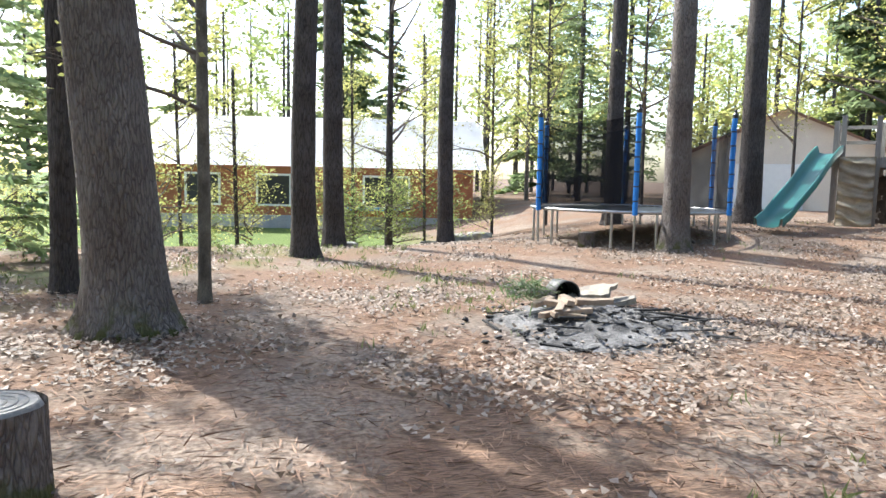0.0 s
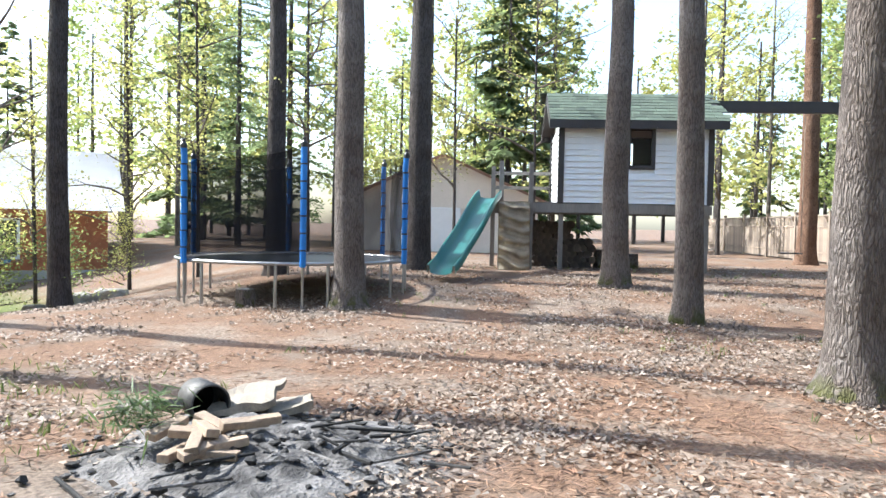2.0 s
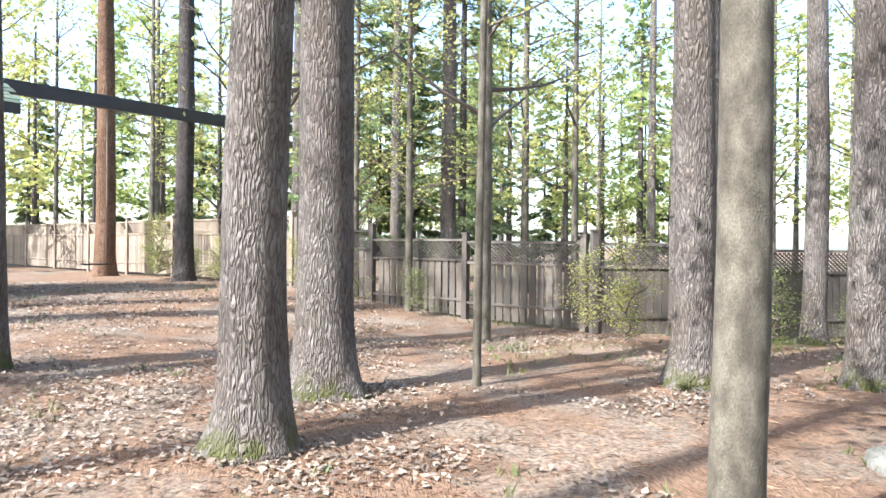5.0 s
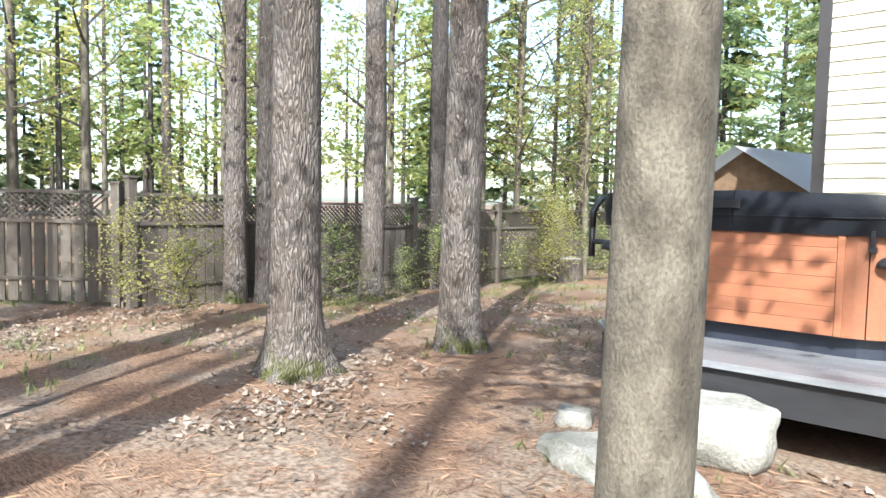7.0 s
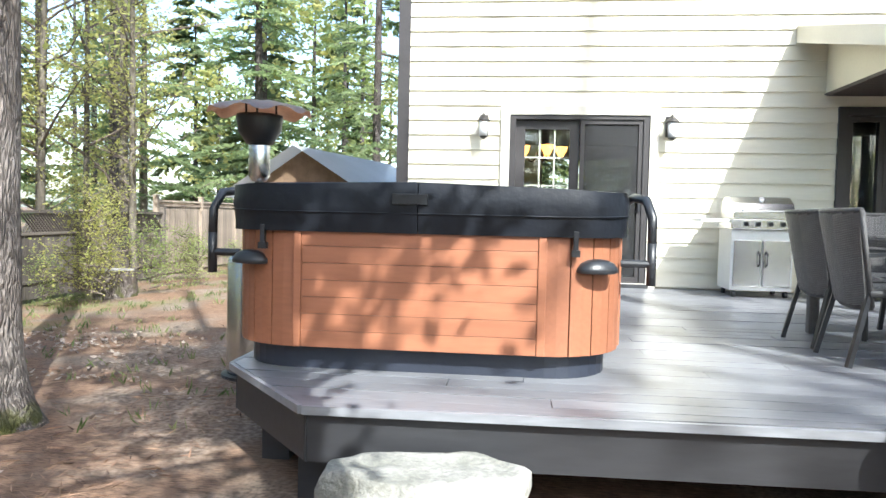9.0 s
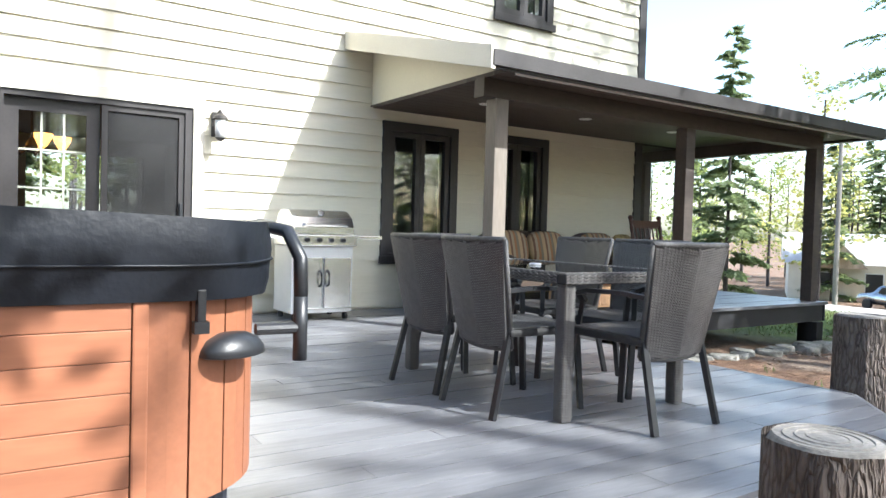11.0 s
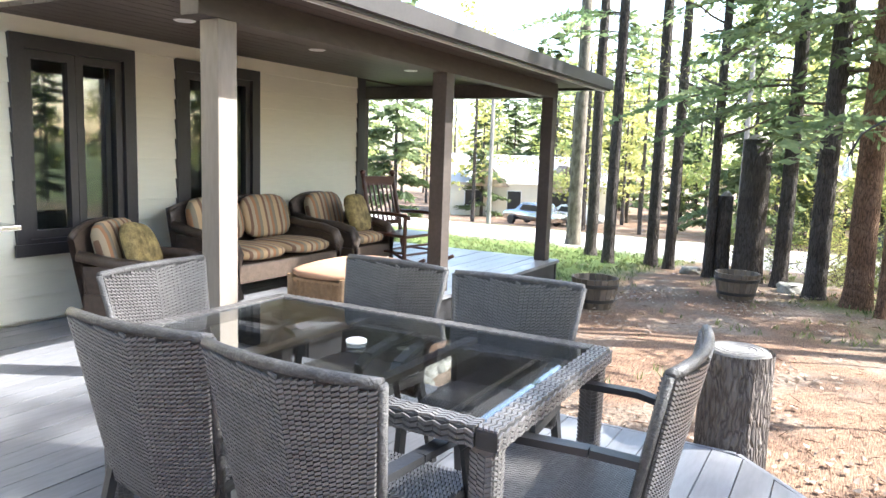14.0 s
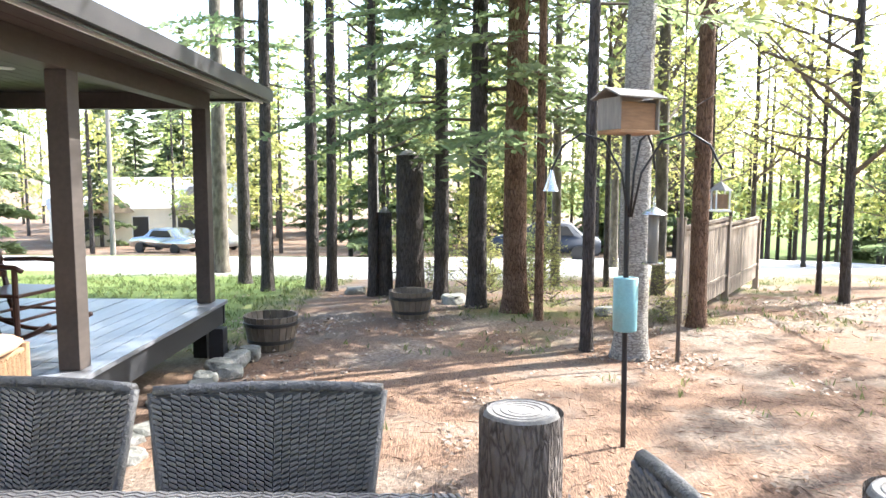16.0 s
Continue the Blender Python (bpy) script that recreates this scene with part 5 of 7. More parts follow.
rock(-0.64, 3.02, 0.17, 0.40, 0.21, 0.30, 1.0, "large pale granite boulder before the deck", spin=6)
rock(-0.78, 2.55, 0.03, 0.48, 0.24, 0.16, 2.0, "flat pale stone used as a step", spin=-8)
rock(-1.35, 3.05, 0.04, 0.12, 0.1, 0.1, 3.0, "small pale footing stone under the deck corner")
for i in range(17):
    x = 4.2 + i * 0.25
    rock(x, 6.42 + 0.08 * math.sin(i * 2.3), 0.09, 0.13 + 0.05 * math.sin(i * 5.1) ** 2, 0.11, 0.13, 10.0 + i, "rounded fieldstone along the porch edge", "stones along the porch", i * 47)
for i, (x, y, s) in enumerate(((12.0, 4.3, 0.22), (13.4, 6.0, 0.2), (10.9, 2.2, 0.16), (3.2, -11.5, 0.25), (0.2, -13.6, 0.45), (-0.6, -14.2, 0.35), (1.0, -13.2, 0.2))):
    rock(x, y, gz(x, y) + 0.05, s, s * 0.8, s * 0.7, 40.0 + i, "grey fieldstone among the leaves", "scattered stones", i * 60)


# ---- patio heater ----
def patio_heater():
    t = thing("patio_heater", "stainless mushroom patio heater with wavy reflector", "patio heater", at=pose(-2.24, 5.64, gz(-2.24, 5.64)) @ Matrix.Diagonal((1.05, 1.05, 1.03, 1)))
    part("tank_housing", lathe(bmesh.new(), [(0.21, 0.03), (0.215, 0.06), (0.21, 0.85), (0.19, 0.88), (0.05, 0.89)], 28), M_STEEL, t, "stainless tank housing", True)
    part("base", lathe(bmesh.new(), [(0.25, -0.01), (0.25, 0.025), (0.22, 0.032)], 28), M_BLACK, t)
    part("pole", lathe(bmesh.new(), [(0.03, 0.88), (0.03, 1.5)], 14), M_STEEL, t, "", True)
    part("burner", lathe(bmesh.new(), [(0.05, 1.42), (0.075, 1.46), (0.075, 1.68), (0.065, 1.7)], 24), M_STEEL, t, "perforated steel burner tube", True)
    part("head", lathe(bmesh.new(), [(0.09, 1.69), (0.15, 1.78), (0.165, 1.88), (0.16, 1.9)], 24), M_BLACK, t, "black flared burner head", True)
    bm = bmesh.new()
    n = 64
    rings = []
    for r, z in ((0.02, 2.0), (0.15, 1.99), (0.28, 1.955), (0.36, 1.915)):
        rings.append([bm.verts.new((r * math.cos(2 * math.pi * k / n), r * math.sin(2 * math.pi * k / n), z + 0.14 * (r / 0.36) ** 2 * 0.14 * math.cos(8 * 2 * math.pi * k / n))) for k in range(n)])
    for a, b in zip(rings, rings[1:]):
        for k in range(n):
            bm.faces.new((a[k], a[(k + 1) % n], b[(k + 1) % n], b[k]))
    bmesh.ops.solidify(bm, geom=bm.faces[:], thickness=0.004)
    part("reflector", bm, M_COPPER, t, "wavy copper-tinted reflector", True)
    for k in range(3):
        a = 2 * math.pi * k / 3
        part("strut", rod(bmesh.new(), (0.12 * math.cos(a), 0.12 * math.sin(a), 1.88), (0.12 * math.cos(a), 0.12 * math.sin(a), 1.99), 0.008), M_BLACK, t)


patio_heater()


# ---- barbecue ----
def barbecue():
    t = thing("barbecue", "stainless gas barbecue with closed lid against the wall", "barbecue", at=pose(2.225, 8.38, DZ) @ Matrix.Diagonal((0.87, 1.0, 0.91, 1)))
    part("cabinet", cube(-0.36, 0.36, -0.22, 0.24, 0.08, 0.78, 0.008), M_WHITEM, t, "pale cabinet")
    for s in (-1, 1):
        d = part("cabinet_door", cube(s * 0.17 - 0.16, s * 0.17 + 0.16, -0.245, -0.222, 0.13, 0.66, 0.006), M_STEEL, t, "stainless cabinet door")
        part("handle", pipe(bmesh.new(), [(s * 0.045, -0.24, 0.36), (s * 0.045, -0.285, 0.39), (s * 0.045, -0.285, 0.50), (s * 0.045, -0.24, 0.53)], 0.011), M_BLACK, d)
        part("caster", lathe(bmesh.new(), [(0.02, -0.02), (0.035, -0.018), (0.035, 0.018), (0.02, 0.02)], 14), M_BLACK, t).matrix_basis = pose(s * 0.3, -0.18, 0.037, 0, 90, 0)
        part("caster", lathe(bmesh.new(), [(0.02, -0.02), (0.035, -0.018), (0.035, 0.018), (0.02, 0.02)], 14), M_BLACK, t).matrix_basis = pose(s * 0.3, 0.18, 0.037, 0, 90, 0)
    part("fascia", cube(-0.38, 0.38, -0.27, 0.24, 0.785, 0.90, 0.01), M_STEEL, t, "control panel")
    for k in range(4):
        part("knob", lathe(bmesh.new(), [(0.026, 0), (0.026, 0.02), (0.018, 0.035)], 16), M_BLACK, t).matrix_basis = pose(-0.21 + 0.14 * k, -0.272, 0.845, 90, 0, 0)
    bm = bmesh.new()
    prof = [(-0.25, 0.91), (-0.25, 0.98), (-0.20, 1.08), (-0.08, 1.155), (0.08, 1.165), (0.2, 1.10), (0.22, 0.91)]
    sides = [[bm.verts.new((x, y, z)) for y, z in prof] for x in (-0.35, 0.35)]
    k = len(prof)
    for i in range(k):
        bm.faces.new((sides[0][i], sides[0][(i + 1) % k], sides[1][(i + 1) % k], sides[1][i]))
    bm.faces.new(sides[0][::-1])
    bm.faces.new(sides[1])
    bmesh.ops.recalc_face_normals(bm, faces=bm.faces[:])
    lid = part("lid", bm, M_STEEL, t, "rounded stainless lid")
    part("lid_handle", pipe(bmesh.new(), [(-0.25, -0.24, 1.0), (-0.25, -0.29, 1.0), (0.25, -0.29, 1.0), (0.25, -0.24, 1.0)], 0.013), M_STEEL, lid)
    part("gauge", lathe(bmesh.new(), [(0.035, 0), (0.035, 0.01), (0.03, 0.012)], 16), M_STEEL, lid).matrix_basis = pose(0, -0.15, 1.125, 62, 0, 0)
    for s in (-1, 1):
        part("side_shelf", cube(s * 0.385, s * 0.72, -0.24, 0.2, 0.86, 0.895, 0.006), M_WHITEM if s < 0 else M_STEEL, t, "pale side shelf")


barbecue()


# ---- wicker dining set ----
def weave(bm, o, u, v, w, h, pitch=0.02, thick=0.006, taper=0.0, bow=0.0):
    """Raised strands in a herringbone over a panel with corner o and sides along u and v; bow: how far its middle is pushed back."""
    o, u, v = Vector(o), Vector(u).normalized(), Vector(v).normalized()
    n = u.cross(v)
    # broad panels: short strands that follow one wide V; narrow ones: a small zigzag
    broad = h > 0.2
    if broad:
        pitch = 0.0128
    nu, nv = max(1, round(w / 0.022)), int(h / pitch)
    slope = 0.42 if broad else 0.0
    for jj in range(-int(slope * w / 2 / pitch) - 1 if broad else 0, nv):
        for i in range(nu):
            s = 1 if (i % 2) == 0 else -1
            j = jj
            if broad:
                s = 1 if i >= nu / 2 else -1
                j = jj + slope * abs((i + 0.5) / nu - 0.5) * w / pitch + 0.5 * (i % 2)
                if j < 0 or j > nv - 0.8:
                    continue
            a, b = (i + 0.01) / nu, (i + 0.99) / nu
            c, d = j / nv, (j + 0.70) / nv
            sk = (0.0048 / h if broad else min(0.017 / h, 0.09)) * s
            pts = []
            for fu, fv in ((a, c - sk), (b, c + sk), (b, d + sk), (a, d - sk)):
                fv = min(1.0, max(0.0, fv))
                ww = w * (1 - taper * (1 - fv))
                x = (fu - 0.5) * ww + w / 2
                pts.append((x, fv * h))
            off = lambda x, z: -n * bow * (1 - (2 * x / w - 1) ** 2)
            lo = [bm.verts.new(o + u * x + v * z + off(x, z)) for x, z in pts]
            hi = [bm.verts.new(o + u * (x * 0.94 + (pts[0][0] + pts[2][0]) * 0.03) + v * (z * 0.9 + (pts[0][1] + pts[2][1]) * 0.05) + off(x, z) + n * thick) for x, z in pts]
            bm.faces.new(hi)
            for k in range(4):
                bm.faces.new((lo[k], lo[(k + 1) % 4], hi[(k + 1) % 4], hi[k]))
    return bm


def slab(bm, o, u, v, w, h, thick, taper=0.0, bow=0.0, n=8):
    """A panel between two bowed faces."""
    o, u, v = Vector(o), Vector(u).normalized(), Vector(v).normalized()
    nm = u.cross(v)
    front, back = [], []
    for i in range(n + 1):
        cf, cb = [], []
        for fv in (0.0, 0.5, 1.0):
            ww = w * (1 - taper * (1 - fv))
            x = (i / n - 0.5) * ww + w / 2
            p = o + u * x + v * (fv * h) - nm * bow * (1 - (2 * x / w - 1) ** 2)
            cf.append(bm.verts.new(p))
            cb.append(bm.verts.new(p - nm * thick))
        front.append(cf)
        back.append(cb)
    for i in range(n):
        for j in range(2):
            bm.faces.new((front[i][j], front[i + 1][j], front[i + 1][j + 1], front[i][j + 1]))
            bm.faces.new((back[i][j + 1], back[i + 1][j + 1], back[i + 1][j], back[i][j]))
        bm.faces.new((front[i][2], front[i + 1][2], back[i + 1][2], back[i][2]))
        bm.faces.new((front[i + 1][0], front[i][0], back[i][0], back[i + 1][0]))
    for i, s in ((0, 1), (n, -1)):
        for j in range(2):
            q = (front[i][j], front[i][j + 1], back[i][j + 1], back[i][j])
            bm.faces.new(q if s > 0 else q[::-1])
    return bm


def wicker_chair():
    """A stacking arm chair; it faces +x, its origin under the middle of the seat."""
    t = thing("dining_chair", "dark grey woven wicker armchair with thin metal arms", "chair", "wicker chairs round the glass table")
    # backrest: leans back from the seat's rear edge and narrows downwards
    lean = Vector((-0.20, 0, 1)).normalized()
    o, w, h = Vector((-0.205, 0.27, 0.335)), 0.54, 0.535
    # panel under the weave carries the gaps' shade as a near-black colour
    b = part("backrest", slab(bmesh.new(), o, (0, -1, 0), lean, w, h, 0.022, 0.24, -0.035), M_WICKERGAP, t, "woven herringbone backrest")
    part("back_weave", weave(bmesh.new(), o + Vector((-0.0005, 0, 0.002)), (0, -1, 0), lean, w, h - 0.004, 0.019, 0.007, 0.24, -0.035), M_WICKER, b)
    o2 = o + Vector((0.0225, -w, 0.004))
    part("back_weave", weave(bmesh.new(), o2, (0, 1, 0), lean, w, h - 0.004, 0.019, 0.007, 0.24, 0.035), M_WICKER, b)
    curve = lambda k: 0.011 - 0.035 * (1 - (2 * k / 8 - 1) ** 2)
    tp = [o + lean * h + Vector((curve(k), -w * k / 8, 0)) for k in range(9)]
    part("back_rim", pipe(bmesh.new(), tp, 0.016, 8), M_WICKERR, b, "rolled woven rim", True)
    bt = [o + Vector((curve(k), -w * 0.5 - w * 0.38 * (2 * k / 8 - 1), -0.012 * (1 - (2 * k / 8 - 1) ** 2))) for k in range(9)]
    part("back_rim", pipe(bmesh.new(), bt, 0.016, 8), M_WICKERR, b, "rolled woven rim", True)
    for k, e in ((0, 1), (8, -1)):
        part("back_rim", pipe(bmesh.new(), [bt[k], bt[k].lerp(tp[k], 0.5), tp[k]], 0.014, 8), M_WICKERR, b, "rolled woven rim", True)
    st = part("seat", cube(-0.22, 0.24, -0.235, 0.235, 0.39, 0.43, 0.016), M_WICKERGAP, t, "woven seat")
    part("seat_weave", weave(bmesh.new(), (-0.22, -0.235, 0.431), (1, 0, 0), (0, 1, 0), 0.46, 0.47, 0.02, 0.005), M_WICKER, st)
    for s in (-1, 1):
        part("leg", bar(bmesh.new(), (0.215, s * 0.222, 0.40), (0.245, s * 0.235, 0.0), 0.030, 0.026), M_BLACK, t)
        part("leg", bar(bmesh.new(), (-0.21, s * 0.205, 0.42), (-0.31, s * 0.225, 0.0), 0.030, 0.026), M_BLACK, t)
        arm = [(-0.255, s * 0.225, 0.615), (-0.12, s * 0.255, 0.63), (0.08, s * 0.262, 0.625), (0.19, s * 0.258, 0.60), (0.232, s * 0.25, 0.56)]
        a = bmesh.new()
        for p, q in zip(arm, arm[1:]):
            bar(a, p, q, 0.04, 0.02)
        part("arm", a, M_BLACK, t, "thin flat curved arm")
        part("arm_post", bar(bmesh.new(), (0.230, s * 0.248, 0.575), (0.217, s * 0.225, 0.40), 0.026, 0.022), M_BLACK, t)
    return t


chair0 = wicker_chair()
SEAT = {  # back's middle, and the way the chair faces (degrees)
    (1.53, 5.32): 3, (1.508, 4.765): -1, (2.20, 6.09): -83, (2.935, 5.383): 176, (2.909, 4.79): 184, (2.23, 3.978): 91}
first = True
for (bx_, by), yaw in SEAT.items():
    # the top of the back lies 0.32 m behind the seat's middle
    m = pose(bx_ + 0.32 * math.cos(radians(yaw)), by + 0.32 * math.sin(radians(yaw)), DZ, 0, 0, yaw)
    if first:
        chair0.matrix_basis = m
        first = False
    else:
        copy_thing(chair0, m)


def dining_table():
    x0, x1, y0, y1, z = 1.762, 2.664, 4.33, 5.82, DZ + 0.712
    t = thing("dining_table", "rectangular wicker table with smoked glass top", "table")
    for nm, b, uv in (("rim_side", (x0, x1, y0, y0 + 0.06), 0), ("rim_side", (x0, x1, y1 - 0.06, y1), 0), ("rim_side", (x0, x0 + 0.06, y0 + 0.0615, y1 - 0.0615), 1), ("rim_side", (x1 - 0.06, x1, y0 + 0.0615, y1 - 0.0615), 1)):
        r = part(nm, cube(b[0], b[1], b[2], b[3], z - 0.055, z - 0.004, 0.008), M_WICKERGAP, t, "woven rim")
        w = bmesh.new()
        if uv == 0:
            weave(w, (b[0], b[2], z - 0.004), (1, 0, 0), (0, 1, 0), b[1] - b[0], 0.06, 0.014, 0.005)
            yy = b[2] if b[2] < 5 else b[3]
            weave(w, (b[0] if b[2] < 5 else b[1], yy, z - 0.052), (1 if b[2] < 5 else -1, 0, 0), (0, 0, 1), b[1] - b[0], 0.046, 0.014, 0.005)
        else:
            weave(w, (b[1], b[2], z - 0.004), (0, 1, 0), (-1, 0, 0), b[3] - b[2], 0.06, 0.014, 0.005)
            xx = b[0] if b[0] < 2 else b[1]
            weave(w, (xx, b[3] if b[0] < 2 else b[2], z - 0.052), (0, -1 if b[0] < 2 else 1, 0), (0, 0, 1), b[3] - b[2], 0.046, 0.014, 0.005)
        part("rim_weave", w, M_WICKER, r)
    part("glass_top", cube(x0 + 0.063, x1 - 0.063, y0 + 0.063, y1 - 0.063, z - 0.012, z - 0.004), M_TGLASS, t, "smoked glass pane")
    for yy in (y0 + 0.5, y1 - 0.5):
        part("cross_bar", cube(x0 + 0.061, x1 - 0.061, yy - 0.02, yy + 0.02, z - 0.05, z - 0.03), M_METAL, t)
    part("hole_cap", lathe(bmesh.new(), [(0.035, z - 0.003), (0.036, z + 0.004), (0.03, z + 0.008)], 20, (2.21, 5.07, 0)), M_WHITEM, t, "pale cap in the umbrella hole")
    for x in (x0 + 0.045, x1 - 0.045):
        for y in (y0 + 0.045, y1 - 0.045):
            l = part("leg", cube(x - 0.030, x + 0.030, y - 0.030, y + 0.030, DZ, z - 0.055, 0.004), M_WICKER, t)
            w = bmesh.new()
            for d, o in (((1, 0, 0), (x - 0.030, y - 0.030, DZ)), ((0, 1, 0), (x + 0.030, y - 0.030, DZ)), ((-1, 0, 0), (x + 0.030, y + 0.030, DZ)), ((0, -1, 0), (x - 0.030, y + 0.030, DZ))):
                weave(w, o, d, (0, 0, 1), 0.060, 0.65, 0.016, 0.004)
            part("leg_weave", w, M_WICKER, l)


dining_table()


# ---- porch seating ----
def stripe_mat():
    m = mat("striped cushion cloth", (0.36, 0.25, 0.15), 0.85, vary=0.12, scale=8, fine=200, bump=0.2, depth=0.002)
    N, L = m.node_tree.nodes, m.node_tree.links
    b = N["Principled BSDF"]
    tc, w, r = N.new("ShaderNodeTexCoord"), N.new("ShaderNodeSeparateXYZ"), N.new("ShaderNodeValToRGB")
    f, mu = N.new("ShaderNodeMath"), N.new("ShaderNodeMath")
    mu.operation, f.operation = "MULTIPLY", "FRACT"
    mu.inputs[1].default_value = 5.5
    L.new(tc.outputs["Object"], w.inputs[0])
    L.new(w.outputs[0], mu.inputs[0])
    L.new(mu.outputs[0], f.inputs[0])
    L.new(f.outputs[0], r.inputs[0])
    r.color_ramp.interpolation = "CONSTANT"
    e = r.color_ramp.elements
    e[0].position, e[0].color = 0.0, (0.42, 0.29, 0.16, 1)
    e[1].position, e[1].color = 0.26, (0.16, 0.09, 0.055, 1)
    for p, c in ((0.42, (0.34, 0.27, 0.18)), (0.62, (0.30, 0.15, 0.07)), (0.8, (0.20, 0.17, 0.12))):
        q = e.new(p)
        q.color = (*c, 1)
    L.new(r.outputs[0], b.inputs["Base Color"])
    return m


M_STRIPE = stripe_mat()
M_PILLOW = mat("ochre leaf-print pillow", (0.45, 0.34, 0.14), 0.9, vary=0.5, scale=14, fine=90, bump=0.2, dark=(0.16, 0.12, 0.05))


def cushion(x0, x1, y0, y1, z0, z1, puff=0.035):
    bm = cube(x0, x1, y0, y1, z0, z1)
    bmesh.ops.subdivide_edges(bm, edges=bm.edges[:], cuts=5, use_grid_fill=True)
    c = Vector(((x0 + x1) / 2, (y0 + y1) / 2, (z0 + z1) / 2))
    hs = Vector(((x1 - x0) / 2, (y1 - y0) / 2, (z1 - z0) / 2))
    for v in bm.verts:
        q = Vector(((v.co[k] - c[k]) / hs[k] for k in range(3)))
        f = [1 - 0.16 * max(abs(q[(k + 1) % 3]), 0) ** 4 - 0.16 * max(abs(q[(k + 2) % 3]), 0) ** 4 for k in range(3)]
        v.co = c + Vector((q[k] * hs[k] * f[k] for k in range(3)))
    return bm


def wicker_sofa(name, seats, label, category, group=""):
    """A brown wicker seat with rolled arms; it faces -y, its origin under the middle of the back edge."""
    t = thing(name, label, category, group)
    w = 0.60 * seats + 0.16
    part("base", cube(-w / 2, w / 2, -0.78, -0.10, 0.14, 0.32, 0.02), M_WICKERB, t, "brown woven base")
    bk = bmesh.new()
    n = 12
    pts = []
    for k in range(n + 1):
        x = -w / 2 + w * k / n
        pts.append((x, 0.86 - 0.10 * abs(2 * k / n - 1) ** 3))
    f = [[bk.verts.new((x, -0.15 + 0.13 * s, z0)) for (x, z), z0 in zip(pts, [0.20] * (n + 1))] for s in (0, 0.35)]
    g = [[bk.verts.new((x, -0.05 + 0.13 * s, z)) for x, z in pts] for s in (0, 0.35)]
    for i in range(n):
        bk.faces.new((f[0][i], f[0][i + 1], g[0][i + 1], g[0][i]))
        bk.faces.new((f[1][i + 1], f[1][i], g[1][i], g[1][i + 1]))
        bk.faces.new((g[0][i], g[0][i + 1], g[1][i + 1], g[1][i]))
    bmesh.ops.recalc_face_normals(bk, faces=bk.faces[:])
    part("back_frame", bk, M_WICKERB, t, "arched woven back")
    part("back_rail", pipe(bmesh.new(), [(x, -0.03, z + 0.005) for x, z in pts], 0.026, 8), M_WICKERB, t, "", True)
    for s in (-1, 1):
        x = s * (w / 2 - 0.04)
        part("arm", pipe(bmesh.new(), [(x, -0.06, 0.62), (x, -0.30, 0.57), (x, -0.60, 0.55), (x, -0.74, 0.51), (x, -0.79, 0.42), (x, -0.79, 0.02)], 0.048, 10), M_WICKERB, t, "rolled woven arm", True)
        part("arm_panel", cube(x - 0.02, x + 0.02, -0.76, -0.1, 0.16, 0.54), M_WICKERB, t)
        part("leg", cube(x - 0.03, x + 0.03, -0.14, -0.08, 0.0, 0.2), M_WICKERB, t)
    for k in range(seats):
        a = -w / 2 + 0.08 + k * 0.60
        part("seat_cushion", cushion(a + 0.005, a + 0.595, -0.80, -0.18, 0.325, 0.46), M_STRIPE, t, "striped seat cushion", True)
        c = part("back_cushion", cushion(a + 0.01, a + 0.59, -0.07, 0.07, 0.0, 0.46), M_STRIPE, t, "striped back cushion", True)
        c.matrix_basis = pose(0, -0.235, 0.44, -14, 0, 0)
    return t


arm1 = wicker_sofa("wicker_armchair", 1, "brown wicker armchair with striped cushions", "chair", "wicker seats on the porch")
low = Matrix.Diagonal((1.0, 1.0, 0.88, 1))
arm1.matrix_basis = pose(3.62, 8.55, DZ, 0, 0, 28) @ low
sofa = wicker_sofa("wicker_loveseat", 2, "brown wicker loveseat with striped cushions under the window", "sofa")
sofa.matrix_basis = pose(4.98, 8.60, PZ) @ low
copy_thing(arm1, pose(6.12, 8.58, PZ, 0, 0, 4))


def pillow(x, y, z, rot):
    ob = solid("pillow", cushion(-0.2, 0.2, -0.06, 0.06, -0.2, 0.2), M_PILLOW, "ochre throw pillow with brown leaf print on an armchair", "pillow", "throw pillows", smooth=True)
    ob.matrix_world = pose(x, y, z, *rot)


pillow(6.28, 8.08, PZ + 0.58, (-20, 0, 8))
pillow(3.78, 8.22, DZ + 0.57, (-25, 12, 20))


def ottoman():
    t = thing("ottoman", "tan wicker bench table with long cushioned top", "bench", at=pose(4.74, 7.0, PZ, 0, 0, 3))
    part("body", cube(-0.46, 0.46, -0.25, 0.25, 0.06, 0.28, 0.015), M_WICKERT, t, "tan woven body")
    w = bmesh.new()
    weave(w, (-0.42, -0.252, 0.08), (1, 0, 0), (0, 0, 1), 0.84, 0.18, 0.016, 0.006)
    part("front_weave", w, M_WICKERT, t)
    part("end_weave", weave(bmesh.new(), (-0.462, 0.22, 0.08), (0, -1, 0), (0, 0, 1), 0.44, 0.18, 0.016, 0.006), M_WICKERT, t)
    part("top", cushion(-0.5, 0.5, -0.29, 0.29, 0.27, 0.36), mat("tan seat cloth", (0.46, 0.27, 0.17), 0.85, vary=0.15, fine=150, bump=0.2), t, "tan padded top", True)
    for x in (-0.44, 0.44):
        for y in (-0.23, 0.23):
            part("leg", rod(bmesh.new(), (x, y, 0.0), (x, y, 0.3), 0.032), M_WICKERT, t)


ottoman()


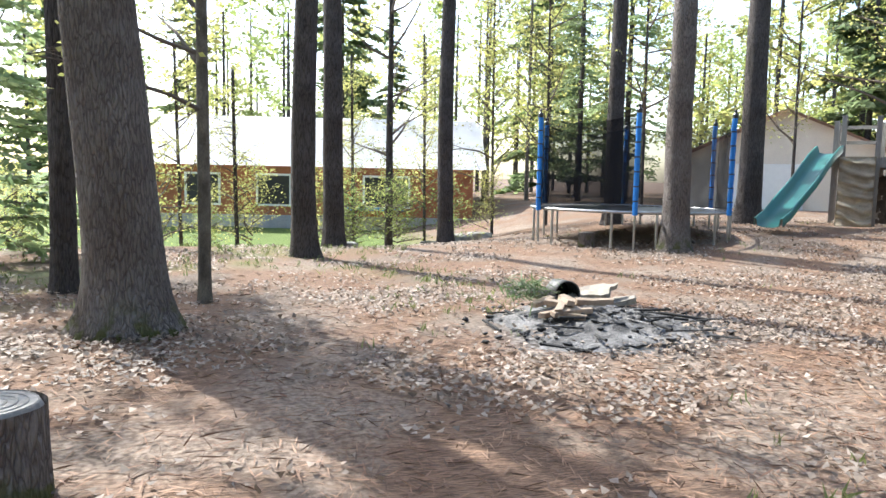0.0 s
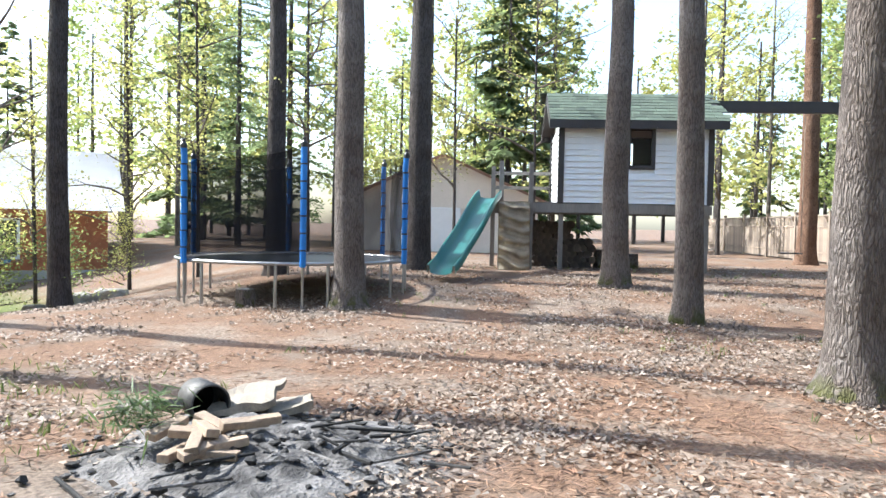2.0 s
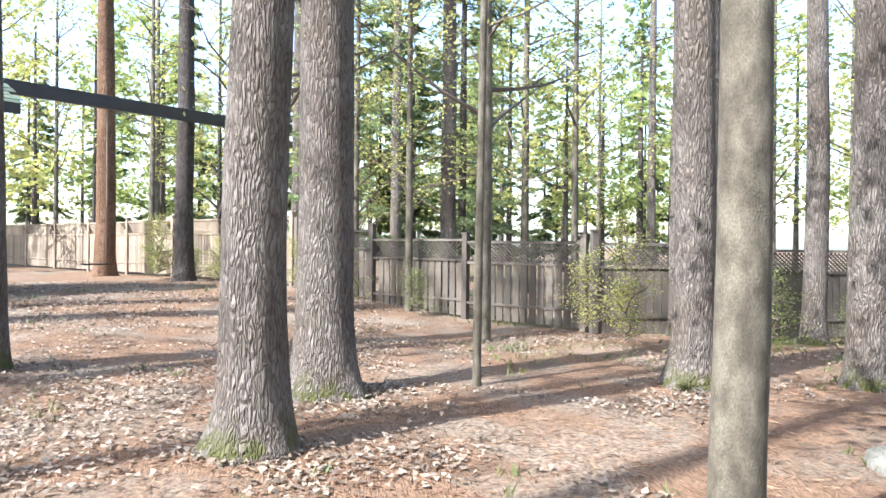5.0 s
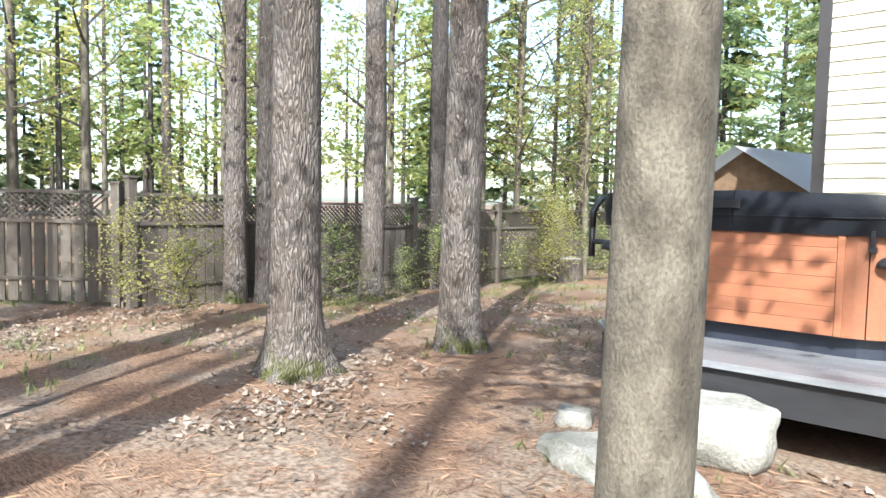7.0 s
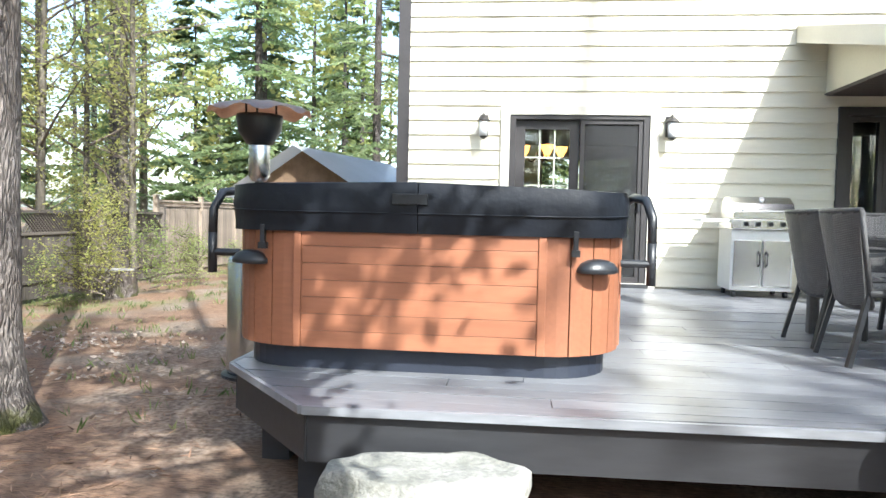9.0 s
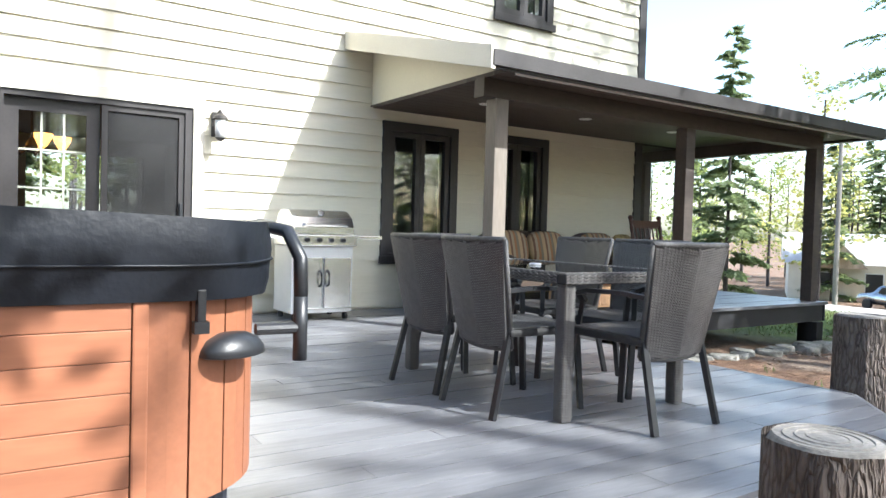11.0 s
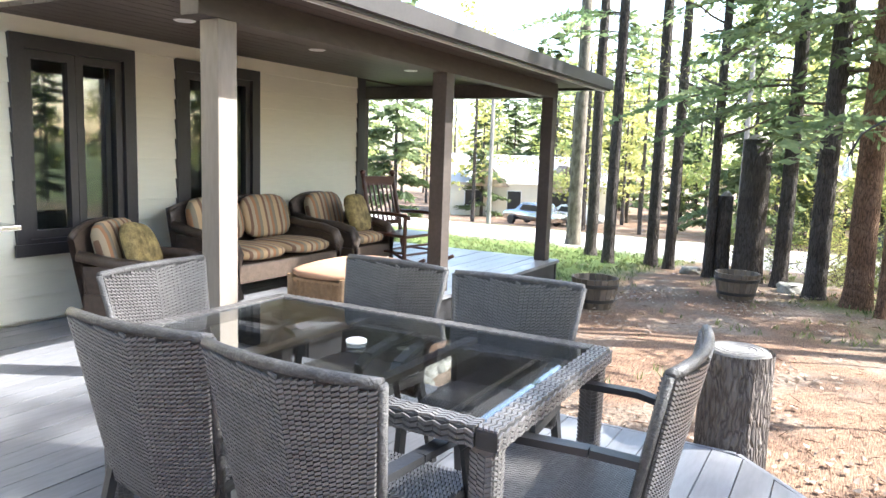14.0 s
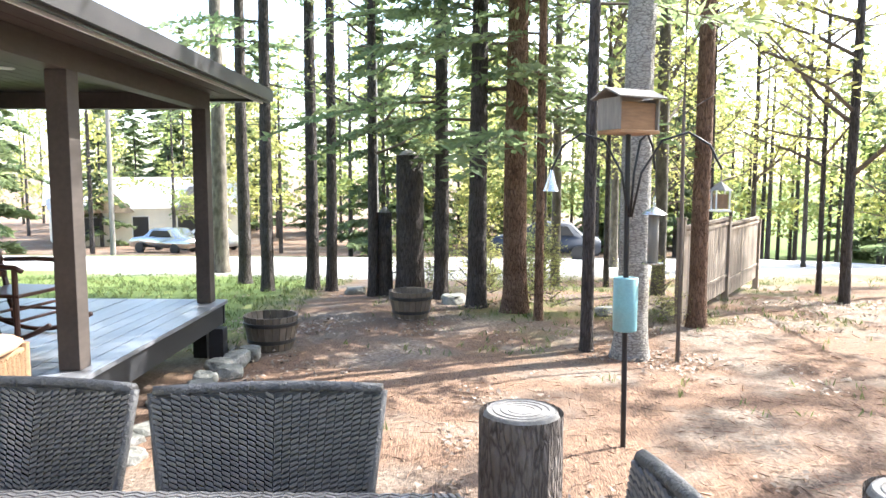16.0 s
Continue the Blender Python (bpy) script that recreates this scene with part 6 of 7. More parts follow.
def rocking_chair():
    wood = mat("dark brown turned wood", (0.09, 0.035, 0.022), 0.35, vary=0.25, scale=4, fine=40, bump=0.1)
    t = thing("rocking_chair", "dark brown wooden rocking chair with turned spindles", "rocking chair", at=pose(6.62, 7.72, PZ, 0, 0, -8) @ Matrix.Diagonal((0.95, 0.95, 0.88, 1)))
    for s in (-1, 1):
        x = s * 0.25
        part("runner", pipe(bmesh.new(), [(x, -0.50 + 0.1 * k, 0.022 + 0.16 * ((k - 5) / 5.0) ** 2) for k in range(11)], 0.022, 8), wood, t, "", True)
        p, q = Vector((x, 0.20, 0.06)), Vector((x * 0.98, 0.42, 1.10))
        n, up = 26, (q - p).length
        pr = lathe(bmesh.new(), [(0.018 + 0.011 * abs(math.sin(k * 0.9)), up * k / n) for k in range(n + 1)], 10)
        pr.transform(Matrix.Translation(p) @ (q - p).to_track_quat("Z", "Y").to_matrix().to_4x4())
        bmesh.ops.create_icosphere(pr, subdivisions=2, radius=0.036, matrix=Matrix.Translation(q + Vector((0, 0.005, 0.03))))
        part("back_post", pr, wood, t, "turned post with ball top", True)
        part("front_leg", rod(bmesh.new(), (x, -0.22, 0.05), (x, -0.22, 0.66), 0.022), wood, t)
        part("arm", pipe(bmesh.new(), [(x, 0.28, 0.66), (x * 1.05, 0.0, 0.67), (x * 1.08, -0.24, 0.66), (x * 1.08, -0.30, 0.63)], 0.022, 8), wood, t, "", True)
        part("stretcher", rod(bmesh.new(), (x, -0.22, 0.22), (x, 0.22, 0.22), 0.014), wood, t)
    part("seat", cube(-0.27, 0.27, -0.26, 0.22, 0.40, 0.435, 0.012), wood, t)
    part("crest_rail", bar(bmesh.new(), (-0.25, 0.405, 1.03), (0.25, 0.405, 1.03), 0.03, 0.11), wood, t)
    part("lower_rail", bar(bmesh.new(), (-0.25, 0.285, 0.53), (0.25, 0.285, 0.53), 0.03, 0.05), wood, t)
    for k in range(6):
        x = -0.18 + 0.072 * k
        part("spindle", rod(bmesh.new(), (x, 0.285, 0.54), (x, 0.40, 1.0), 0.012), wood, t)
    for z, y in ((0.2, -0.22), (0.3, -0.22), (0.2, 0.22)):
        part("stretcher", rod(bmesh.new(), (-0.25, y, z), (0.25, y, z), 0.014), wood, t)


rocking_chair()


# ---- stumps, barrels, bird feeders ----
def stump(x, y, r, h, seed, label, group="upright log stumps", tilt=0.0):
    t = thing("stump", label, "stump", group, at=pose(x, y, gz(x, y), tilt, 0, seed * 40))
    seg = 48
    bm = bmesh.new()
    rings = []
    for z in [h * k / 10 for k in range(11)]:
        rings.append([bm.verts.new((q * math.cos(a), q * math.sin(a), z - 0.03 * (z == 0))) for a, q in ((2 * math.pi * k / seg, r * (1 + 0.05 * noise.noise((math.cos(k * 0.13) * 2, math.sin(k * 0.13) * 2, seed)) + 0.06 * (1 - z / h) ** 2 + 0.022 * noise.noise((k * 0.9, z * 2.0, seed)))) for k in range(seg))])
    for a, b in zip(rings, rings[1:]):
        for k in range(seg):
            bm.faces.new((a[k], a[(k + 1) % seg], b[(k + 1) % seg], b[k]))
    part("bark", bm, M_BARK, t, "furrowed brown bark")
    top = lathe(bmesh.new(), [(r * 0.2, h + 0.006), (r * 0.5, h + 0.004), (r * 0.86, h + 0.004), (r * 0.93, h - 0.02)], seg)
    part("cut_face", top, M_STUMPTOP, t, "grey sawn top with rings")
    for k in (0.3, 0.48, 0.66, 0.82):
        part("growth_ring", lathe(bmesh.new(), [(r * k, h + 0.0045), (r * k + 0.003, h + 0.008), (r * k + 0.006, h + 0.0045)], 40, cap=False), M_STUMPTOP, t)
    return t


stump(3.99, 4.07, 0.165, 0.91, 1, "tall upright log stump beside the deck")
stump(3.45, 2.83, 0.17, 0.83, 2, "upright log stump on the needles")
stump(1.45, 2.93, 0.17, 0.83, 3, "reddish upright log stump before the deck")
stump(6.23, -0.32, 0.185, 0.35, 4, "short log stump with dark bark")
stump(-6.35, 10.62, 0.3, 0.42, 5, "broad old tree stump near the fence")
stump(-0.7, -8.9, 0.14, 0.25, 6, "small dark stump under the trampoline")
for x, y, r, h in ((13.0, 5.05, 0.23, 2.35), (13.1, 5.45, 0.13, 1.4)):
    t = thing("snag", "dead trunk broken off short", "tree trunk", "broken trunks by the road", at=pose(x, y, gz(x, y)))
    part("trunk", trunk_mesh("trunk", h, r, M_BARK2, 77 + h, (0.01, 0), 1.25, 20, top=0.9), None, t)
    part("broken_top", lathe(bmesh.new(), [(r * 0.8, h - 0.02), (r * 0.5, h + 0.05), (r * 0.15, h + 0.09)], 12), M_STUMPTOP, t)


M_BARRELOLD = mat("old barrel oak", (0.20, 0.155, 0.115), 0.9, vary=0.3, scale=3, fine=40, bump=0.35, stretch=(1, 1, 0.15), rnd=0.25)


def barrel(x, y, s=1.0):
    t = thing("half_barrel", "weathered wooden half barrel planter with iron hoops", "planter", "half barrel planters", at=pose(x, y, gz(x, y)))
    n = 22
    st = None
    for k in range(n):
        a0, a1 = 2 * math.pi * k / n + 0.012, 2 * math.pi * (k + 1) / n - 0.012
        bm = bmesh.new()
        rings = []
        for z, r in ((0.0, 0.25), (0.14, 0.285), (0.28, 0.315), (0.42, 0.33)):
            rings.append([bm.verts.new(((r - d) * math.cos(a) * s, (r - d) * math.sin(a) * s, z * s)) for a, d in ((a0, 0), (a1, 0), (a1, 0.03), (a0, 0.03))])
        for p, q in zip(rings, rings[1:]):
            for i in range(4):
                bm.faces.new((p[i], p[(i + 1) % 4], q[(i + 1) % 4], q[i]))
        bm.faces.new(rings[0][::-1])
        bm.faces.new(rings[-1])
        part("stave", bm, M_BARRELOLD, t)
    for z, r in ((0.09, 0.277), (0.30, 0.322)):
        part("hoop", lathe(bmesh.new(), [(r * s, z * s), ((r + 0.007) * s, (z + 0.004) * s), ((r + 0.01) * s, (z + 0.045) * s), ((r + 0.004) * s, (z + 0.05) * s)], 40, cap=False), M_METAL, t, "rusty iron hoop")
    part("soil", lathe(bmesh.new(), [(0.02, 0.30 * s), (0.28 * s, 0.30 * s)], 24), M_LOG, t, "dark dry soil")


barrel(8.74, 6.28, 0.88)
barrel(10.53, 4.875, 0.88)


def bird_station():
    x, y = 5.74, 3.22
    z = gz(x, y)
    t = thing("bird_feeder_pole", "black metal pole with roofed wooden bird feeder and hooks", "bird feeder", at=pose(x, y, z))
    part("pole", rod(bmesh.new(), (0, 0, -0.1), (0.02, 0.02, 2.03), 0.018), M_BLACK, t)
    part("baffle", lathe(bmesh.new(), [(0.074, 0.77), (0.076, 0.78), (0.078, 1.11), (0.074, 1.115)], 28, (0.01, 0.01, 0)), mat("pale blue plastic sleeve", (0.20, 0.42, 0.45), 0.45, vary=0.15, scale=6, fine=60, bump=0.05, dark=(0.22, 0.36, 0.36)), t, "faded blue squirrel baffle tube", True)
    fw = mat("orange brown cedar", (0.40, 0.215, 0.10), 0.7, vary=0.3, scale=5, fine=50, bump=0.25, stretch=(0.2, 1, 1))
    m = pose(0.02, 0.02, 2.02, 0, 0, -62) @ Matrix.Diagonal((0.84, 0.84, 0.84, 1))
    h = part("feeder_house", cube(-0.17, 0.17, -0.10, 0.10, 0.03, 0.23, 0.005), fw, t, "orange wooden hopper")
    h.matrix_basis = m
    part("tray", cube(-0.19, 0.19, -0.13, 0.13, 0.0, 0.028, 0.004), fw, t).matrix_basis = m
    for s in (-1, 1):
        part("end_board", cube(s * 0.185 - 0.008, s * 0.185 + 0.008, -0.12, 0.12, 0.03, 0.26), M_GREYWOOD, t, "white-edged end board").matrix_basis = m
        for k in range(3):
            part("roof_slat", cube(-0.23, 0.23, 0, 0.058, -0.006, 0.006), M_GREYWOOD, t, "grey roof slat").matrix_basis = m @ pose(0, 0, 0.33, 0, 0, 90 - s * 90) @ pose(0, 0.055 * k, -0.024 * k, -24, 0, 0)
    for a, r in ((-100, 0.52), (75, 0.48), (-60, 0.2)):
        c, s_ = math.cos(radians(a)), math.sin(radians(a))
        hook = [(c * r * 0.02, s_ * r * 0.02, 1.5), (c * r * 0.12, s_ * r * 0.12, 1.78), (c * r * 0.35, s_ * r * 0.35, 1.98), (c * r * 0.65, s_ * r * 0.65, 2.03), (c * r * 0.9, s_ * r * 0.9, 1.95), (c * r, s_ * r, 1.84), (c * r * 1.04, s_ * r * 1.04, 1.80)]
        part("hook", pipe(bmesh.new(), hook, 0.008, 8), M_BLACK, t, "curved black hook", True)
    def hang(a, r):
        return pose(x + r * math.cos(radians(a)), y + r * math.sin(radians(a)), z)
    b = thing("bird_feeder", "clear tube bird feeder with metal lid", "bird feeder", "hanging bird feeders", at=hang(-60, 0.21) @ pose(0, 0, 0.0))
    part("tube", lathe(bmesh.new(), [(0.034, 1.20), (0.034, 1.52)], 18), M_GREYWOOD, b, "seed-filled tube", True)
    part("lid", lathe(bmesh.new(), [(0.085, 1.515), (0.06, 1.535), (0.012, 1.56), (0.006, 1.63)], 18), M_STEEL, b)
    part("perch_ring", lathe(bmesh.new(), [(0.07, 1.19), (0.07, 1.2), (0.03, 1.205)], 18), M_STEEL, b)
    b = thing("bird_feeder", "small pale lantern-shaped bird feeder", "bird feeder", "hanging bird feeders", at=hang(-100, 0.54) @ pose(0, 0, 0.62) @ Matrix.Diagonal((0.68, 0.68, 0.735, 1)))
    part("roof", lathe(bmesh.new(), [(0.11, 1.43), (0.1, 1.44), (0.01, 1.505), (0.005, 1.6)], 4), M_GREYWOOD, b)
    for k in range(4):
        part("corner_post", cube(-0.006, 0.006, -0.006, 0.006, 1.27, 1.435), M_WHITEM, b).matrix_basis = pose(0.06 * (1 if k % 2 else -1), 0.06 * (1 if k > 1 else -1), 0)
    part("seed_box", cube(-0.05, 0.05, -0.05, 0.05, 1.28, 1.40), M_WICKERT, b)
    part("tray", cube(-0.075, 0.075, -0.075, 0.075, 1.255, 1.27), M_WHITEM, b)
    b = thing("wind_bell", "little glass bell hanging from a hook", "bell", at=hang(75, 0.5) @ pose(0, 0, 0.2))
    part("bell", lathe(bmesh.new(), [(0.05, 1.46), (0.035, 1.5), (0.02, 1.56), (0.006, 1.6)], 12), M_STEEL, b)


bird_station()
t = thing("bare_sapling", "thin bare dark sapling beside the feeder", "tree", at=pose(8.3, 2.05, gz(8.3, 2.05)))
part("trunk", pipe(bmesh.new(), [(0, 0, -0.1), (0.02, 0, 1.2), (-0.02, 0.03, 2.4), (0.03, 0.02, 3.6), (0.0, -0.05, 5.0)], 0.025, 8, 0.01), M_TWIG, t)
for k in range(9):
    z = 1.8 + 0.35 * k
    a = k * 2.4
    part("twig", pipe(bmesh.new(), [(0, 0, z), (0.25 * math.cos(a), 0.25 * math.sin(a), z + 0.15), (0.55 * math.cos(a + 0.3), 0.55 * math.sin(a + 0.3), z + 0.4)], 0.007, 5, 0.002), M_TWIG, t)


# ---- playhouse on posts ----
def playhouse():
    G = pose(-7.87, -8.66, 0, 0, 0, 132.5)
    t = thing("playhouse", "white clapboard playhouse on posts with green shingle roof", "playhouse", at=G)
    W, D, Z0, Z1 = 3.11, 2.1, 1.84, 3.47
    ground = lambda x, y: gz(*(G @ Vector((x, y, 0))).xy)
    # walls of lapped boards with window openings
    WN = (1.36, 1.96, 2.56, 3.47)

    def boards(length, m, opening=None):
        z, pitch = Z0, 0.125
        while z < Z1 - 0.02:
            h = min(pitch, Z1 - z)
            spans = [(0.0, length)]
            if opening and opening[2] < z + h - 0.02 and opening[3] > z + 0.02:
                spans = [(0.0, opening[0]), (opening[1], length)]
            for a, b in spans:
                bm = bmesh.new()
                p = [(-0.034, 0.0), (0.0, 0.0), (0.0, h + 0.008), (-0.006, h + 0.008)]
                e = [[bm.verts.new((x, y, zz)) for y, zz in p] for x in (a, b)]
                for i in range(4):
                    bm.faces.new((e[0][i], e[0][(i + 1) % 4], e[1][(i + 1) % 4], e[1][i]))
                bm.faces.new(e[0][::-1])
                bm.faces.new(e[1])
                bmesh.ops.recalc_face_normals(bm, faces=bm.faces[:])
                part("siding_board", bm, M_WPAINT, t).matrix_basis = m @ pose(0, 0, z)
            z += pitch

    boards(W - 0.1, pose(0.05, 0, 0), (WN[0] - 0.05, WN[1] - 0.05, WN[2], WN[3] - 0.0))
    side = pose(W, 0.05, 0, 0, 0, 90)
    boards(D - 0.1, side, (0.75, 1.2, 2.5, 3.3))
    boards(D - 0.1, pose(0, D - 0.05, 0, 0, 0, -90))
    wb = bmesh.new()
    box(wb, 0.05, WN[0], 0.002, 0.05, Z0, Z1)
    box(wb, WN[1], W - 0.05, 0.002, 0.05, Z0, Z1)
    box(wb, WN[0], WN[1], 0.002, 0.05, Z0, WN[2])
    box(wb, 0.05, W - 0.05, D - 0.05, D, Z0, 2.5)
    box(wb, 0.05, 1.2, D - 0.05, D, 2.5, Z1)
    box(wb, 1.9, W - 0.05, D - 0.05, D, 2.5, Z1)
    part("wall", wb, M_WPAINT, t, "white boarded wall")
    sb = bmesh.new()
    box(sb, W - 0.05, W - 0.002, 0.05, 0.8, Z0, Z1)
    box(sb, W - 0.05, W - 0.002, 1.25, D - 0.05, Z0, Z1)
    box(sb, W - 0.05, W - 0.002, 0.8, 1.25, Z0, 2.5)
    box(sb, 0.002, 0.05, 0.05, D - 0.05, Z0, Z1)
    part("wall", sb, M_WPAINT, t)
    w = part("window", frame_of(bmesh.new(), WN[0], WN[1], WN[2] - 0.0, WN[3] - 0.02, -0.045, 0.01, 0.085), M_DARK, t, "charcoal window frame")
    part("window", frame_of(bmesh.new(), 0.75, 1.2, 2.5, 3.3, -0.045, 0.01, 0.07), M_DARK, t, "charcoal window frame").matrix_basis = side
    for x, y in ((0, 0), (W, 0), (W, D), (0, D)):
        part("corner_board", cube(x - 0.06, x + 0.06, y - 0.05, y + 0.05, Z0 - 0.02, Z1 + 0.08), M_DARK, t, "charcoal corner board")
    part("inner_floor", cube(0.0, W, 0.0, D, Z0 - 0.06, Z0 - 0.002), M_GREYWOOD, t)
    # roof with shingle courses
    ov, ridge_y, ridge_z, eave_z = 0.26, D / 2, 4.34, 3.55
    slope = math.hypot(ridge_y + ov, ridge_z - eave_z)
    ang = math.degrees(math.atan2(ridge_z - eave_z, ridge_y + ov))
    sh = []
    for k in range(4):
        w_ = (0.24, 0.31, 0.27, 0.35)[k]
        sh.append((w_, mesh_of("shingle", cube(0.004, w_ - 0.004, 0, 0.21, 0, 0.012), M_GSHINGLE)))
    rng = random.Random(4)
    for s in (0, 1):
        m = pose(-ov, -ov, eave_z, 0, 0, 0) @ pose(0, 0, 0, ang, 0, 0) if s == 0 else pose(W + ov, D + ov, eave_z, 0, 0, 180) @ pose(0, 0, 0, ang, 0, 0)
        part("roof_deck", cube(0, W + 2 * ov, 0.0, slope, -0.05, -0.006), M_DARK, t).matrix_basis = m
        rows = int(slope / 0.165)
        for r in range(rows):
            x = 0.0
            while x < W + 2 * ov - 0.15:
                w_, me = sh[rng.randrange(4)]
                part("shingle", me, None, t).matrix_basis = m @ pose(x, r * 0.165, 0.012 * 0 + rng.uniform(0, 0.004), -3.2, 0, 0)
                x += w_
        part("fascia", cube(-0.02, W + 2 * ov + 0.02, -0.03, 0.0, -0.17, 0.01), M_DARK, t, "charcoal eave board").matrix_basis = m @ pose(0, 0, 0, -ang, 0, 0)
        for x in (-0.012, W + 2 * ov - 0.016):
            part("rake_board", cube(x, x + 0.03, 0, slope, -0.19, -0.052), M_DARK, t).matrix_basis = m
    g = bmesh.new()
    for x in (0.02, W - 0.06):
        v = [g.verts.new(p) for p in ((x, 0, Z1), (x, D, Z1), (x, ridge_y, ridge_z - 0.1))]
        v2 = [g.verts.new((p.co.x + 0.04, p.co.y, p.co.z)) for p in v]
        g.faces.new(v)
        g.faces.new(v2[::-1])
        for i in range(3):
            g.faces.new((v[i], v2[i], v2[(i + 1) % 3], v[(i + 1) % 3]))
    bmesh.ops.recalc_face_normals(g, faces=g.faces[:])
    part("gable", g, M_WPAINT, t)
    # floor frame, posts and the open platform on the side
    part("rim_joist", cube(-1.45, W + 0.05, -0.05, 0.0, Z0 - 0.22, Z0 - 0.03), M_GREYWOOD, t, "grey rim joist")
    part("rim_joist", cube(-1.45, W + 0.05, D, D + 0.05, Z0 - 0.22, Z0 - 0.03), M_GREYWOOD, t)
    for x in (-1.45, 0.0, 1.5, W):
        part("joist", cube(x - 0.03, x + 0.03, 0.001, D - 0.001, Z0 - 0.21, Z0 - 0.062), M_GREYWOOD, t)
    for k in range(9):
        part("platform_board", cube(-1.45 + k * 0.155, -1.45 + k * 0.155 + 0.145, -0.04, D, Z0 - 0.028, Z0), M_GREYWOOD, t)
    for x, y, top in ((0.03, 0.06, Z0 - 0.03), (W - 0.05, 0.06, Z0 - 0.03), (W - 0.05, D - 0.06, Z0 - 0.03), (0.03, D - 0.06, Z0 - 0.03), (-0.62, -0.02, 2.68), (-1.25, -0.02, 2.7), (-1.42, D - 0.06, 2.7), (-0.5, D - 0.06, 2.7), (-1.42, 0.9, 2.66)):
        part("post", cube(x - 0.05, x + 0.05, y - 0.05, y + 0.05, ground(x, y) - 0.1, top, 0.004), M_GREYWOOD, t, "grey square post")
    for z in (2.2, 2.55):
        part("rail", cube(-1.4, 0.0, D - 0.1, D - 0.06, z, z + 0.08), M_GREYWOOD, t)
    # long swing beam and its far frame
    part("swing_beam", cube(W + 0.06, 9.0, D / 2 - 0.06, D / 2 + 0.06, 3.94, 4.20, 0.008), M_DARK, t, "long charcoal swing beam")
    for y in (-0.9, 3.0):
        gg = ground(8.8, y)
        part("swing_leg", bar(bmesh.new(), (8.8, D / 2 + (0.1 if y > 0 else -0.1), 4.1), (8.8, y, gg), 0.1, 0.1), M_DARK, t, "leaning charcoal leg")
    for x in (5.0, 5.45):
        part("swing_rope", rod(bmesh.new(), (x, D / 2, 3.95), (x, D / 2, 0.85), 0.008, n=6), M_FENCE, t, "thin rope")
    part("swing_seat", cube(4.98, 5.47, D / 2 - 0.08, D / 2 + 0.08, 0.82, 0.85, 0.006), M_BLACK, t)
    # climbing panel with moulded holds
    cl = bmesh.new()
    nx, nz = 22, 64
    grid = []
    for j in range(nz + 1):
        row = []
        for i in range(nx + 1):
            x, z = -1.30 + 0.66 * i / nx, 0.28 + 1.56 * j / nz
            b = 0.07 * max(0.0, math.sin(z * 26 + 2.2 * math.sin(x * 6) + 2 * noise.noise((x * 3, z * 3, 8)))) ** 0.6 + 0.05 * noise.noise((x * 6, z * 6, 2))
            lean_ = -0.35 * (1 - (z - 0.28) / 1.56)
            row.append(cl.verts.new((x, -0.08 + lean_ - b, z)))
        grid.append(row)
    for j in range(nz):
        for i in range(nx):
            cl.faces.new((grid[j][i], grid[j][i + 1], grid[j + 1][i + 1], grid[j + 1][i]))
    bmesh.ops.solidify(cl, geom=cl.faces[:], thickness=-0.05)
    part("climbing_panel", cl, M_CLIMB, t, "sand-coloured moulded climbing panel", True)
    # wavy slide
    s0, s1 = Vector((-1.50, -0.05, 1.9)), G.inverted() @ Vector((-4.3, -8.55, gz(-4.3, -8.55) + 0.04))
    d = Vector((s1.x - s0.x, s1.y - s0.y, 0))
    ln = d.length
    d.normalize()
    sd = Vector((-d.y, d.x, 0))
    sl = bmesh.new()
    rows = []
    n = 28
    for k in range(n + 1):
        f = k / n
        z = s0.z + (s1.z - s0.z) * (f * 0.96 + 0.04 * f * f) + 0.05 * math.sin(f * 9.5) * (1 - f) + (0.10 * max(0, f - 0.85) / 0.15)
        p = s0 + d * ln * f
        rows.append([sl.verts.new(Vector((p.x, p.y, z + dz)) + sd * dx) for dx, dz in ((-0.27, 0.02), (-0.27, 0.17), (-0.23, 0.17), (-0.20, 0.03), (-0.1, 0.0), (0.1, 0.0), (0.20, 0.03), (0.23, 0.17), (0.27, 0.17), (0.27, 0.02))])
    for a, b in zip(rows, rows[1:]):
        for i in range(9):
            sl.faces.new((a[i], b[i], b[i + 1], a[i + 1]))
    bmesh.ops.recalc_face_normals(sl, faces=sl.faces[:])
    slide = part("slide", sl, M_SLIDE, t, "shiny green wavy plastic slide", True)
    return G


PG = playhouse()
tree(-5.84, -1.37, 0.055, M_BARK3, SPARSE[1], "slim bluish young trunk behind the pines", 9.0, (0, 0), 1.2)


def woodpile():
    t = thing("woodpile", "stack of dark split firewood under the playhouse", "firewood")
    rng = random.Random(12)
    logs = [mesh_of("log", rod(bmesh.new(), (0, -0.22, 0), (0, 0.22, 0), 0.07 + 0.015 * k, n=7), M_LOG) for k in range(3)]
    for r in range(8):
        for k in range(9 if r < 5 else 6):
            x = -0.35 + 0.16 * k + 0.08 * (r % 2) + rng.uniform(-0.02, 0.02)
            y = 1.0 + rng.uniform(-0.05, 0.05)
            p = PG @ Vector((x - 0.2, y, 0))
            part("log", logs[rng.randrange(3)], None, t).matrix_basis = pose(p.x, p.y, gz(p.x, p.y) + 0.07 + 0.13 * r, 0, rng.uniform(0, 90), 132.5)


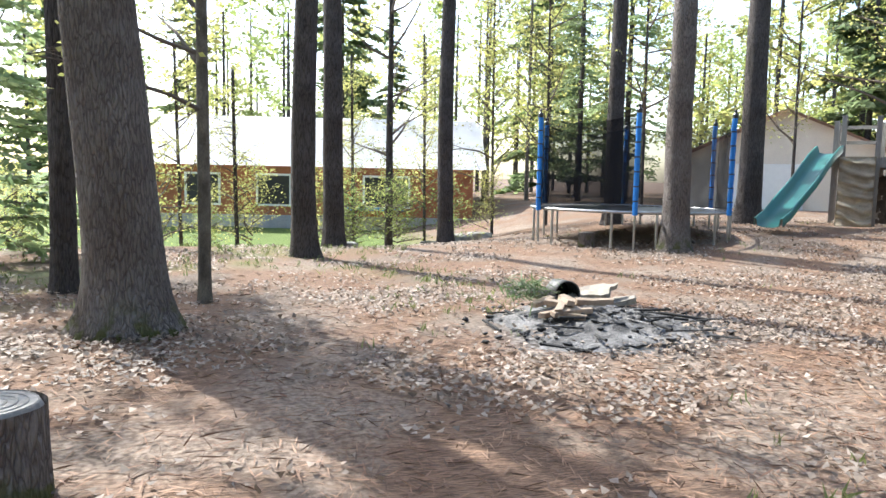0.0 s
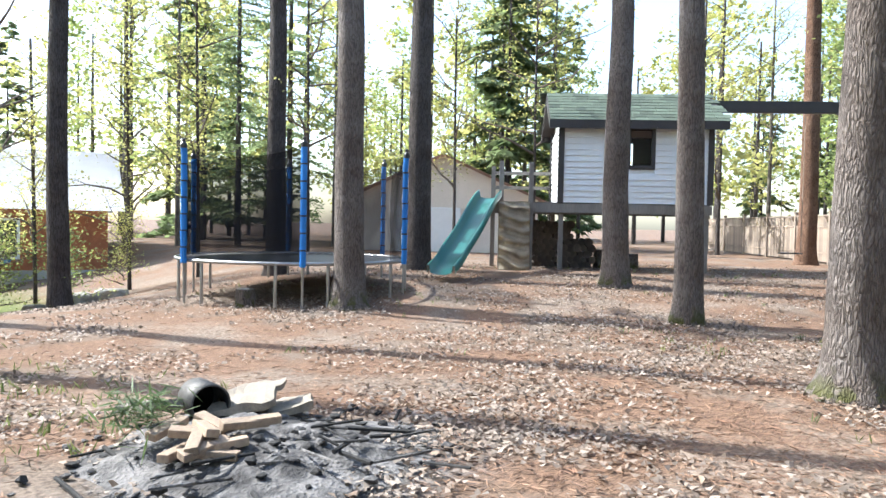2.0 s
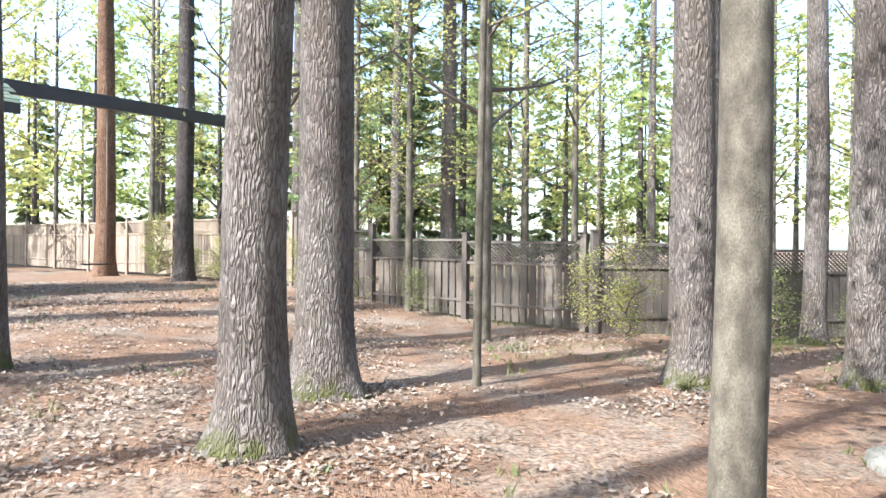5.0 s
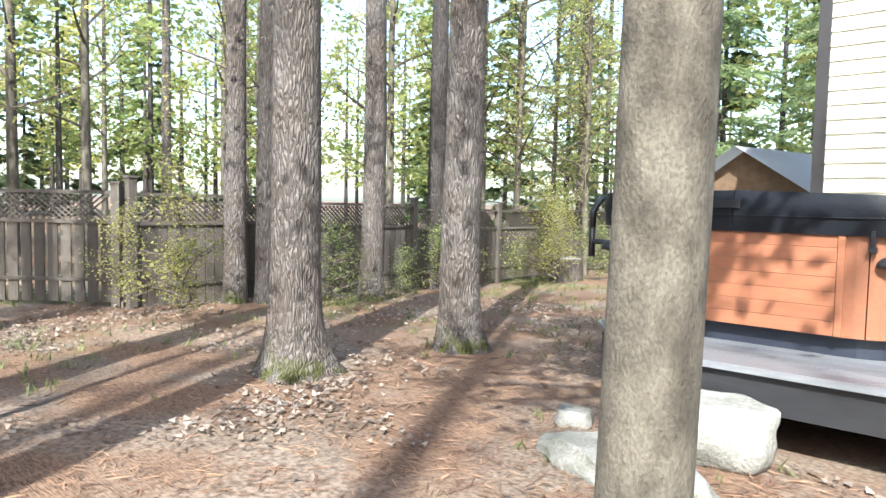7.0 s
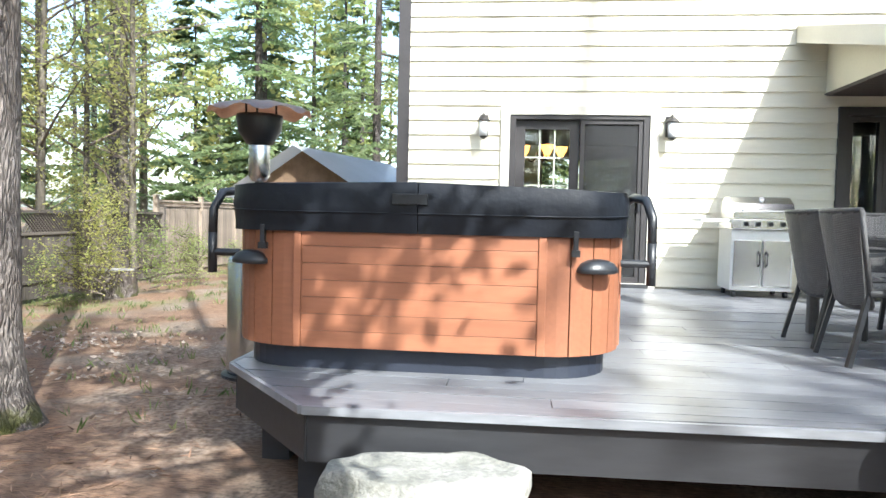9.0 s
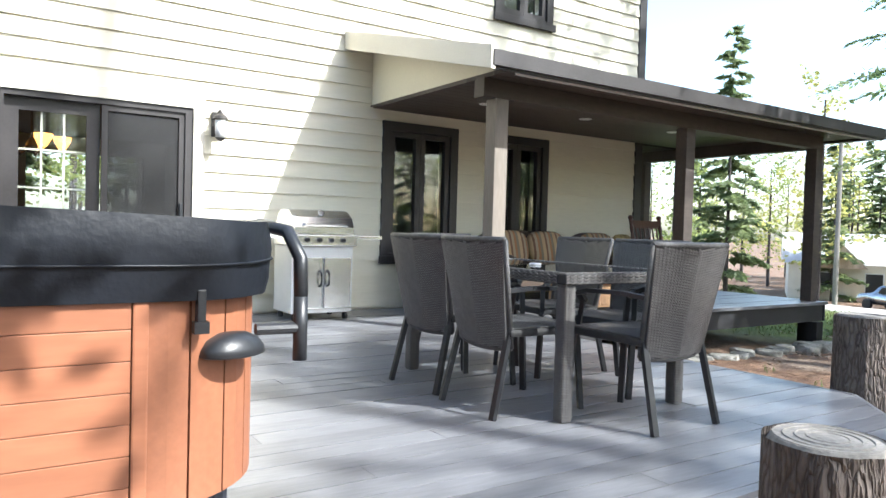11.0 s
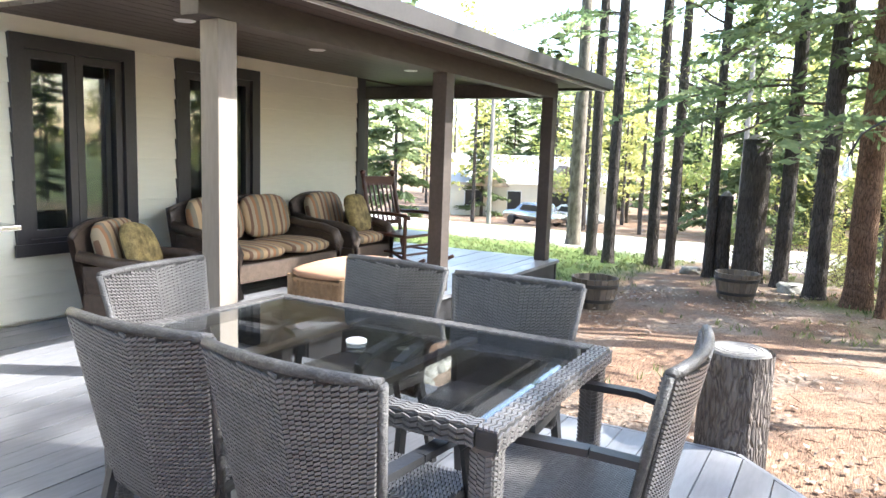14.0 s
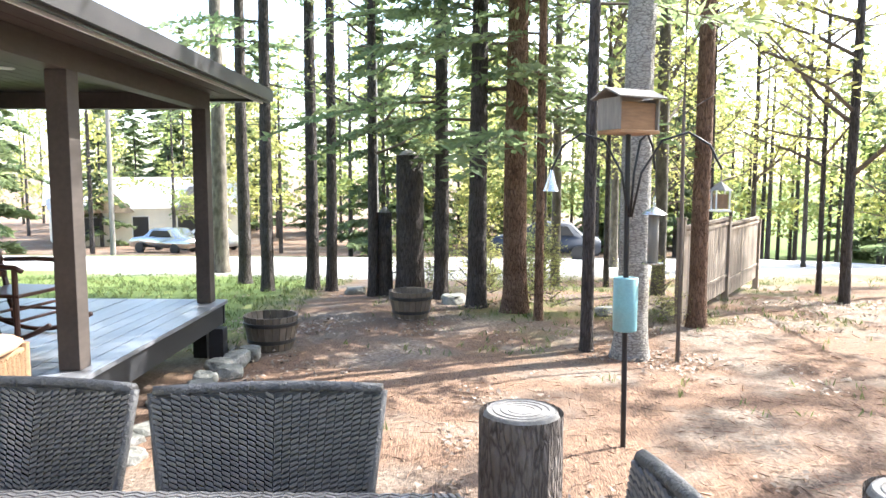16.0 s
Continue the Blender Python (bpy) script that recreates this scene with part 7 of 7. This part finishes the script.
woodpile()
for x, y, s in ((1.15, 1.2, 0.32), (1.7, 1.1, 0.26)):
    p = PG @ Vector((x, y, 0))
    stump(p.x, p.y, s * 0.75, s * 1.3, 20 + s, "dark chopping block under the playhouse", "chopping blocks")


# ---- trampoline ----
def trampoline():
    cx, cy, R = -2.05, -9.76, 1.87
    z0 = gz(cx, cy)
    t = thing("trampoline", "round trampoline with blue padded poles and torn black net", "trampoline", at=pose(cx, cy, z0))
    H, TOP = 0.704 - z0, 2.42 - z0
    ring = [(R * math.cos(2 * math.pi * k / 48), R * math.sin(2 * math.pi * k / 48), H) for k in range(49)]
    part("rim", pipe(bmesh.new(), ring, 0.028, 8), M_GALV, t, "galvanised round rim", True)
    part("mat", lathe(bmesh.new(), [(0.05, H - 0.01), (R - 0.28, H - 0.01), (R - 0.28, H - 0.004), (0.05, H - 0.004)], 48), M_BLACK, t, "black jumping mat")
    for k in range(72):
        a = 2 * math.pi * k / 72
        part("spring", rod(bmesh.new(), ((R - 0.29) * math.cos(a), (R - 0.29) * math.sin(a), H - 0.008), ((R - 0.02) * math.cos(a), (R - 0.02) * math.sin(a), H), 0.008, n=5), M_GALV, t)
    poles = []
    for k in range(6):
        # the poles that show: towards the yard
        a = radians(1.6 + 60 * k)
        c, s = math.cos(a), math.sin(a)
        poles.append(a)
        g = gz(cx + R * c, cy + R * s) - z0
        for da in (-0.20, 0.20):
            q = Vector((R * math.cos(a + da), R * math.sin(a + da), 0))
            gg = gz(cx + q.x, cy + q.y) - z0
            part("leg", rod(bmesh.new(), (q.x, q.y, gg), (q.x, q.y, H), 0.024), M_GALV, t, "galvanised leg")
        pl = part("net_pole", rod(bmesh.new(), ((R + 0.05) * c, (R + 0.05) * s, g), ((R + 0.08) * c, (R + 0.08) * s, TOP), 0.019), M_GALV, t)
        fo = bmesh.new()
        n = 7
        for i in range(n):
            f0, f1 = i / n, (i + 1) / n
            za, zb = H - 0.05 + (TOP - H) * f0, H - 0.05 + (TOP - H) * f1
            rod(fo, ((R + 0.06) * c, (R + 0.06) * s, za + 0.008), ((R + 0.07) * c, (R + 0.07) * s, zb - 0.008), 0.045, n=12)
        part("foam_sleeve", fo, M_BLUE, pl, "bright blue foam sleeve")
        for i in range(1, n):
            zz = H - 0.05 + (TOP - H) * i / n
            part("strap", rod(bmesh.new(), ((R + 0.065) * c, (R + 0.065) * s, zz - 0.012), ((R + 0.065) * c, (R + 0.065) * s, zz + 0.012), 0.05, n=12), M_BLACK, pl, "black tie strap")
        part("pole_cap", lathe(bmesh.new(), [(0.05, TOP - 0.06), (0.05, TOP), (0.02, TOP + 0.04), (0.03, TOP + 0.07), (0.01, TOP + 0.09)], 12, ((R + 0.075) * c, (R + 0.075) * s, 0)), M_BLACK, pl)
    # sagging net between the poles
    m = bpy.data.materials.new("black netting")
    m.use_nodes = True
    N, L = m.node_tree.nodes, m.node_tree.links
    tr, df, mx = N.new("ShaderNodeBsdfTransparent"), N.new("ShaderNodeBsdfDiffuse"), N.new("ShaderNodeMixShader")
    tr.inputs[0].default_value = (1, 1, 1, 1)
    df.inputs[0].default_value = (0.015, 0.015, 0.017, 1)
    nz = N.new("ShaderNodeTexNoise")
    nz.inputs["Scale"].default_value = 1.6
    mr = N.new("ShaderNodeMapRange")
    mr.inputs[1].default_value, mr.inputs[2].default_value, mr.inputs[3].default_value, mr.inputs[4].default_value = 0.35, 0.65, 0.45, 0.78
    L.new(nz.outputs[0], mr.inputs[0])
    L.new(mr.outputs[0], mx.inputs[0])
    L.new(tr.outputs[0], mx.inputs[1])
    L.new(df.outputs[0], mx.inputs[2])
    L.new(mx.outputs[0], N["Material Output"].inputs[0])
    for k in range(6):
        a0, a1 = poles[k], poles[k] + radians(60)
        if k == 1:
            a0 = a1 - radians(13)
        bm = bmesh.new()
        nu, nv = 16, 10
        g = []
        for j in range(nv + 1):
            row = []
            for i in range(nu + 1):
                f = i / nu
                a = a0 + (a1 - a0) * f
                chord = math.cos((a1 - a0) / 2) / math.cos(a - (a0 + a1) / 2)
                rr = (R + 0.02) * (chord * 0.6 + 0.4) - 0.10 * math.sin(f * math.pi) * math.sin(j / nv * math.pi) + 0.03 * noise.noise((a * 9, j * 0.6, 3))
                z = H + 0.02 + (TOP - 0.08 - H) * j / nv - 0.14 * math.sin(f * math.pi) * (j / nv) ** 2
                row.append(bm.verts.new((rr * math.cos(a), rr * math.sin(a), z)))
            g.append(row)
        for j in range(nv):
            for i in range(nu):
                bm.faces.new((g[j][i], g[j][i + 1], g[j + 1][i + 1], g[j + 1][i]))
        part("net", bm, m, t, "sagging black safety net", True)


trampoline()


# ---- fire place ----
M_GALV2 = mat("sooty metal", (0.12, 0.115, 0.11), 0.6, 0.6, vary=0.4, scale=8, fine=60, bump=0.2)


def fire_place():
    rng = random.Random(21)
    ash = mat("grey white ash", (0.25, 0.235, 0.225), 0.95, vary=0.7, scale=6, fine=40, bump=0.9, depth=0.03, dark=(0.05, 0.046, 0.045))
    wood = mat("split pale firewood", (0.42, 0.31, 0.22), 0.8, vary=0.3, scale=5, fine=50, bump=0.3, rnd=0.25)
    char = mat("charred wood", (0.03, 0.028, 0.027), 0.9, vary=0.5, scale=8, fine=60, bump=0.6, rnd=0.3)
    t = thing("ash_heap", "low heap of grey ash and charred sticks", "fire pit")
    bm = bmesh.new()
    n, R = 40, 12
    rings = []
    for j in range(R + 1):
        f = j / R
        ring = []
        for k in range(n):
            a = 2 * math.pi * k / n
            w = 1 + 0.55 * noise.noise((math.cos(a) * 1.5, math.sin(a) * 1.5, 6)) + 0.2 * noise.noise((math.cos(a) * 5, math.sin(a) * 5, 3))
            x, y = 2.45 + 1.15 * f * w * math.cos(a), -2.95 + 0.95 * f * w * math.sin(a)
            h = 0.17 * (1 - f) ** 1.0 * (1 + 0.4 * noise.noise((x * 3, y * 3, 1))) + 0.05 * (1 - f) * noise.noise((x * 11, y * 11, 2))
            ring.append(bm.verts.new((x, y, gz(x, y) + h - 0.02 * f)))
        rings.append(ring)
    for a, b in zip(rings, rings[1:]):
        for k in range(n):
            bm.faces.new((a[k], a[(k + 1) % n], b[(k + 1) % n], b[k]))
    part("ash", bm, ash, t, "mottled grey ash", True)
    for k in range(48):
        a, r = rng.uniform(0, 6.28), rng.uniform(0.2, 1.15)
        x, y = 2.3 + r * math.cos(a), -2.7 + 0.8 * r * math.sin(a)
        l, yaw = rng.uniform(0.1, 0.42), rng.uniform(0, 6.28)
        z = gz(x, y) + 0.15 * max(0, 1 - r) + 0.015
        part("charred_stick", rod(bmesh.new(), (x, y, z), (x + l * math.cos(yaw), y + l * math.sin(yaw), z + rng.uniform(-0.02, 0.05)), rng.uniform(0.005, 0.014), n=6), char if k % 3 else ash, t)
    for k in range(120):
        a, r = rng.uniform(0, 6.28), rng.uniform(0.1, 1.35)
        x, y = 2.4 + r * math.cos(a), -2.8 + 0.8 * r * math.sin(a)
        c = bmesh.new()
        bmesh.ops.create_icosphere(c, subdivisions=1, radius=rng.uniform(0.015, 0.045))
        for v in c.verts:
            v.co *= rng.uniform(0.55, 1.3)
            v.co.z *= 0.55
        ob = part("clinker", c, ash if k % 2 else char, t)
        ob.location = (x, y, gz(x, y) + 0.15 * max(0, 1 - r) + 0.02)
    p = thing("flue_pipe", "short blackened pipe open at one end", "pipe", at=pose(2.36, -3.72, gz(2.4, -3.7) + 0.15, 5, 0, -12) @ Matrix.Diagonal((0.8, 0.8, 0.8, 1)))
    part("pipe_wall", lathe(bmesh.new(), [(0.145, -0.25), (0.15, -0.24), (0.15, 0.25), (0.135, 0.25), (0.13, -0.24)], 28, cap=False), M_GALV2, p, "sooty metal wall", True).matrix_basis = pose(0, 0, 0, -90, 0, 0)
    # near-black lining with a closed back, so the mouth looks black
    part("soot_lining", lathe(bmesh.new(), [(0.002, -0.2), (0.133, -0.2), (0.1335, 0.245)], 28, cap=False), mat("soot", (0.006, 0.006, 0.006), 1.0, vary=0.3, bump=0), p, "black lining inside").matrix_basis = pose(0, 0, 0, -90, 0, 0)
    for k, (x, y, z, rx, ry, rz, w, h) in enumerate(((2.14, -3.55, 0.17, 12, 10, 40, 0.44, 0.38), (1.92, -3.45, 0.10, 10, -8, 75, 0.36, 0.3), (2.62, -3.86, 0.12, 14, -10, 10, 0.3, 0.26))):
        b = cube(-w / 2, w / 2, -h / 2, h / 2, -0.022, 0.022)
        bmesh.ops.subdivide_edges(b, edges=b.edges[:], cuts=6, use_grid_fill=True)
        for v in b.verts:
            v.co += Vector((0.09 * noise.noise(v.co * 5 + Vector((k, 0, 0))), 0.09 * noise.noise(v.co * 5 + Vector((0, k, 0))), 0.03 * noise.noise(v.co * 9)))
        o = solid("slab", b, mat("sandy cement slab", (0.30, 0.26, 0.21), 0.95, vary=0.25, scale=6, fine=60, bump=0.4), "broken sandy slab leaning at the fire place", "slab", "broken slabs")
        o.matrix_world = pose(x, y, gz(x, y) + z, rx, ry, rz)
    for k in range(16):
        x, y = 2.72 + rng.uniform(-0.28, 0.22), -3.02 + rng.uniform(-0.26, 0.26)
        o = solid("firewood", cube(-0.13, 0.13, -0.035, 0.035, -0.022, 0.022, 0.006), wood, "split pale stick of firewood at the fire place", "firewood", "split sticks by the fire")
        o.matrix_world = pose(x, y, gz(x, y) + 0.10 + 0.028 * (k % 5), rng.uniform(-12, 12), rng.uniform(-10, 10), rng.uniform(0, 180))
    g = quads("pine_sprig", leaves([(2.90 + rng.gauss(0, 0.10), -3.34 + rng.gauss(0, 0.10), 0.26 + rng.gauss(0, 0.05)) for _ in range(260)], 0.16, 0.012, np.random.default_rng(2)), M_PINE)
    tagged(new("pine_sprig", g), "fresh green pine sprig lying on the fire place", "branch")


fire_place()


# ---- neighbouring buildings ----
def house(name, label, cx, cy, z, yaw, w, d, h, roof_h, wall, roof, base=0.0, windows=(), gable=False, base_mat=None):
    t = thing(name, label, "house", at=pose(cx, cy, z, 0, 0, yaw))
    if base:
        part("foundation", cube(-w / 2, w / 2, 0, d, -1.0, base), base_mat or M_ROCK, t, "grey block foundation")
    part("wall", cube(-w / 2 + 0.02, w / 2 - 0.02, 0.02, d - 0.02, base - (0 if base else 1.0), h), wall, t)
    if not gable:
        for s in (0, 1):
            bm = bmesh.new()
            y0, y1 = (-0.4, d / 2) if s == 0 else (d + 0.4, d / 2)
            v = [bm.verts.new(p) for p in ((-w / 2 - 0.4, y0, h - 0.05), (w / 2 + 0.4, y0, h - 0.05), (w / 2 + 0.4, y1, h + roof_h), (-w / 2 - 0.4, y1, h + roof_h))]
            bm.faces.new(v)
            bmesh.ops.solidify(bm, geom=bm.faces[:], thickness=0.12)
            part("roof", bm, roof, t)
        ends = ((-w / 2 + 0.02, -w / 2 + 0.1), (w / 2 - 0.1, w / 2 - 0.02))
        for a, b in ends:
            bm = bmesh.new()
            lo = [[bm.verts.new((x, y, zz)) for y, zz in ((0.02, h), (d - 0.02, h), (d / 2, h + roof_h - 0.1))] for x in (a, b)]
            bm.faces.new(lo[0])
            bm.faces.new(lo[1][::-1])
            for i in range(3):
                bm.faces.new((lo[0][i], lo[1][i], lo[1][(i + 1) % 3], lo[0][(i + 1) % 3]))
            bmesh.ops.recalc_face_normals(bm, faces=bm.faces[:])
            part("gable", bm, wall, t)
    else:
        for s in (-1, 1):
            bm = bmesh.new()
            v = [bm.verts.new(p) for p in ((s * (w / 2 + 0.35), -0.4, h - 0.1), (s * (w / 2 + 0.35), d + 0.4, h - 0.1), (0, d + 0.4, h + roof_h), (0, -0.4, h + roof_h))]
            bm.faces.new(v)
            bmesh.ops.solidify(bm, geom=bm.faces[:], thickness=0.12)
            part("roof", bm, roof, t)
        for a, b in ((0.02, 0.12), (d - 0.12, d - 0.02)):
            bm = bmesh.new()
            lo = [[bm.verts.new((x, y, zz)) for x, zz in ((-w / 2 + 0.02, h), (w / 2 - 0.02, h), (0, h + roof_h - 0.08))] for y in (a, b)]
            bm.faces.new(lo[0])
            bm.faces.new(lo[1][::-1])
            for i in range(3):
                bm.faces.new((lo[0][i], lo[1][i], lo[1][(i + 1) % 3], lo[0][(i + 1) % 3]))
            bmesh.ops.recalc_face_normals(bm, faces=bm.faces[:])
            part("gable", bm, wall, t)
    for x0, x1, z0, z1 in windows:
        f = part("window", frame_of(bmesh.new(), x0, x1, z0, z1, -0.04, 0.03, 0.07), M_WHITEM, t, "white window frame")
        part("pane", cube(x0 + 0.07, x1 - 0.07, -0.005, 0.015, z0 + 0.07, z1 - 0.07), M_BLACK, f, "dark window pane")
    return t


M_ORANGE = mat("orange stained boards", (0.42, 0.15, 0.07), 0.75, vary=0.25, scale=2, fine=30, bump=0.2)
M_WROOF = mat("sunlit pale metal roof", (0.72, 0.73, 0.74), 0.45, vary=0.08, scale=1, fine=20, bump=0.05)
M_TAN = mat("tan stucco", (0.72, 0.64, 0.54), 0.85, vary=0.1, scale=1, fine=30, bump=0.1)
nb = house("neighbour_house", "low orange-stained house with pale metal roof beyond the trees", 2.9, -22.0, -1.05, 163.5 + 180, 11.5, 8, 2.6, 1.9, M_ORANGE, M_WROOF, 0.9, [(-4.0, -2.8, 1.2, 2.3), (-1.6, -0.4, 1.2, 2.3), (2.0, 3.6, 1.2, 2.3)], base_mat=mat("grey block wall", (0.42, 0.42, 0.42), 0.9, vary=0.2, scale=2, fine=20, bump=0.2))
nb.matrix_world = pose(2.9, -22.0, -1.05, 0, 0, 163.5)
aw = part("awning", cube(1.2, 3.4, -0.9, -0.02, 1.15, 1.22), mat("blue awning cloth", (0.05, 0.22, 0.42), 0.7, vary=0.1, bump=0.05), nb, "blue awning")
gar = house("neighbour_garage", "tan garage with brown shingle roof beyond the playhouse", -12.2, -16.8, 0.2, 0, 6.4, 6, 2.0, 1.5, M_TAN, mat("red brown shingles", (0.48, 0.34, 0.27), 0.9, vary=0.25, fine=60, bump=0.3), gable=True)
gar.matrix_world = pose(-12.2, -16.8, 0.2, 0, 0, 131)
part("garage_door", cube(-1.6, 0.6, -0.05, 0.0, 0.0, 1.7, 0.01), M_WHITEM, gar, "white garage door")
sh = house("garden_shed", "brown wooden shed with pale metal roof behind the fence", -5.6, 15.4, 0.0, 0, 3.0, 4.5, 1.75, 1.0, mat("brown shed boards", (0.22, 0.14, 0.085), 0.85, vary=0.25, fine=40, bump=0.3), M_WROOF, gable=True)
sh.matrix_world = pose(-4.9, 15.2, -0.1, 0, 0, -12)
far = house("far_house", "cream bungalow with brown gables across the road", 53, 26, -2.9, 0, 13, 8, 2.7, 2.2, M_CREAM, M_WROOF, windows=[(-5, -3.6, 0.8, 2.1), (-1.6, -0.4, 0.1, 2.1), (1.5, 3.4, 0.8, 2.1)])
far.matrix_world = pose(53, 26, gz(53, 26), 0, 0, -58)
for x in (-3.2, 3.0):
    bm = bmesh.new()
    lo = [[bm.verts.new((x + a, y, zz)) for a, zz in ((-1.7, 2.4), (1.7, 2.4), (0, 4.2))] for y in (-0.9, 2.5)]
    bm.faces.new(lo[0])
    bm.faces.new(lo[1][::-1])
    for i in range(3):
        bm.faces.new((lo[0][i], lo[1][i], lo[1][(i + 1) % 3], lo[0][(i + 1) % 3]))
    bmesh.ops.recalc_face_normals(bm, faces=bm.faces[:])
    part("dormer", bm, M_FENCE, far, "brown gabled dormer")


def car(x, y, yaw, paint, label):
    t = thing("parked_car", label, "car", "cars by the road", at=pose(x, y, gz(x, y), 0, 0, yaw))
    bm = bmesh.new()
    prof = [(-2.2, 0.35), (-2.2, 0.85), (-1.9, 0.95), (-1.5, 1.0), (-1.0, 1.5), (0.4, 1.52), (1.0, 1.05), (2.0, 0.9), (2.2, 0.7), (2.2, 0.35)]
    sd = [[bm.verts.new((a, b, z)) for a, z in prof] for b in (-0.85, 0.85)]
    k = len(prof)
    for i in range(k):
        bm.faces.new((sd[0][i], sd[0][(i + 1) % k], sd[1][(i + 1) % k], sd[1][i]))
    bm.faces.new(sd[0][::-1])
    bm.faces.new(sd[1])
    bmesh.ops.recalc_face_normals(bm, faces=bm.faces[:])
    bmesh.ops.bevel(bm, geom=bm.edges[:], offset=0.06, segments=2, affect="EDGES")
    b = part("body", bm, paint, t, "", True)
    for s in (-0.865, 0.865):
        part("side_window", prism(bmesh.new(), [(-1.15, 0), (0.55, 0), (0.25, 0.36), (-0.9, 0.36)], -0.006, 0.006), M_BLACK, b).matrix_basis = pose(0, s, 1.05, 90, 0, 0)
        for a in (-1.35, 1.35):
            wheel = part("wheel", lathe(bmesh.new(), [(0.2, -0.1), (0.32, -0.09), (0.32, 0.09), (0.2, 0.1)], 20), M_BLACK, t).matrix_basis = pose(a, s * 0.93, 0.32, 90, 0, 0)


car(45, 22, 70, M_STEEL, "silver car parked across the road")
car(48, 20.4, 70, M_WHITEM, "white car parked across the road")
car(30, 0.5, 80, M_NAVY, "dark car parked beyond the trees")


def utility_pole(x, y):
    t = thing("utility_pole", "grey wooden utility pole across the road", "utility pole", "utility poles", at=pose(x, y, gz(x, y)))
    part("pole", rod(bmesh.new(), (0, 0, -0.2), (0, 0, 9.5), 0.14, 0.10, 12), M_GREYWOOD, t)
    part("cross_arm", bar(bmesh.new(), (-1.0, 0, 8.9), (1.0, 0, 8.9), 0.1, 0.1), M_GREYWOOD, t)


utility_pole(38, 22)
utility_pole(36, 8)
for z in (7.0, 7.25, 8.9):
    solid("cable", pipe(bmesh.new(), [(38 - 2 * f * 1.0, 22 - 14 * f, z - 2.2 - 1.2 * f * (1 - f)) for f in (0, 0.2, 0.4, 0.6, 0.8, 1.0)], 0.02, 5), M_BLACK, "black overhead cable between the poles", "cable", "overhead cables")
